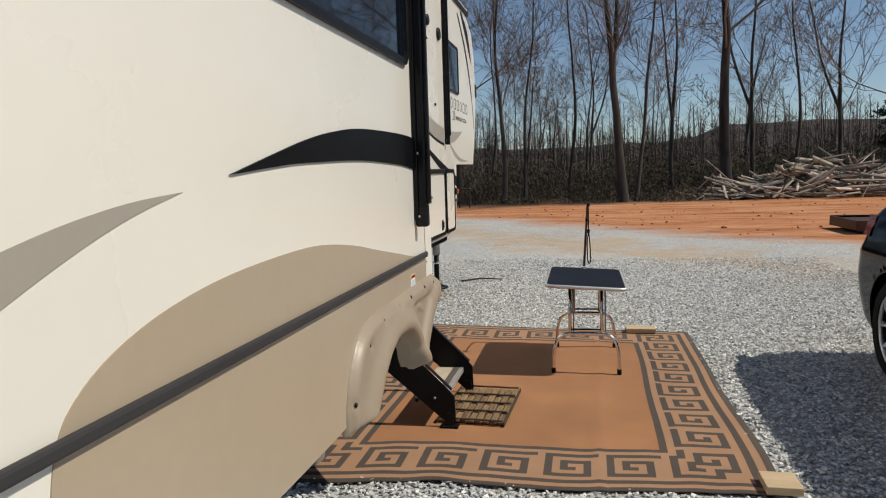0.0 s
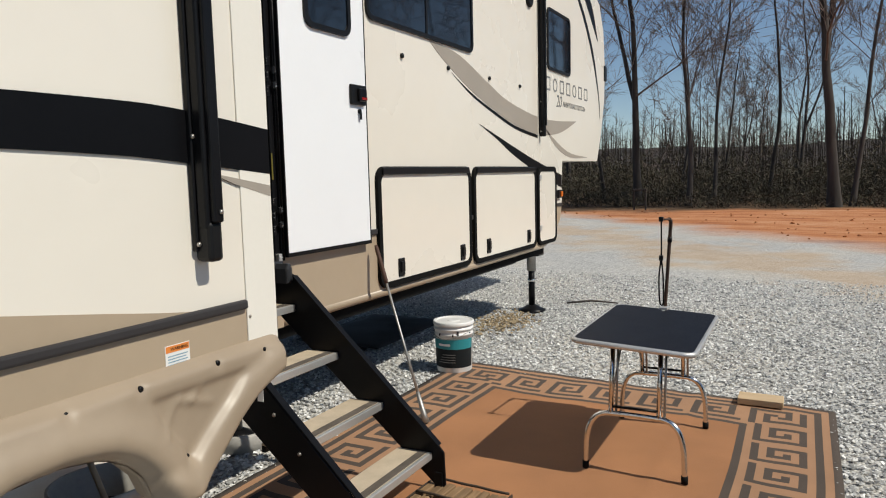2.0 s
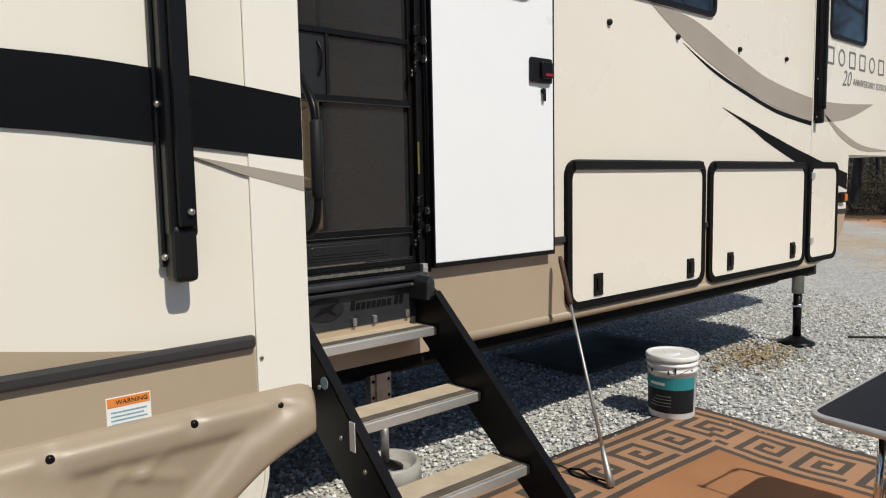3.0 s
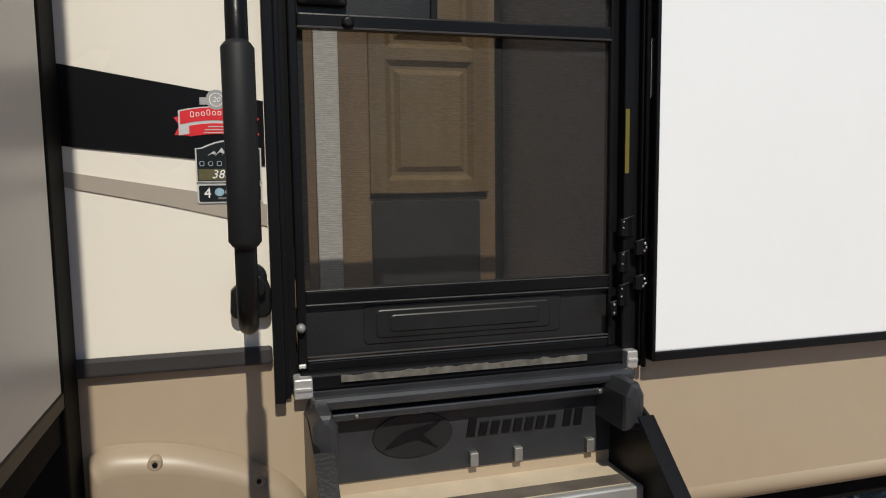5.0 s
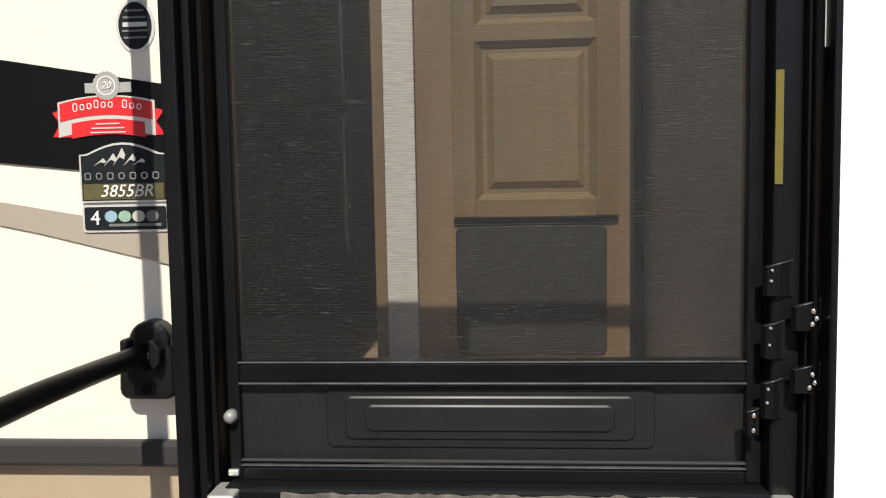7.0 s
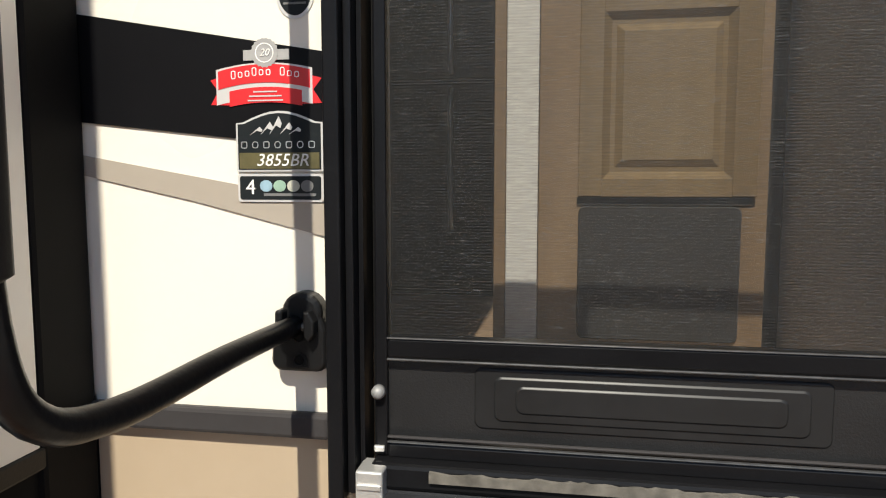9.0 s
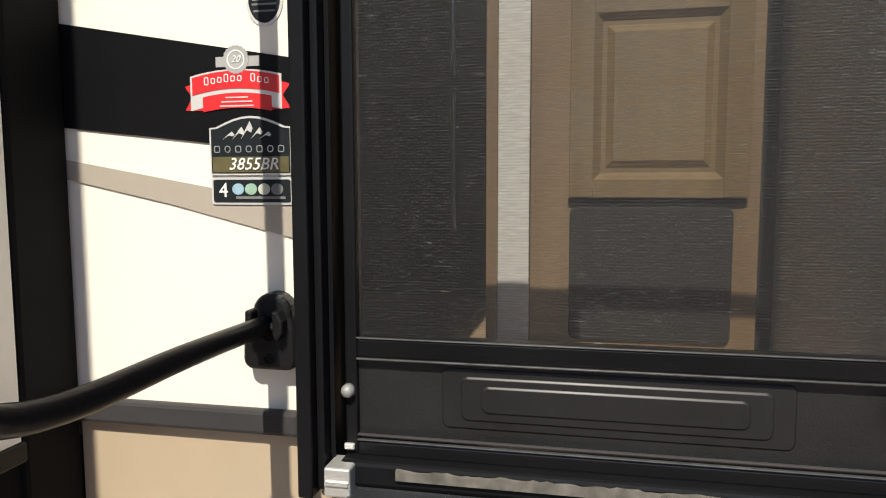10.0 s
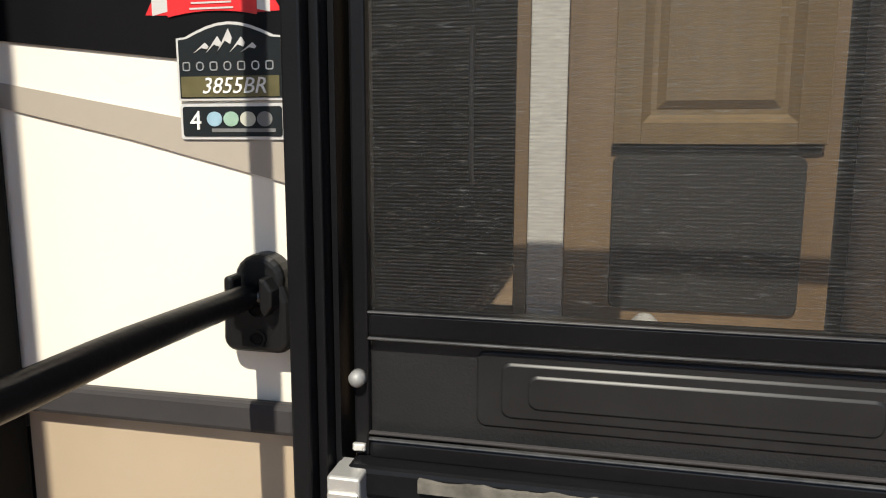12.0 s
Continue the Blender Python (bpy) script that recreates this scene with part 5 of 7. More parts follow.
solid("interior_wall_back", block((-4.195, 3.0, 1.106), (-4.155, 4.702, 3.018)), GREY_PANEL, "dim far wall inside", "wall", kind="structure")
IX, FX = -2.51, -3.25           # faces of the cabinet and of the refrigerator
fg = thing("refrigerator", (-3.6, 3.75, 1.106), "black refrigerator with slim silver handles", "refrigerator")
part("body", block((-3.95, 3.05, 1.106), (FX - 0.03, 4.10, 2.95), 0.006), FRIDGE, fg)
part("door", block((FX - 0.03, 3.055, 1.13), (FX, 4.098, 1.828), 0.004), FRIDGE, fg)
part("door", block((FX - 0.03, 3.055, 1.834), (FX, 4.098, 2.94), 0.004), FRIDGE, fg)
for z0, z1 in ((1.34, 1.805), (1.855, 2.35)):
    bow = smooth_path([(FX + 0.004, 3.857, z0), (FX + 0.03, 3.857, z0 + 0.05), (FX + 0.036, 3.857, (z0 + z1) / 2), (FX + 0.03, 3.857, z1 - 0.05), (FX + 0.004, 3.857, z1)], 5)
    part("handle", tube(bow, 0.0075, 8), HANDLE, fg, "slim bowed silver handle")
cab = thing("pantry_cabinet", (-2.75, 4.42, 1.106), "brown maple cabinet with raised-panel doors", "cabinet")
part("side_stile", block((-3.0, 4.072, 1.106), (IX + 0.004, 4.099, 2.98), 0.002), CABINET, cab)
part("casing", block((-3.0, 4.1, 1.106), (IX + 0.012, 4.172, 2.98), 0.003), WHITE_TRIM, cab, "white casing strip")
part("face_frame", block((-3.0, 4.173, 1.106), (IX, 4.662, 2.98), 0.002), CABINET, cab)
part("filler", block((-3.0, 4.663, 1.106), (IX - 0.03, 4.70, 2.98)), DARK_PANEL, cab)


def slope_ring(outer, x0, inner, x1):
    """Sloping moulding between two loops of (y, z) with the same count."""
    bm = bmesh.new()
    p, q = [bm.verts.new((x0, y, z)) for y, z in outer], [bm.verts.new((x1, y, z)) for y, z in inner]
    for k in range(len(p)):
        bm.faces.new((p[k], p[(k + 1) % len(p)], q[(k + 1) % len(p)], q[k]))
    bmesh.ops.recalc_face_normals(bm, faces=bm.faces[:])
    for f in bm.faces:
        if f.normal.x < 0:
            f.normal_flip()
    return bm


def raised_panel(door, y0, y1, z0, z1):
    """Cove, flat groove and bevelled field set in the door's frame."""
    def loop(d):
        return rounded(y0 + d, y1 - d, z0 + d, z1 - d, 0.002, 1)

    part("cove", slope_ring(loop(0.0), IX + 0.020, loop(0.016), IX + 0.006), CABINET_DOOR, door)
    part("groove", prism(loop(0.014), IX + 0.001, IX + 0.006), CABINET_DOOR, door)
    part("field_bevel", slope_ring(loop(0.026), IX + 0.0062, loop(0.042), IX + 0.017), CABINET_DOOR, door)
    part("raised_field", prism(loop(0.0418), IX + 0.006, IX + 0.0172), CABINET_DOOR, door)


PZ = ((1.503, 1.862), (1.897, 2.86))
cd = part("door", block((IX + 0.001, 4.26, 1.465), (IX + 0.02, 4.312, 2.9), 0.002), CABINET_DOOR, cab, "golden brown raised-panel door")
part("stile", block((IX + 0.001, 4.584, 1.465), (IX + 0.02, 4.636, 2.9), 0.002), CABINET_DOOR, cd)
for z0, z1 in ((1.465, PZ[0][0]), (PZ[0][1], PZ[1][0]), (PZ[1][1], 2.9)):
    part("rail", block((IX + 0.001, 4.312, z0), (IX + 0.0196, 4.584, z1)), CABINET_DOOR, cd)
for z0, z1 in PZ:
    raised_panel(cd, 4.312, 4.584, z0, z1)
# dark strip that paints the shade in the gap below the door
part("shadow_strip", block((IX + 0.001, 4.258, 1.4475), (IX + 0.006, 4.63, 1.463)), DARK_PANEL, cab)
part("kick_plate", prism(rounded(4.262, 4.609, 1.143, 1.443, 0.016), IX + 0.001, IX + 0.008, 0.003), DARK_PANEL, cab, "dark grey kick plate")
dm = thing("floor_knob", (-2.44, 4.325, 1.106), "small pale rounded knob on the floor inside", "knob")
part("dome", lathe([(0.028, 0.0), (0.03, 0.012), (0.024, 0.03), (0.012, 0.042), (0.0, 0.045)], (-2.44, 4.33, 1.106), "z", 18), IVORY, dm)
part("rim", lathe([(0.04, 0.0), (0.04, 0.006), (0.03, 0.009), (0.0, 0.009)], (-2.44, 4.33, 1.106), "z", 18), IVORY, dm)


# ---- outdoor rug ----
KEY = ("TTTTTTTT", "TDDDDDDT", "TDTTTTDT", "TDTDDTDT", "TDTDTTDT", "TDTDDDDT", "TDTTTTTT", "TDDDDDDD")


def build_rug():
    """Flat-woven mat; the Greek key is woven square by square."""
    nx, ny, border = 66, 88, 13
    bm = bmesh.new()
    nr, nl, fl, fr_ = Vector((0.905, 3.36)), Vector((-1.80, 3.20)), Vector((-1.766, 6.87)), Vector((0.888, 6.68))
    pts = []
    for j in range(ny + 1):
        row = []
        for i in range(nx + 1):
            u, v = i / nx, j / ny
            p = (nl * (1 - u) + nr * u) * (1 - v) + (fl * (1 - u) + fr_ * u) * v
            p += Vector((0.03 * noise.noise((u * 3, v * 3, 5)), 0.05 * noise.noise((u * 4, v * 4, 9)) + 0.012 * noise.noise((u * 17, v * 3, 4))))
            crease = 0.006 * math.exp(-((u - 0.68 - 0.02 * v) / 0.012) ** 2)
            edge = min(u * 2.7, (1 - u) * 2.7, v * 3.5, (1 - v) * 3.5)
            lift = 0.010 * max(0, noise.noise((u * 9, v * 11, 2))) * math.exp(-edge * 6) + 0.004 * (0.5 + noise.noise((u * 5, v * 6, 7)))
            row.append(bm.verts.new((p.x, p.y, 0.006 + crease + lift)))
        pts.append(row)
    for j in range(ny):
        for i in range(nx):
            d = min(i, nx - 1 - i, j, ny - 1 - j)
            if d == 0:
                k = 2
            elif d == 1:
                k = 1
            elif d == 2:
                k = 2
            elif d == border - 1:
                k = 2
            elif d >= border:
                k = 0
            else:
                on_side = min(i, nx - 1 - i) <= min(j, ny - 1 - j)
                along, across = (j, d - 3) if on_side else (i, d - 3)
                k = 1 if KEY[min(across, 8) % 9 if across < 8 else 0][(along + 3) % 8] == "T" else 2
            f = bm.faces.new((pts[j][i], pts[j][i + 1], pts[j + 1][i + 1], pts[j + 1][i]))
            f.material_index = k
            f.smooth = True
    rug = solid("outdoor_rug", bm, [RUG_FIELD, RUG_TAN, RUG_DARK], "terracotta woven outdoor rug with a brown Greek-key border", "rug")
    th = rug.modifiers.new("thickness", "SOLIDIFY")
    th.thickness, th.offset = 0.004, -1


build_rug()


# ---- folding table with a grooming arm ----
def build_table():
    base = Matrix.Translation((-0.029, 5.655, 0)) @ Matrix.Rotation(radians(0.5), 4, "Z")
    t = thing("folding_table", (-0.035, 5.655, 0.012), "black rubber-topped folding table with chrome legs on the rug", "table")

    def tp(name, bm, m, parent=t, label=""):
        bm.transform(base)
        return part(name, bm, m, parent, label)

    L, W, H = 0.487, 0.288, 0.687

    def lean(x):
        """The top hangs a little lower on the car's side."""
        return -0.05 * x

    top = bmesh.new()
    ol = rounded(-L, L, -W, W, 0.05, 5)
    f = top.faces.new([top.verts.new((-z, y, H + lean(-z))) for y, z in ol])
    for v in bmesh.ops.extrude_face_region(top, geom=[f])["geom"]:
        if isinstance(v, bmesh.types.BMVert):
            v.co.z -= 0.022
    bmesh.ops.recalc_face_normals(top, faces=top.faces[:])
    tt = tp("tabletop", top, TABLE_TOP)
    tp("edge_trim", tube([(-z, y, H - 0.012 + lean(-z)) for y, z in rounded(-L, L, -W, W, 0.05, 5)], 0.0135, 8, closed=True), ALU, tt, "aluminium edge strip")
    tp("rivet", block((-0.012, L - 0.075, H), (0.006, L - 0.06, H + 0.004), 0.001), ALU, tt)
    for s in (-1, 1):
        y = s * 0.34
        yf = s * 0.405
        arch = smooth_path([(-0.242, yf, 0.02), (-0.238, yf, 0.16), (-0.215, yf * 0.99, 0.255), (-0.165, yf * 0.97, 0.302), (-0.08, yf * 0.96, 0.31), (0.08, yf * 0.96, 0.31), (0.165, yf * 0.97, 0.302), (0.215, yf * 0.99, 0.255), (0.238, yf, 0.16), (0.242, yf, 0.02)], 4)
        lg = tp("leg_frame", tube(arch, 0.0135, 10), CHROME, label="bent chrome leg frame")
        for x in (-0.117, 0.117):
            tp("upright", tube([(x, yf * 0.965, 0.305), (x, y, H - 0.02 + lean(x))], 0.0125, 10), CHROME, lg)
            tp("upright", tube([(x + 0.026, yf * 0.955, 0.31), (x + 0.026, y, H - 0.02 + lean(x + 0.026))], 0.006, 8), GALV, lg)
            tp("foot_cap", tube([(x * 2.068, yf, 0.012), (x * 2.068, yf, 0.05)], 0.0165, 10), RUBBER, lg)
        tp("cross_bar", tube([(-0.117, yf * 0.96, 0.345), (0.117, yf * 0.96, 0.345)], 0.007, 8), BLACK_METAL, lg)
        tp("mount", block((-0.15, y - 0.015, H - 0.034), (0.15, y + 0.015, H - 0.022)), GALV, lg)
        tp("brace", tube([(-0.117, yf * 0.96, 0.36), (-0.117, s * 0.1, H - 0.02)], 0.005, 6), GALV, lg)
    arm = tp("grooming_arm", tube(smooth_path([(-0.012, L + 0.02, 0.6), (-0.008, L + 0.02, 0.69), (0.008, L + 0.01, 0.95), (0.024, L - 0.005, 1.19), (0.026, L - 0.03, 1.222), (0.026, L - 0.07, 1.232)], 4), 0.0105, 8), RUST, label="dark steel upright arm")
    tp("clamp", block((-0.035, L - 0.03, H - 0.045), (0.015, L + 0.035, H + 0.014), 0.004), ALU, arm)
    tp("collar", tube([(0.018, L, 1.09), (0.02, L, 1.12)], 0.014, 8), BLACK_METAL, arm)
    tp("cross_arm", tube([(0.026, L - 0.06, 1.231), (0.028, 0.15, 1.246)], 0.0055, 8), RUST, arm)
    tp("noose", tube(smooth_path([(0.028, 0.15, 1.246), (0.03, 0.15, 1.10), (0.028, 0.15, 1.03), (0.018, 0.15, 0.93), (0.022, 0.15, 0.80), (0.034, 0.15, 0.772), (0.043, 0.15, 0.80), (0.04, 0.15, 0.93), (0.03, 0.15, 1.03)], 4), 0.0045, 6), RUBBER, arm, "thin black noose strap")
    tp("noose_slide", block((0.018, 0.14, 1.02), (0.04, 0.16, 1.05), 0.003), BLACK_METAL, arm)
    tp("end_cap", block((0.016, 0.135, 1.236), (0.04, 0.162, 1.262), 0.004), BLACK_METAL, arm)


build_table()


# ---- small things on the ground ----
def build_mat():
    m = thing("door_mat", (-0.7, 4.42, 0.012), "brown slatted scraper mat at the foot of the steps", "door mat")
    base = Matrix.Translation((-0.70, 4.42, 0.014)) @ Matrix.Rotation(radians(-3), 4, "Z")

    def mp(name, bm, mm):
        bm.transform(base)
        return part(name, bm, mm, m)

    for k in range(5):
        y = -0.33 + 0.165 * k
        mp("bar", tube(smooth_path([(-0.2 + 0.08 * i, y + 0.004 * (i % 2), 0.028) for i in range(6)], 3), 0.0065, 8), MAT_BAR)
    for k in range(9):
        for j in range(4):
            x = -0.185 + 0.046 * k
            y = -0.32 + 0.165 * j
            mp("slat", block((x - 0.019, y, 0.0), (x + 0.019, y + 0.145, 0.018 + 0.004 * ((k + j) % 2)), 0.004, 1), MAT_WOOD)
    mp("edge", block((-0.212, -0.345, 0.0), (-0.204, 0.345, 0.024), 0.002), MAT_BAR)
    mp("edge", block((0.206, -0.345, 0.0), (0.214, 0.345, 0.024), 0.002), MAT_BAR)


def build_bucket():
    c = (-1.725, 6.655, 0.004)
    b = thing("paint_bucket", c, "white plastic paint bucket with a teal and black label", "bucket")
    part("body", lathe([(0.0, 0.0), (0.132, 0.0), (0.138, 0.012), (0.146, 0.29), (0.152, 0.292), (0.152, 0.305), (0.147, 0.307), (0.149, 0.33), (0.155, 0.332), (0.155, 0.345), (0.149, 0.347), (0.15, 0.372)], c, "z", 36), BUCKET_WHITE, b)
    part("lid", lathe([(0.158, 0.365), (0.16, 0.372), (0.16, 0.39), (0.155, 0.396), (0.143, 0.396), (0.14, 0.388), (0.05, 0.388), (0.045, 0.396), (0.03, 0.396), (0.0, 0.394)], c, "z", 36), BUCKET_WHITE, b, "white snap-on lid")

    def band(z0, z1, a0, a1, m, label="", o=0.0015):
        bm = bmesh.new()
        rows = []
        for k in range(25):
            a = radians(a0 + (a1 - a0) * k / 24)
            rows.append([bm.verts.new((c[0] + (0.138 + 0.0085 * (z - 0.012) / 0.278 + oo) * math.cos(a), c[1] + (0.138 + 0.0085 * (z - 0.012) / 0.278 + oo) * math.sin(a), c[2] + z)) for z, oo in ((z0, 0), (z0, o), (z1, o), (z1, 0))])
        for p, q in zip(rows, rows[1:]):
            for k in range(3):
                bm.faces.new((p[k], q[k], q[k + 1], p[k + 1]))
        bmesh.ops.recalc_face_normals(bm, faces=bm.faces[:])
        return part("label", bm, m, b, label)

    band(0.045, 0.19, -175, 5, LABEL_BLACK, "black lower label")
    band(0.19, 0.265, -175, 5, TEAL, "teal upper label")
    band(0.215, 0.232, -115, -75, LABEL_WHITE, o=0.0022)
    for k in range(4):
        band(0.145 - 0.02 * k, 0.15 - 0.02 * k, -100 - 6 * k, -60, GREY_INK, o=0.0022)
    for k in range(9):
        a = radians(-150 + 33 * k + 9 * (k % 3))
        part("paint_drip", tube([(c[0] + 0.152 * math.cos(a), c[1] + 0.152 * math.sin(a), 0.335 - 0.02 * (k % 3)), (c[0] + 0.1535 * math.cos(a), c[1] + 0.1535 * math.sin(a), 0.315 - 0.02 * (k % 2))], [0.007, 0.003], 6), LABEL_BLACK, b)
    hp = smooth_path([(c[0] - 0.157, c[1], 0.34), (c[0] - 0.11, c[1] - 0.115, 0.30), (c[0], c[1] - 0.165, 0.275), (c[0] + 0.11, c[1] - 0.115, 0.30), (c[0] + 0.157, c[1], 0.34)], 5)
    part("bail", tube(hp, 0.003, 6), GALV, b, "wire bail handle")


def build_pail():
    c = (-1.57, 3.46, 0.0)
    p = thing("open_pail", c, "open grey plastic pail with brown contents under the slide-out", "pail")
    part("body", lathe([(0.0, 0.006), (0.14, 0.006), (0.145, 0.012), (0.175, 0.385), (0.182, 0.387), (0.182, 0.425), (0.176, 0.43), (0.17, 0.425), (0.137, 0.03), (0.0, 0.03)], c, "z", 32), BUCKET_GREY, p)
    part("contents", lathe([(0.0, 0.3), (0.159, 0.3)], c, "z", 24), BROWN_GRIP, p, "brown contents")
    part("stick", tube([(c[0] + 0.03, c[1] + 0.02, 0.28), (c[0] - 0.13, c[1] + 0.04, 0.5)], 0.012, 8), BOARD, p, "pale wooden stick")


def build_pole():
    p = thing("leaning_pole", (-1.34, 5.49, 0.0), "thin grey pole with brown grip leaning on the door", "pole")
    a, e = Vector((-1.335, 5.49, 0.012)), Vector((-1.705, 5.562, 1.09))
    part("shaft", tube([a, a.lerp(e, 0.8)], [0.0095, 0.0075], 8), GALV, p)
    part("grip", tube([a.lerp(e, 0.78), a.lerp(e, 0.8), a.lerp(e, 0.98), e], [0.010, 0.0135, 0.0135, 0.009], 10), BROWN_GRIP, p, "brown leather grip")
    part("ferrule", tube([a, a.lerp(e, 0.04), a.lerp(e, 0.17)], [0.022, 0.018, 0.011], 10), GALV, p)
    part("cord", tube(smooth_path([(-1.42, 5.50, 0.016), (-1.52, 5.46, 0.015), (-1.60, 5.50, 0.015), (-1.55, 5.54, 0.015), (-1.47, 5.51, 0.016), (-1.35, 5.495, 0.03)], 5), 0.005, 6), RUBBER, p, "thin black cord")


build_mat()
build_bucket()
build_pail()
build_pole()
solid("wood_board", block((0.335, 6.585, 0.016), (0.60, 6.735, 0.056), 0.004), BOARD, "small raw pine board on the rug's corner", "board", "boards holding the rug")
solid("wood_board", block((0.80, 3.34, 0.016), (0.96, 3.52, 0.056), 0.004), BOARD, "small raw pine board on the rug's corner", "board", "boards holding the rug")
ring = thing("jack_pad", (-2.16, 4.78, 0), "round grey jack pad under the stabiliser post", "jack pad")
part("pad", lathe([(0.0, 0.0), (0.165, 0.0), (0.16, 0.09), (0.15, 0.10), (0.135, 0.095), (0.12, 0.05), (0.0, 0.05)], (-2.16, 4.78, 0), "z", 28), BUCKET_GREY, ring)
part("foot", lathe([(0.0, 0.05), (0.09, 0.05), (0.09, 0.07), (0.03, 0.1), (0.0, 0.1)], (-2.16, 4.76, 0), "z", 18), BLACK_METAL, ring)
tarp = bmesh.new()
gt = [[tarp.verts.new((-3.5 + 0.1 * i, 6.9 + 0.1 * j, 0.035 + 0.05 * abs(noise.noise((i * 0.9, j * 0.7, 3))) * min(1, i / 2, (9 - i) / 2, j / 2, (13 - j) / 2))) for i in range(10)] for j in range(14)]
for a, c in zip(gt, gt[1:]):
    for i in range(9):
        tarp.faces.new((a[i], a[i + 1], c[i + 1], c[i])).smooth = True
ob = solid("tarpaulin", tarp, CLOTH, "dark crumpled tarpaulin on the gravel under the trailer", "tarpaulin")
ob.modifiers.new("thickness", "SOLIDIFY").thickness = 0.01
st = thing("dropped_stick", (-1.55, 9.75, 0), "thin dark stick lying on the gravel", "stick")
part("stick", tube([(-1.75, 9.6, 0.02), (-1.5, 9.75, 0.035), (-1.2, 9.78, 0.02)], [0.012, 0.014, 0.008], 6), BARK, st)
sd2 = thing("wooden_stand", (-5.2, 29.7, 0), "small dark wooden stand at the edge of the woods", "stand")
for dx in (-0.22, 0.22):
    part("leg", block((-5.2 + dx - 0.025, 29.66, 0.0), (-5.2 + dx + 0.025, 29.74, 0.78), 0.004), BARK, sd2)
part("top", block((-5.47, 29.6, 0.76), (-4.93, 29.8, 0.82), 0.006), BARK, sd2)
part("shelf", block((-5.42, 29.62, 0.2), (-4.98, 29.78, 0.24), 0.004), BARK, sd2)


# ---- parked car ----
def lerp_tab(tab, z):
    for (a, u), (c, v) in zip(tab, tab[1:]):
        if z <= c:
            f = 0 if c == a else max(0, (z - a) / (c - a))
            f = f * f * (3 - 2 * f) * 0.5 + f * 0.5
            return u + (v - u) * f
    return tab[-1][1]


CAR_W = [(0.22, 0.90), (0.35, 0.95), (0.55, 0.975), (0.72, 0.985), (0.86, 0.985), (0.95, 0.965), (1.03, 0.94), (1.10, 0.915), (1.26, 0.835), (1.40, 0.755), (1.49, 0.69), (1.54, 0.61), (1.575, 0.48)]
CAR_REAR = [(0.22, 5.93), (0.4, 6.05), (0.65, 6.10), (0.85, 6.06), (1.0, 6.0), (1.12, 5.92), (1.3, 5.76), (1.45, 5.58), (1.53, 5.42), (1.575, 5.1)]
CAR_FRONT = [(0.22, 1.30), (0.4, 1.16), (0.7, 1.16), (0.9, 1.35), (1.0, 1.75), (1.06, 2.3), (1.2, 2.6), (1.4, 3.0), (1.5, 3.3), (1.575, 3.7)]
CAR_X, WHEEL_R = 2.99, 0.365
WHEELS_Y = (5.25, 2.43)


def car_side(y, z):
    """x of the near side of the body."""
    mid = 3.65
    return CAR_X - lerp_tab(CAR_W, z) * (1 - 0.028 * ((y - mid) / 2.3) ** 2)


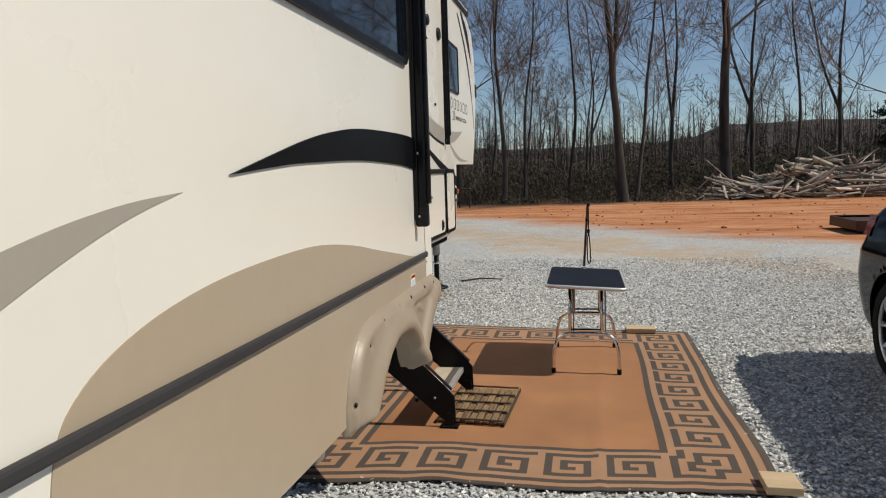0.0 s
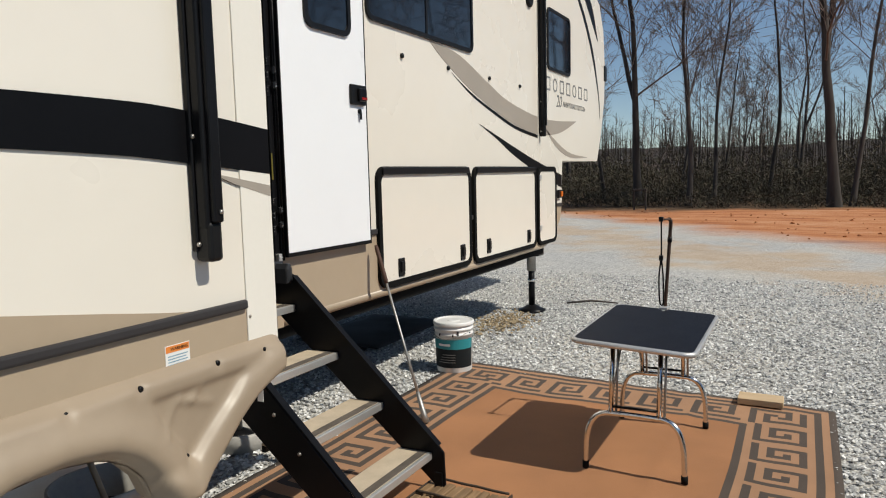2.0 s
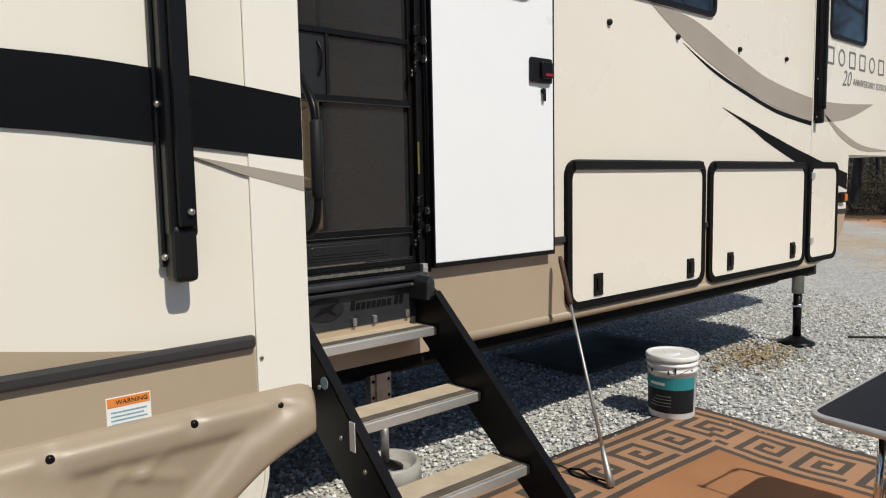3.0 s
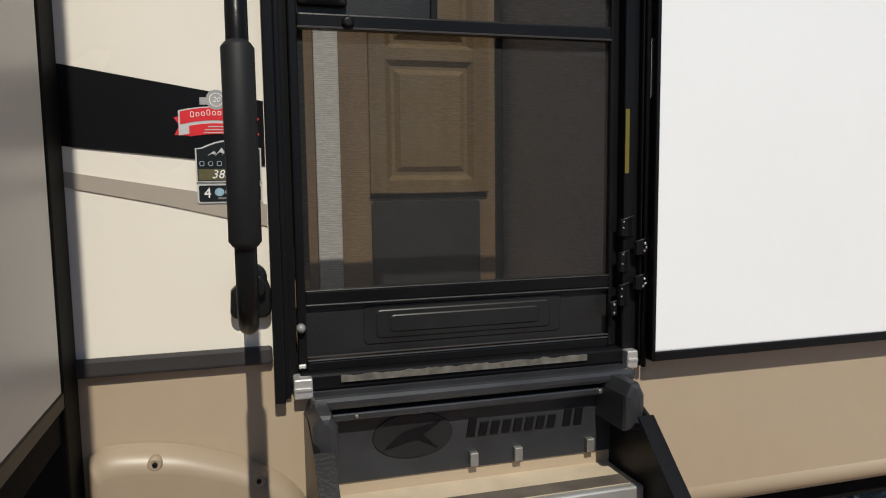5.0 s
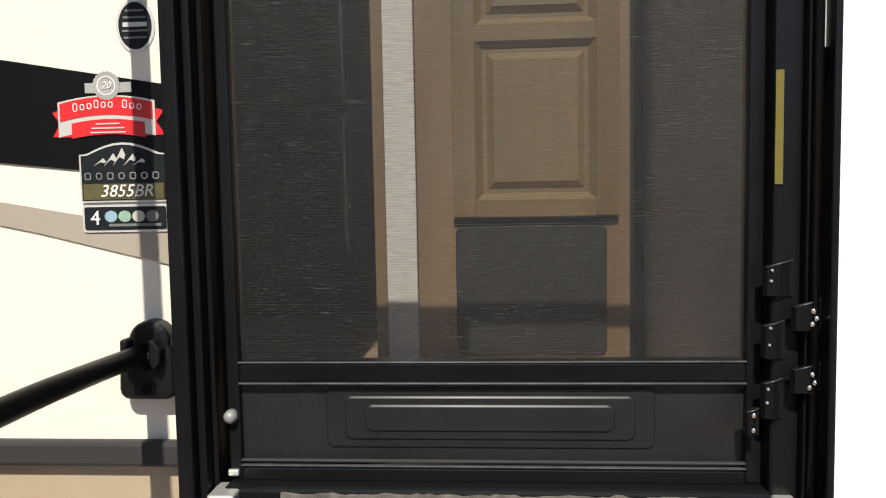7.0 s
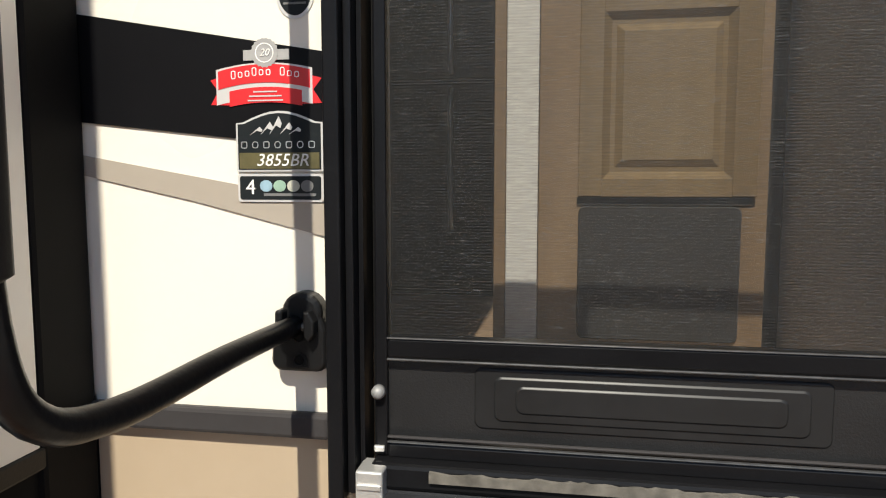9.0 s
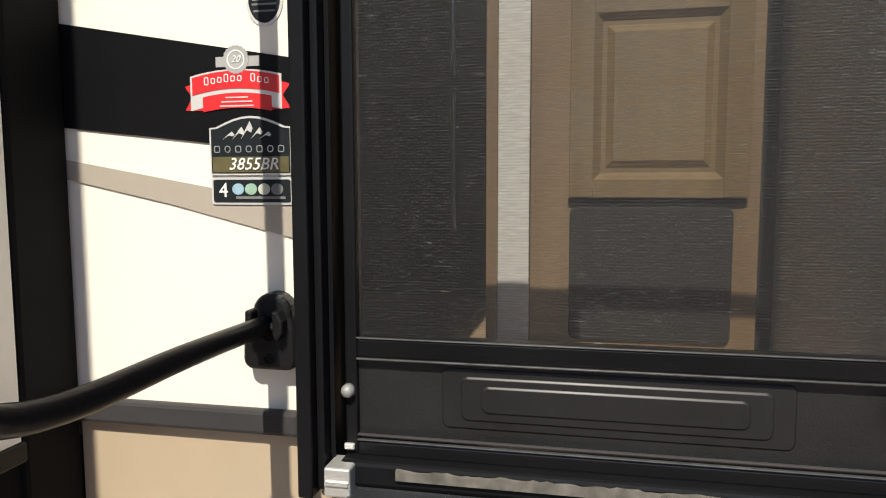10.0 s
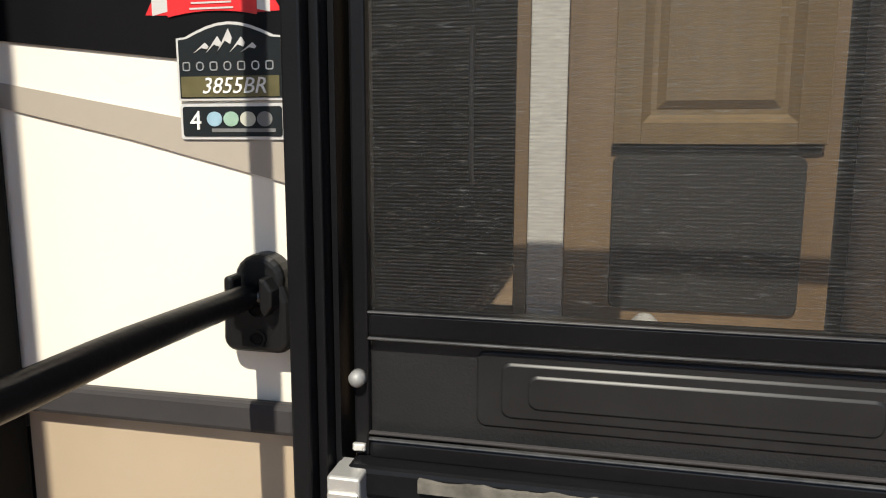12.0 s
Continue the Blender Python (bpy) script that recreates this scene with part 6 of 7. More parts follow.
def build_car():
    car = thing("parked_car", (CAR_X, 3.65, 0), "dark blue sport-utility car parked on the gravel", "car")
    zs = [0.22 + 1.355 * k / 40 for k in range(41)]
    bm = bmesh.new()
    rings = []
    for z in zs:
        yr, yf = lerp_tab(CAR_REAR, z), lerp_tab(CAR_FRONT, z)
        r = 0.22 if z < 1.1 else 0.16
        ring = []
        n = 84
        for k in range(n):
            y = yf + r + (yr - yf - 2 * r) * k / (n - 1)
            ring.append((car_side(y, z), y))
        ax, ay = ring[-1]
        for k in range(1, 7):
            a = radians(90 * k / 6)
            ring.append((ax + r * (1 - math.cos(a)) * 1.5, yr - r + r * math.sin(a)))
        half = ring[:]
        hx = ring[0]
        pre = [(hx[0] + r * (1 - math.cos(radians(90 * k / 6))) * 1.5, yf + r - r * math.sin(radians(90 * k / 6))) for k in range(6, 0, -1)]
        half = pre + half
        full = half + [(2 * CAR_X - x, y) for x, y in half[::-1]]
        rings.append([bm.verts.new((x, y, z)) for x, y in full])
    for p, q in zip(rings, rings[1:]):
        m = len(p)
        for k in range(m):
            bm.faces.new((p[k], p[(k + 1) % m], q[(k + 1) % m], q[k]))
    top = bm.faces.new(rings[-1])
    bot = bm.faces.new(rings[0][::-1])
    kill = []
    for f in bm.faces:
        if f in (top, bot):
            continue
        c = f.calc_center_median()
        for wy in WHEELS_Y:
            if math.hypot(c.y - wy, c.z - 0.37) < 0.405 and abs(c.x - CAR_X) > 0.6:
                kill.append(f)
                break
    bmesh.ops.delete(bm, geom=kill, context="FACES")
    for v in bm.verts:
        for wy in WHEELS_Y:
            d = math.hypot(v.co.y - wy, v.co.z - 0.37)
            if 0.36 < d < 0.445 and abs(v.co.x - CAR_X) > 0.6 and v.co.z > 0.23:
                s = 0.405 / d
                v.co.y, v.co.z = wy + (v.co.y - wy) * s, 0.37 + (v.co.z - 0.37) * s
    bmesh.ops.recalc_face_normals(bm, faces=bm.faces[:])
    for f in bm.faces:
        f.smooth = True
    body = part("body", bm, CAR_PAINT, car, "glossy dark blue bodywork")
    # roof crown
    crown = bmesh.new()
    rows = []
    for j in range(13):
        y = 3.55 + 1.8 * j / 12
        rows.append([crown.verts.new((CAR_X - 0.55 + 1.1 * i / 10, y, 1.569 + 0.03 * (1 - (2 * i / 10 - 1) ** 2) * (1 - (2 * j / 12 - 1) ** 4))) for i in range(11)])
    for p, q in zip(rows, rows[1:]):
        for i in range(10):
            crown.faces.new((p[i], p[i + 1], q[i + 1], q[i])).smooth = True
    part("roof", crown, CAR_PAINT, body)
    for side in (-1, 1):
        def sx(y, z, o):
            x = car_side(y, z) - o
            return x if side < 0 else 2 * CAR_X - x

        low = lambda y: 1.125 - 0.018 * (5.4 - y)
        glasses = ((5.36, 4.98), (4.945, 4.02), (3.98, 2.95))
        up = lambda y: 1.465 - 0.32 * max(0, (y - 4.5) / 0.86) ** 2.0 - 0.38 * max(0, (3.6 - y) / 0.75) ** 1.5
        for y1, y0 in glasses:
            g = bmesh.new()
            rows = []
            for j in range(19):
                y = y0 + (y1 - y0) * j / 18
                a, c = low(y), max(up(y), low(y) + 0.004)
                rows.append([g.verts.new((sx(y, a + (c - a) * i / 6, 0.004), y, a + (c - a) * i / 6)) for i in range(7)])
            for p, q in zip(rows, rows[1:]):
                for i in range(6):
                    g.faces.new((p[i], p[i + 1], q[i + 1], q[i])).smooth = True
            bmesh.ops.recalc_face_normals(g, faces=g.faces[:])
            part("side_window", g, CAR_GLASS, body, "dark tinted side window")
        ys = [5.37 - 2.45 * k / 40 for k in range(41)]
        loop = [(sx(y, low(y) - 0.006, 0.008), y, low(y) - 0.006) for y in ys] + [(sx(y, max(up(y), low(y)) + 0.008, 0.008), y, max(up(y), low(y)) + 0.008) for y in ys[::-1][1:]]
        part("window_trim", tube(loop, 0.011, 6, closed=True), CHROME, body, "bright window surround")
        for y in (4.78, 3.84):
            hdl = [(sx(y + d, 0.94, o), y + d, 0.94 + 0.02 * d) for d, o in ((-0.11, 0.0), (-0.08, 0.035), (0.0, 0.04), (0.07, 0.035), (0.1, 0.0))]
            part("door_handle", tube(smooth_path(hdl, 4), 0.016, 8), CHROME, body, "chrome door handle")
        part("sill_trim", tube([(sx(y, 0.3, 0.02), y, 0.27) for y in [4.6 - 1.8 * k / 8 for k in range(9)]], 0.014, 6), CHROME, body, "bright sill strip")
        for y in (5.06, 4.03):
            line = [(sx(y + 0.05 * math.sin(z * 3), z, 0.001), y + (0.03 if y > 5 else 0), z) for z in [0.5 + 0.07 * k for k in range(9)]]
            part("door_gap", tube(line, 0.004, 4), RUBBER, body)
        lamp = bmesh.new()
        rows = []
        for j in range(9):
            z = 0.98 + 0.15 * j / 8
            rows.append([lamp.verts.new((sx(5.86 + 0.05 * i / 4 - 0.1 * j / 8 * 0, z, 0.012) + (0.05 * i / 4 if side < 0 else -0.05 * i / 4) * 0.6, 5.75 + 0.05 * i, z)) for i in range(5)])
        for p, q in zip(rows, rows[1:]):
            for i in range(4):
                lamp.faces.new((p[i], p[i + 1], q[i + 1], q[i])).smooth = True
        bmesh.ops.recalc_face_normals(lamp, faces=lamp.faces[:])
        part("tail_lamp", lamp, RED_LENS, body, "dark red tail lamp")
        for wy in WHEELS_Y:
            lip = [(sx(wy, 0.37 + 0.4 * math.sin(a), 0.006) if 0 else sx(wy + 0.405 * math.cos(a), max(0.24, 0.37 + 0.405 * math.sin(a)), 0.004), wy + 0.41 * math.cos(a), 0.37 + 0.41 * math.sin(a)) for a in [radians(-18 + 216 * k / 30) for k in range(31)]]
            part("arch_lip", tube(lip, 0.009, 8), CAR_PAINT, body)
            xo = CAR_X + side * 0.965
            wl = part("wheel", lathe([(0.265, -0.11), (0.33, -0.115), (0.36, -0.09), (0.367, -0.05), (0.367, 0.05), (0.36, 0.09), (0.33, 0.112), (0.28, 0.105), (0.27, 0.06), (0.265, -0.11)], (xo - side * 0.12, wy, WHEEL_R), "x", 48, False), TYRE, car, "black tyre on a silver alloy rim")
            xs_ = xo - side * 0.035
            part("rim", tube([(xs_, wy + 0.268 * math.cos(a), WHEEL_R + 0.268 * math.sin(a)) for a in [k * math.pi / 24 for k in range(48)]], 0.017, 8, closed=True), RIM, wl)
            part("brake_disc", lathe([(0.0, 0), (0.265, 0), (0.265, side * 0.004), (0.0, side * 0.005)], (xo - side * 0.13, wy, WHEEL_R), "x", 32), BLACK_METAL, wl)
            part("hub_cap", lathe([(0.06, 0), (0.055, side * 0.015), (0.0, side * 0.02)], (xs_, wy, WHEEL_R), "x", 20), RIM, wl)
            for k in range(10):
                a = 2 * math.pi * (k // 2) / 5 + 0.3 + (0.19 if k % 2 else -0.19)
                e = a + (0.12 if k % 2 else -0.12)
                sp = bmesh.new()
                for r, w, o in ((0.05, 0.016, 0.012), (0.15, 0.014, 0.006), (0.262, 0.021, 0.0)):
                    b_ = a + (e - a) * (r - 0.05) / 0.212
                    cy_, cz_ = wy + r * math.cos(b_), WHEEL_R + r * math.sin(b_)
                    ty, tz = -math.sin(b_) * w, math.cos(b_) * w
                    for x, m in ((xs_ - side * 0.02, 1.0), (xs_ + side * o, 0.55), (xs_ + side * o, -0.55), (xs_ - side * 0.02, -1.0)):
                        sp.verts.new((x, cy_ + ty * m, cz_ + tz * m))
                sp.verts.ensure_lookup_table()
                for j in range(2):
                    for q in range(3):
                        sp.faces.new([sp.verts[i] for i in (4 * j + q, 4 * j + q + 1, 4 * j + q + 5, 4 * j + q + 4)])
                bmesh.ops.recalc_face_normals(sp, faces=sp.faces[:])
                part("spoke", sp, RIM, wl)
            lin = bmesh.new()
            rws = []
            for k in range(21):
                a = radians(-10 + 200 * k / 20)
                rws.append([lin.verts.new((CAR_X + side * w, wy + 0.402 * math.cos(a), 0.37 + 0.402 * math.sin(a))) for w in (0.5, 0.94)])
            for p, q in zip(rws, rws[1:]):
                lin.faces.new((p[0], p[1], q[1], q[0]))
            part("arch_liner", lin, RUBBER, body)
    part("floor_pan", block((CAR_X - 0.72, 1.5, 0.2), (CAR_X + 0.72, 5.8, 0.5)), RUBBER, body)
    part("roof_spoiler", block((CAR_X - 0.58, 5.25, 1.535), (CAR_X + 0.58, 5.56, 1.565), 0.012), CAR_PAINT, body)


build_car()


def build_flatbed():
    t = thing("flatbed_trailer", (7.3, 16.9, 0), "low rusty black flatbed trailer beyond the car", "trailer")
    part("deck", block((5.56, 16.06, 0.17), (8.9, 17.7, 0.23), 0.006), RUST, t)
    for y in (16.0, 17.7):
        part("side_rail", block((5.48, y, 0.06), (8.95, y + 0.06, 0.28), 0.008), BLACK_METAL if y > 17 else RUST, t)
    part("end_rail", block((5.48, 16.06, 0.06), (5.56, 17.7, 0.27), 0.008), BLACK_METAL, t)
    for y in (15.82, 17.78):
        for x in (7.6, 8.4):
            part("wheel", lathe([(0.0, -0.02), (0.15, -0.02), (0.24, 0.0), (0.25, 0.05), (0.25, 0.12), (0.23, 0.16), (0.0, 0.16)], (x, y, 0.245), "y", 28), TYRE, t)
    part("axle", tube([(8.0, 16.0, 0.22), (8.0, 17.8, 0.22)], 0.05, 8), BLACK_METAL, t)
    part("support_foot", block((5.6, 16.1, 0.0), (5.7, 16.2, 0.14)), BLACK_METAL, t)


build_flatbed()


# ---- trees ----
def add_tube(V, F, pts, rads, sides):
    base = len(V)
    ref = None
    for i, p in enumerate(pts):
        d = (pts[min(i + 1, len(pts) - 1)] - pts[max(i - 1, 0)]).normalized()
        if ref is None:
            ref = d.orthogonal().normalized()
        ref = (ref - d * ref.dot(d)).normalized()
        s = d.cross(ref)
        for k in range(sides):
            a = 2 * math.pi * k / sides
            V.append(p + (ref * math.cos(a) + s * math.sin(a)) * rads[i])
    for i in range(len(pts) - 1):
        for k in range(sides):
            a, c = base + i * sides + k, base + i * sides + (k + 1) % sides
            F.append((a, c, c + sides, a + sides))


def branch_path(rng, start, d, length, n, wander, lift):
    pts, p, v = [start.copy()], start.copy(), d.normalized()
    for _ in range(n):
        v = (v + Vector((rng.uniform(-1, 1), rng.uniform(-1, 1), rng.uniform(-1, 1))) * wander + Vector((0, 0, lift))).normalized()
        p = p + v * (length / n)
        pts.append(p.copy())
    return pts


def build_tree(seed, height, girth, low, limbs, subs, twigs, fork=False):
    """Bare hardwood: crooked leader, rising limbs, branches, twigs and twiglets."""
    rng = random.Random(seed)
    TV, TF, CV, CF = [], [], [], []

    def side(d, spread, up=0.12):
        v = Vector((rng.uniform(-1, 1), rng.uniform(-1, 1), rng.uniform(-0.7, 0.8) + up))
        return (d + v * spread).normalized()

    trunk = branch_path(rng, Vector((0, 0, -0.15)), Vector((rng.uniform(-0.05, 0.05), rng.uniform(-0.05, 0.05), 1)), height, 14, 0.10, 0.11)
    stems = [(trunk, girth, low)]
    if fork:
        k = rng.randint(3, 5)
        stems.append((branch_path(rng, trunk[k], Vector((rng.choice((-1, 1)) * 0.32, rng.uniform(-0.3, 0.3), 1)), height * 0.66, 10, 0.11, 0.14), girth * 0.6, 0.1))
    for pts, g, lo in stems:
        n = len(pts)
        rads = [g * (1 - 0.95 * (i / (n - 1)) ** 0.85) * (1.35 if i == 0 and pts is trunk else 1) for i in range(n)]
        add_tube(TV, TF, pts, rads, 8)
        for b in range(limbs):
            f = lo + (0.98 - lo) * (b + rng.random()) / limbs
            pos = f * (n - 1)
            i = min(int(pos), n - 2)
            start = pts[i].lerp(pts[i + 1], pos - i)
            a = b * 2.4 + rng.uniform(-0.6, 0.6)
            up = rng.uniform(0.2, 0.95) + 0.55 * f
            ln = height * rng.uniform(0.24, 0.47) * (1.15 - 0.72 * f)
            lp = branch_path(rng, start, Vector((math.cos(a), math.sin(a), up)), ln, 7, 0.27, 0.10)
            r0 = max(0.016, g * (1 - 0.9 * f) * rng.uniform(0.2, 0.36))
            add_tube(CV, CF, lp, [r0 * (1 - 0.88 * q / 7) for q in range(8)], 5)
            for c in range(subs):
                j = 1 + (c * 5 + rng.randint(0, 2)) % 6
                sl = ln * rng.uniform(0.3, 0.62) * (1.15 - 0.09 * j)
                sp = branch_path(rng, lp[j], side((lp[j + 1] - lp[j]).normalized(), 1.0), sl, 4, 0.28, 0.05)
                r1 = max(0.0085, r0 * (1 - 0.1 * j) * 0.45)
                add_tube(CV, CF, sp, [r1 * (1 - 0.75 * q / 4) for q in range(5)], 3)
                for _ in range(twigs):
                    j2 = rng.randint(1, 3)
                    tl = sl * rng.uniform(0.3, 0.6)
                    tw = branch_path(rng, sp[j2], side((sp[j2 + 1] - sp[j2]).normalized(), 0.95), tl, 2, 0.3, 0.03)
                    add_tube(CV, CF, tw, [0.011, 0.009, 0.006], 3)
                    for _ in range(2):
                        q = tw[1].lerp(tw[2], rng.random())
                        add_tube(CV, CF, [q, q + side((tw[2] - tw[1]).normalized(), 0.8) * tl * rng.uniform(0.35, 0.7)], [0.008, 0.005], 3)
    out = []
    for name, V, F, m in (("trunk", TV, TF, BARK), ("crown", CV, CF, TWIG)):
        me = bpy.data.meshes.new(name)
        me.from_pydata(V, [], F)
        me.materials.append(m)
        for p in me.polygons:
            p.use_smooth = True
        out.append(me)
    return out


TREES = [build_tree(17, 18, 0.24, 0.3, 15, 7, 5), build_tree(12, 16, 0.19, 0.26, 9, 7, 5, True), build_tree(13, 13, 0.12, 0.22, 8, 7, 5, True), build_tree(14, 14, 0.10, 0.24, 13, 7, 5), build_tree(15, 12, 0.13, 0.2, 14, 7, 5)]
SLIM = [build_tree(21, 10, 0.05, 0.25, 10, 4, 3), build_tree(22, 8, 0.038, 0.2, 10, 4, 3), build_tree(23, 5.5, 0.03, 0.12, 11, 4, 3)]


def plant(kind, x, y, scale=1.0, turn=0.0, label="tall bare winter tree with grey bark", group="trees at the edge of the lot"):
    t = new("tree")
    t.location, t.rotation_euler, t.scale = (x, y, 0), (0, 0, turn), (scale, scale, scale)
    tagged(t, label, "tree", group)
    for me in kind:
        o = new(me.name.split(".")[0], me)
        o.parent = t


rt = random.Random(5)
for k, x, y, s in ((0, 6.4, 35.2, 1.2), (1, 1.5, 32.0, 1.15), (3, 2.1, 32.6, 1.1), (3, -3.0, 34.2, 1.0), (2, -3.9, 33.0, 1.1), (1, -6.0, 33.0, 1.0), (4, 13.2, 34.5, 1.3), (3, 10.2, 38.5, 1.05), (2, 8.4, 39.5, 1.2),
                   (0, 19.5, 38.0, 0.95), (2, 12.6, 39.5, 1.15), (2, 4.3, 38.5, 1.1), (1, -9.8, 33.0, 1.05), (3, -8.2, 36.0, 1.0), (2, -13.0, 35.0, 1.1), (3, -1.0, 37.5, 1.1), (1, 24.5, 37.5, 1.0)):
    plant(TREES[k], x, y, s, rt.uniform(0, 6.3))
for i in range(25):
    plant(TREES[rt.randint(1, 4)], rt.uniform(-30, 44), rt.uniform(44, 74), rt.uniform(0.8, 1.1), rt.uniform(0, 6.3), group="trees farther back")
for i in range(26):
    plant(SLIM[rt.randint(0, 2)], rt.uniform(-26, 36), 33.5 + abs(rt.gauss(0, 10)), rt.uniform(0.8, 1.2), rt.uniform(0, 6.3), "slender bare sapling among the trees", "saplings")
for i in range(8):
    a = radians(rt.uniform(-75, 25))
    r = rt.uniform(42, 60)
    plant(TREES[rt.randint(1, 3)], 2 + r * math.cos(a), 4 + r * math.sin(a), rt.uniform(0.8, 1.0), rt.uniform(0, 6.3), group="trees across the lot")


def build_evergreen(seed):
    """A ragged cedar: straight stem, drooping sprays of needles."""
    rng = np.random.default_rng(seed)
    TV, TF = [], []
    add_tube(TV, TF, [Vector((0, 0, -0.1)), Vector((0.05, 0, 3)), Vector((0, 0.05, 6)), Vector((0, 0, 8.6))], [0.16, 0.12, 0.07, 0.01], 7)
    V, F = [], []
    boughs = []
    for i in range(26):
        f = (i + rng.uniform(0, 1)) / 26
        a, r = rng.uniform(0, 2 * np.pi), rng.uniform(0.2, 1.0) * (2.5 - 1.9 * f)
        boughs.append((r * np.cos(a), r * np.sin(a), 1.2 + 7.2 * f, rng.uniform(0.45, 0.95) * (1.15 - 0.5 * f)))
    for cx, cy, cz, _ in boughs:
        add_tube(TV, TF, [Vector((0, 0, max(0.5, cz - 0.5))), Vector((cx * 0.6, cy * 0.6, cz - 0.25)), Vector((cx, cy, cz))], [0.045, 0.03, 0.012], 5)
    for _ in range(5200):
        cx, cy, cz, cr = boughs[rng.integers(len(boughs))]
        o = np.array((cx, cy, cz)) + rng.normal(0, 0.5, 3) * (cr, cr, cr * 0.62)
        a = np.arctan2(o[1], o[0])
        d = np.array((np.cos(a), np.sin(a), rng.uniform(-0.7, 0.5))) + rng.normal(0, 0.5, 3)
        d /= np.linalg.norm(d)
        e = np.cross(d, rng.normal(0, 1, 3))
        e /= np.linalg.norm(e)
        ln, wd = rng.uniform(0.1, 0.3), rng.uniform(0.02, 0.06)
        b = len(V)
        V += [tuple(o - d * ln), tuple(o + e * wd), tuple(o + d * ln), tuple(o - e * wd)]
        F.append((b, b + 1, b + 2, b + 3))
    out = []
    for name, vv, ff, m in (("trunk", TV, TF, BARK), ("crown", V, F, EVERGREEN)):
        me = bpy.data.meshes.new(name)
        me.from_pydata(vv, [], ff)
        me.materials.append(m)
        out.append(me)
    return out


CEDAR = build_evergreen(31)
for x, y, s in ((22.5, 58, 0.9), (24.5, 54, 0.95), (27.5, 50, 1.05), (31, 53, 1.15), (34, 50, 1.0), (37.5, 54, 1.2), (29, 58, 1.15), (41, 52, 1.1), (33, 59, 1.25), (25.5, 57, 1.1)):
    plant(CEDAR, x, y, s, rt.uniform(0, 6.3), "dark green ragged cedar among bare trees", "cedars")


def build_brush():
    """Tangled undergrowth along the foot of the trees."""
    rng = np.random.default_rng(3)
    V, F = [], []
    clumps = []
    for i in range(1450):
        y = 31.0 + abs(rng.normal(0, 22))
        x = rng.uniform(-34, 48) * (1 + 0.01 * (y - 31))
        if 5 < x < 14 and y < 36:
            continue
        clumps.append((x, y, rng.uniform(0.5, 1.3) * (1 + 0.05 * (y - 31)), rng.uniform(0.7, 2.4) * (0.35 if y < 34 else min(2.2, 0.7 + 0.04 * (y - 34)))))
    for x, y, w, h in clumps:
        n = 180
        c = rng.normal(0, 0.45, (n, 3)) * (w, w, 1)
        c[:, 2] = rng.beta(1.2, 1.8, n) * h
        d = rng.normal(0, 1, (n, 3)) + (0, 0, 0.9)
        d /= np.linalg.norm(d, axis=1)[:, None]
        e = np.cross(d, rng.normal(0, 1, (n, 3)))
        e /= np.linalg.norm(e, axis=1)[:, None]
        grow = 1 + 0.03 * (y - 31)
        ln, wd = rng.uniform(0.05, 0.2, n) * grow, rng.uniform(0.007, 0.02, n) * grow
        for q in range(n):
            o = np.array((x, y, 0.0)) + c[q]
            b = len(V)
            V.extend([o - d[q] * ln[q], o + e[q] * wd[q], o + d[q] * ln[q], o - e[q] * wd[q]])
            F.append((b, b + 1, b + 2, b + 3))
    me = bpy.data.meshes.new("undergrowth")
    me.from_pydata([tuple(v) for v in V], [], F)
    me.materials.append(BRUSH)
    tagged(new("undergrowth", me), "brown and dull green undergrowth below the trees", "undergrowth", kind="stuff")


build_brush()


def build_far_woods():
    """Small bare trees crowding the slopes beyond the near wood."""
    rng = np.random.default_rng(19)
    V, F = [], []
    for _ in range(1500):
        y = rng.uniform(62, 175)
        x = 2 + (y + 20) * rng.uniform(-0.62, 0.66)
        h = rng.uniform(4.0, 8.0)
        z0 = 0.03 * (y - 62)
        w = 0.03 + 0.0004 * y
        lean = rng.normal(0, 0.4, 2)
        b = len(V)
        V += [(x - w, y, z0 - 1), (x + w, y, z0 - 1), (x + lean[0] + 0.02, y + lean[1], z0 + h), (x + lean[0] - 0.02, y + lean[1], z0 + h)]
        F.append((b, b + 1, b + 2, b + 3))
        for _ in range(34):
            f = rng.uniform(0.25, 0.97)
            p = np.array((x + lean[0] * f, y + lean[1] * f, z0 + h * f))
            a, ln = rng.uniform(0, 2 * np.pi), h * rng.uniform(0.08, 0.24)
            q = p + np.array((np.cos(a) * 0.8, np.sin(a) * 0.8, rng.uniform(0.0, 1.0))) * ln
            t = w * rng.uniform(0.18, 0.45)
            b = len(V)
            V += [tuple(p - (t, 0, 0)), tuple(p + (t, 0, 0)), tuple(q)]
            F.append((b, b + 1, b + 2))
    me = bpy.data.meshes.new("far_woods")
    me.from_pydata(V, [], F)
    me.materials.append(FAR_TWIG)
    tagged(new("far_woods", me), "bare brown winter woods on the far slopes", "woods", kind="stuff")


build_far_woods()


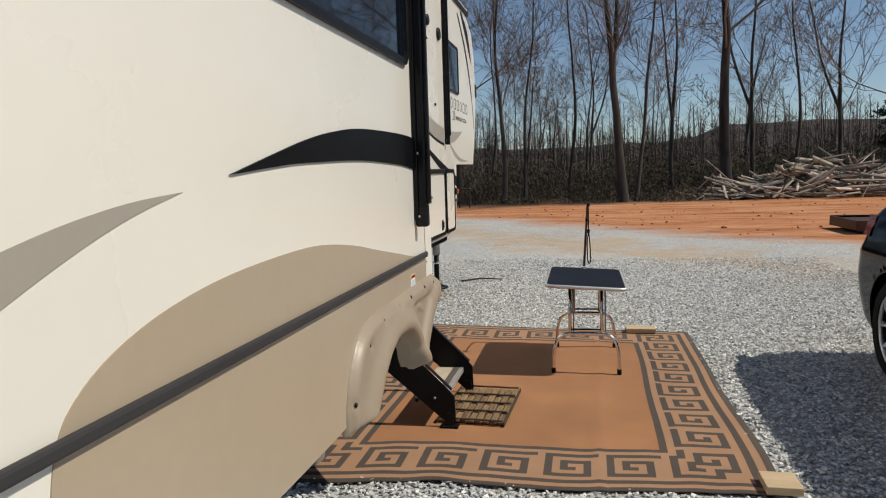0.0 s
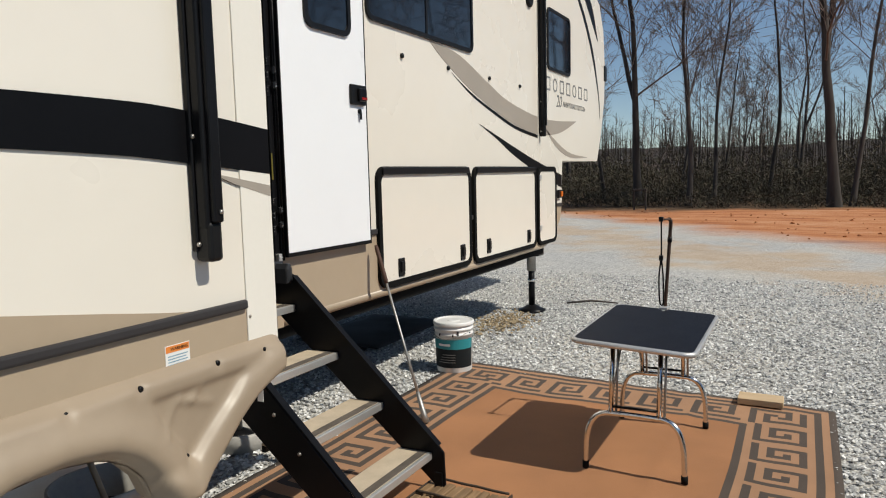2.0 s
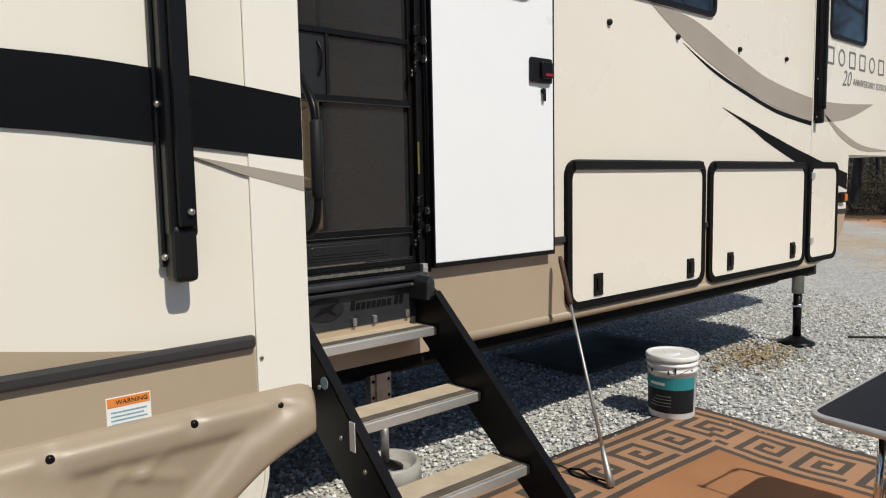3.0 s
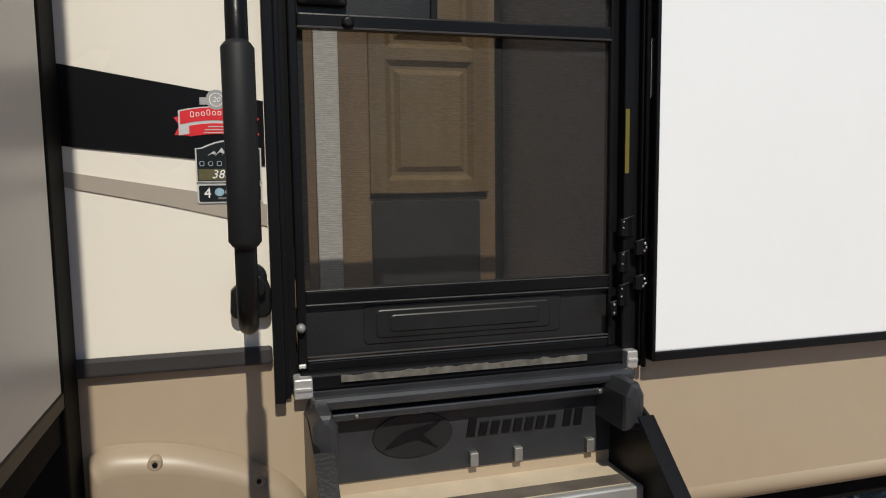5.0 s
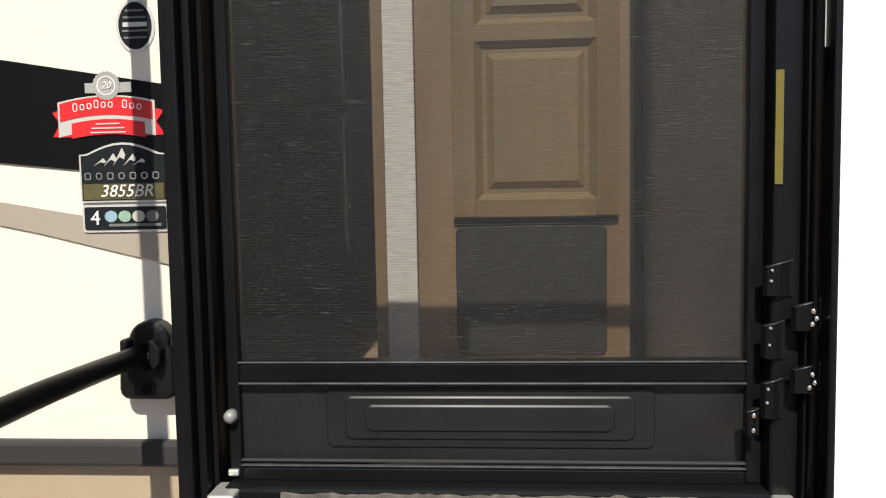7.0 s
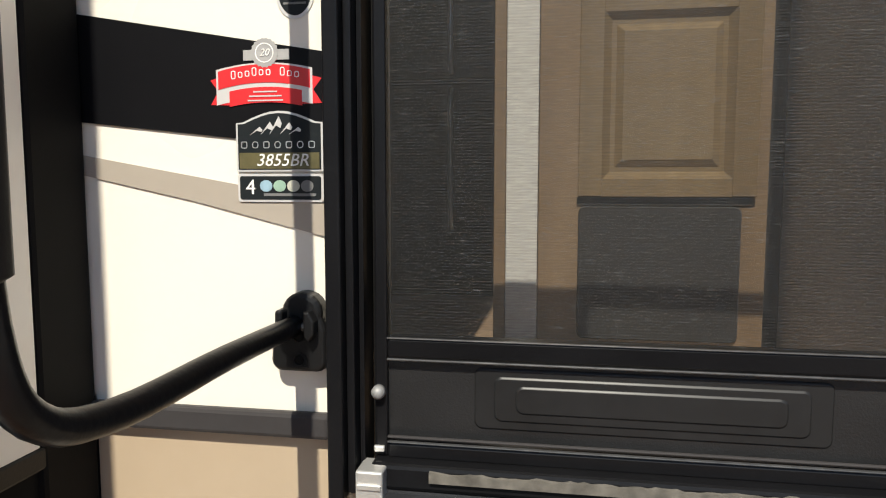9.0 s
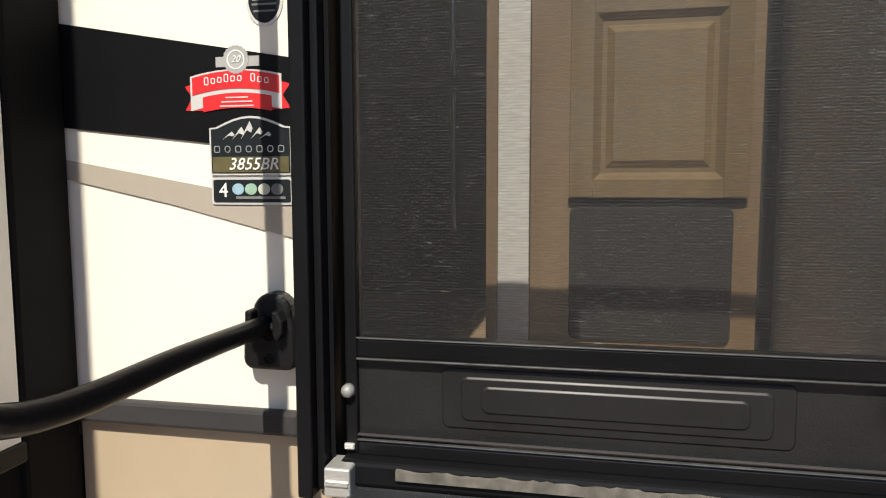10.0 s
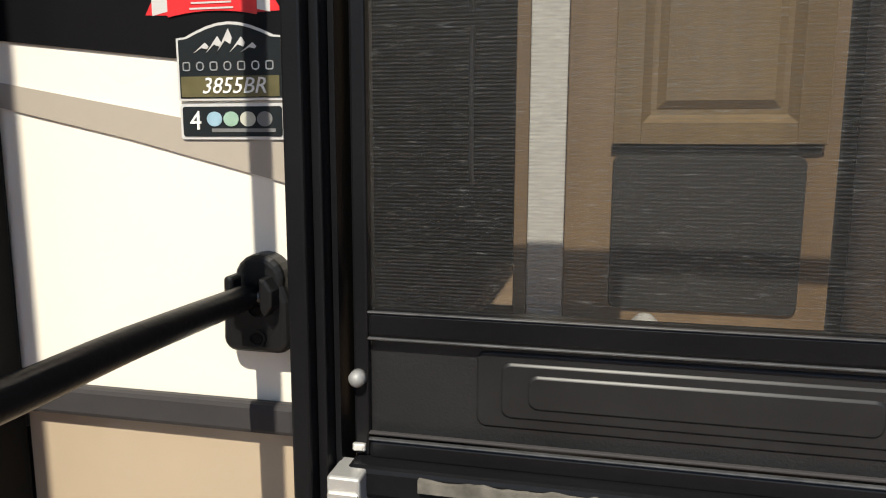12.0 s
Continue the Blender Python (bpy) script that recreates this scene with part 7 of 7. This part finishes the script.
# ---- heap of cut logs ----
def build_logs():
    rng = random.Random(8)
    meshes = []
    for i in range(6):
        bm = tube([(0, 0, -0.5), (0.01 * (i - 2), 0.012, -0.15), (-0.012, 0.0, 0.2), (0.0, 0.01 * (i - 3), 0.5)], [1.0, 0.95, 0.86, 0.74 - 0.04 * i], 8)
        meshes.append(to_mesh("log", bm, LOG_BARK))
    heap = thing("log_pile", (9.6, 33.2, 0), "heap of weathered cut logs and branches on the clay", "log pile")
    inv = Matrix.Translation(heap.location).inverted()
    for i in range(285):
        u = rng.uniform(-1, 1) if i < 225 else rng.uniform(-1.35, 0.9)
        v = rng.gauss(0, 0.42)
        crest = 1.65 * max(0.1, 1 - abs((u - 0.12)) ** 1.7) * max(0.1, 1 - min(1, abs(v)) ** 1.5)
        z = crest * rng.uniform(0.05, 0.95) ** 0.7 + 0.1
        ln = rng.choice((rng.uniform(0.7, 1.6), rng.uniform(1.4, 3.0)))
        r = rng.uniform(0.03, 0.095) * (1.2 if ln < 1.6 else 0.8)
        if i >= 225:
            z, r, v = 0.06 + z * 0.25, rng.uniform(0.012, 0.03), v - 0.35
        yaw = rng.gauss(0, 0.75)
        tilt = rng.gauss(0, 0.3) + (0.5 if rng.random() < 0.1 and abs(u) < 0.5 else 0)
        d = Vector((math.cos(yaw) * math.cos(tilt), math.sin(yaw) * math.cos(tilt), math.sin(tilt)))
        z = max(z, r + abs(d.z) * ln / 2)
        o = new("log", meshes[i % 6])
        o.parent = heap
        o.matrix_parent_inverse = inv
        q = d.to_track_quat("Z", "Y")
        o.matrix_basis = Matrix.LocRotScale(Vector((9.7 + u * 3.9, 33.2 + v * 1.7, z)), q, Vector((r, r, ln)))


build_logs()


# ---- loose stone ----
def scatter(name, centres, sizes, material, label, category, seed, flat=0.65):
    rng = np.random.default_rng(seed)
    n = len(centres)
    base = np.array(((1, 0, 0), (-1, 0, 0), (0, 1, 0), (0, -1, 0), (0, 0, 1), (0, 0, -1)), float)
    v = base[None] * rng.uniform(0.6, 1.25, (n, 6, 1)) + rng.normal(0, 0.18, (n, 6, 3))
    q = rng.normal(0, 1, (n, 4))
    q /= np.linalg.norm(q, axis=1)[:, None]
    w, x, y, z = q.T
    R = np.stack((1 - 2 * (y * y + z * z), 2 * (x * y - z * w), 2 * (x * z + y * w), 2 * (x * y + z * w), 1 - 2 * (x * x + z * z), 2 * (y * z - x * w), 2 * (x * z - y * w), 2 * (y * z + x * w), 1 - 2 * (x * x + y * y)), 1).reshape(n, 3, 3)
    v = np.einsum("nij,nkj->nki", R, v) * (1, 1, flat) * sizes[:, None, None] + centres[:, None]
    tri = np.array(((0, 2, 4), (2, 1, 4), (1, 3, 4), (3, 0, 4), (2, 0, 5), (1, 2, 5), (3, 1, 5), (0, 3, 5)))
    f = (np.arange(n)[:, None, None] * 6 + tri[None]).reshape(-1, 3)
    me = bpy.data.meshes.new(name)
    me.from_pydata(v.reshape(-1, 3).tolist(), [], f.tolist())
    me.materials.append(material)
    return tagged(new(name, me), label, category, kind="stuff")


def gravel_field():
    rng = np.random.default_rng(4)
    n = 95000
    x = rng.uniform(-4.0, 3.6, n)
    y = 1.8 + 10.5 * rng.beta(1.1, 1.5, n)
    keep = ~((x > -1.72 + 0.0 * y) & (x < 0.86) & (y > 3.34) & (y < 6.72))
    x, y = x[keep], y[keep]
    s = rng.uniform(0.007, 0.018, len(x))
    c = np.stack((x, y, -0.006 + 0.35 * s), 1)
    scatter("gravel", c, s, GRAVEL, "loose grey crushed stone", "gravel", 6)
    m = 420
    c = np.stack((-2.05 + rng.normal(0, 0.16, m), 8.45 + rng.normal(0, 0.25, m), rng.uniform(0.0, 0.03, m)), 1)
    scatter("pebbles", c, rng.uniform(0.012, 0.022, m), PEBBLE, "small patch of tan pebbles", "pebbles", 7)
    m = 420
    yy = rng.uniform(15, 30, m)
    xx = rng.uniform(-8, 16, m)
    k = xx * 1.05 + yy > 19
    c = np.stack((xx[k], yy[k], np.full(k.sum(), 0.0)), 1)
    scatter("clay_clods", c, rng.uniform(0.02, 0.07, k.sum()) * rng.uniform(0.3, 1, k.sum()), DIRT_CLOD, "scattered orange clay clods", "clods", 9)


gravel_field()
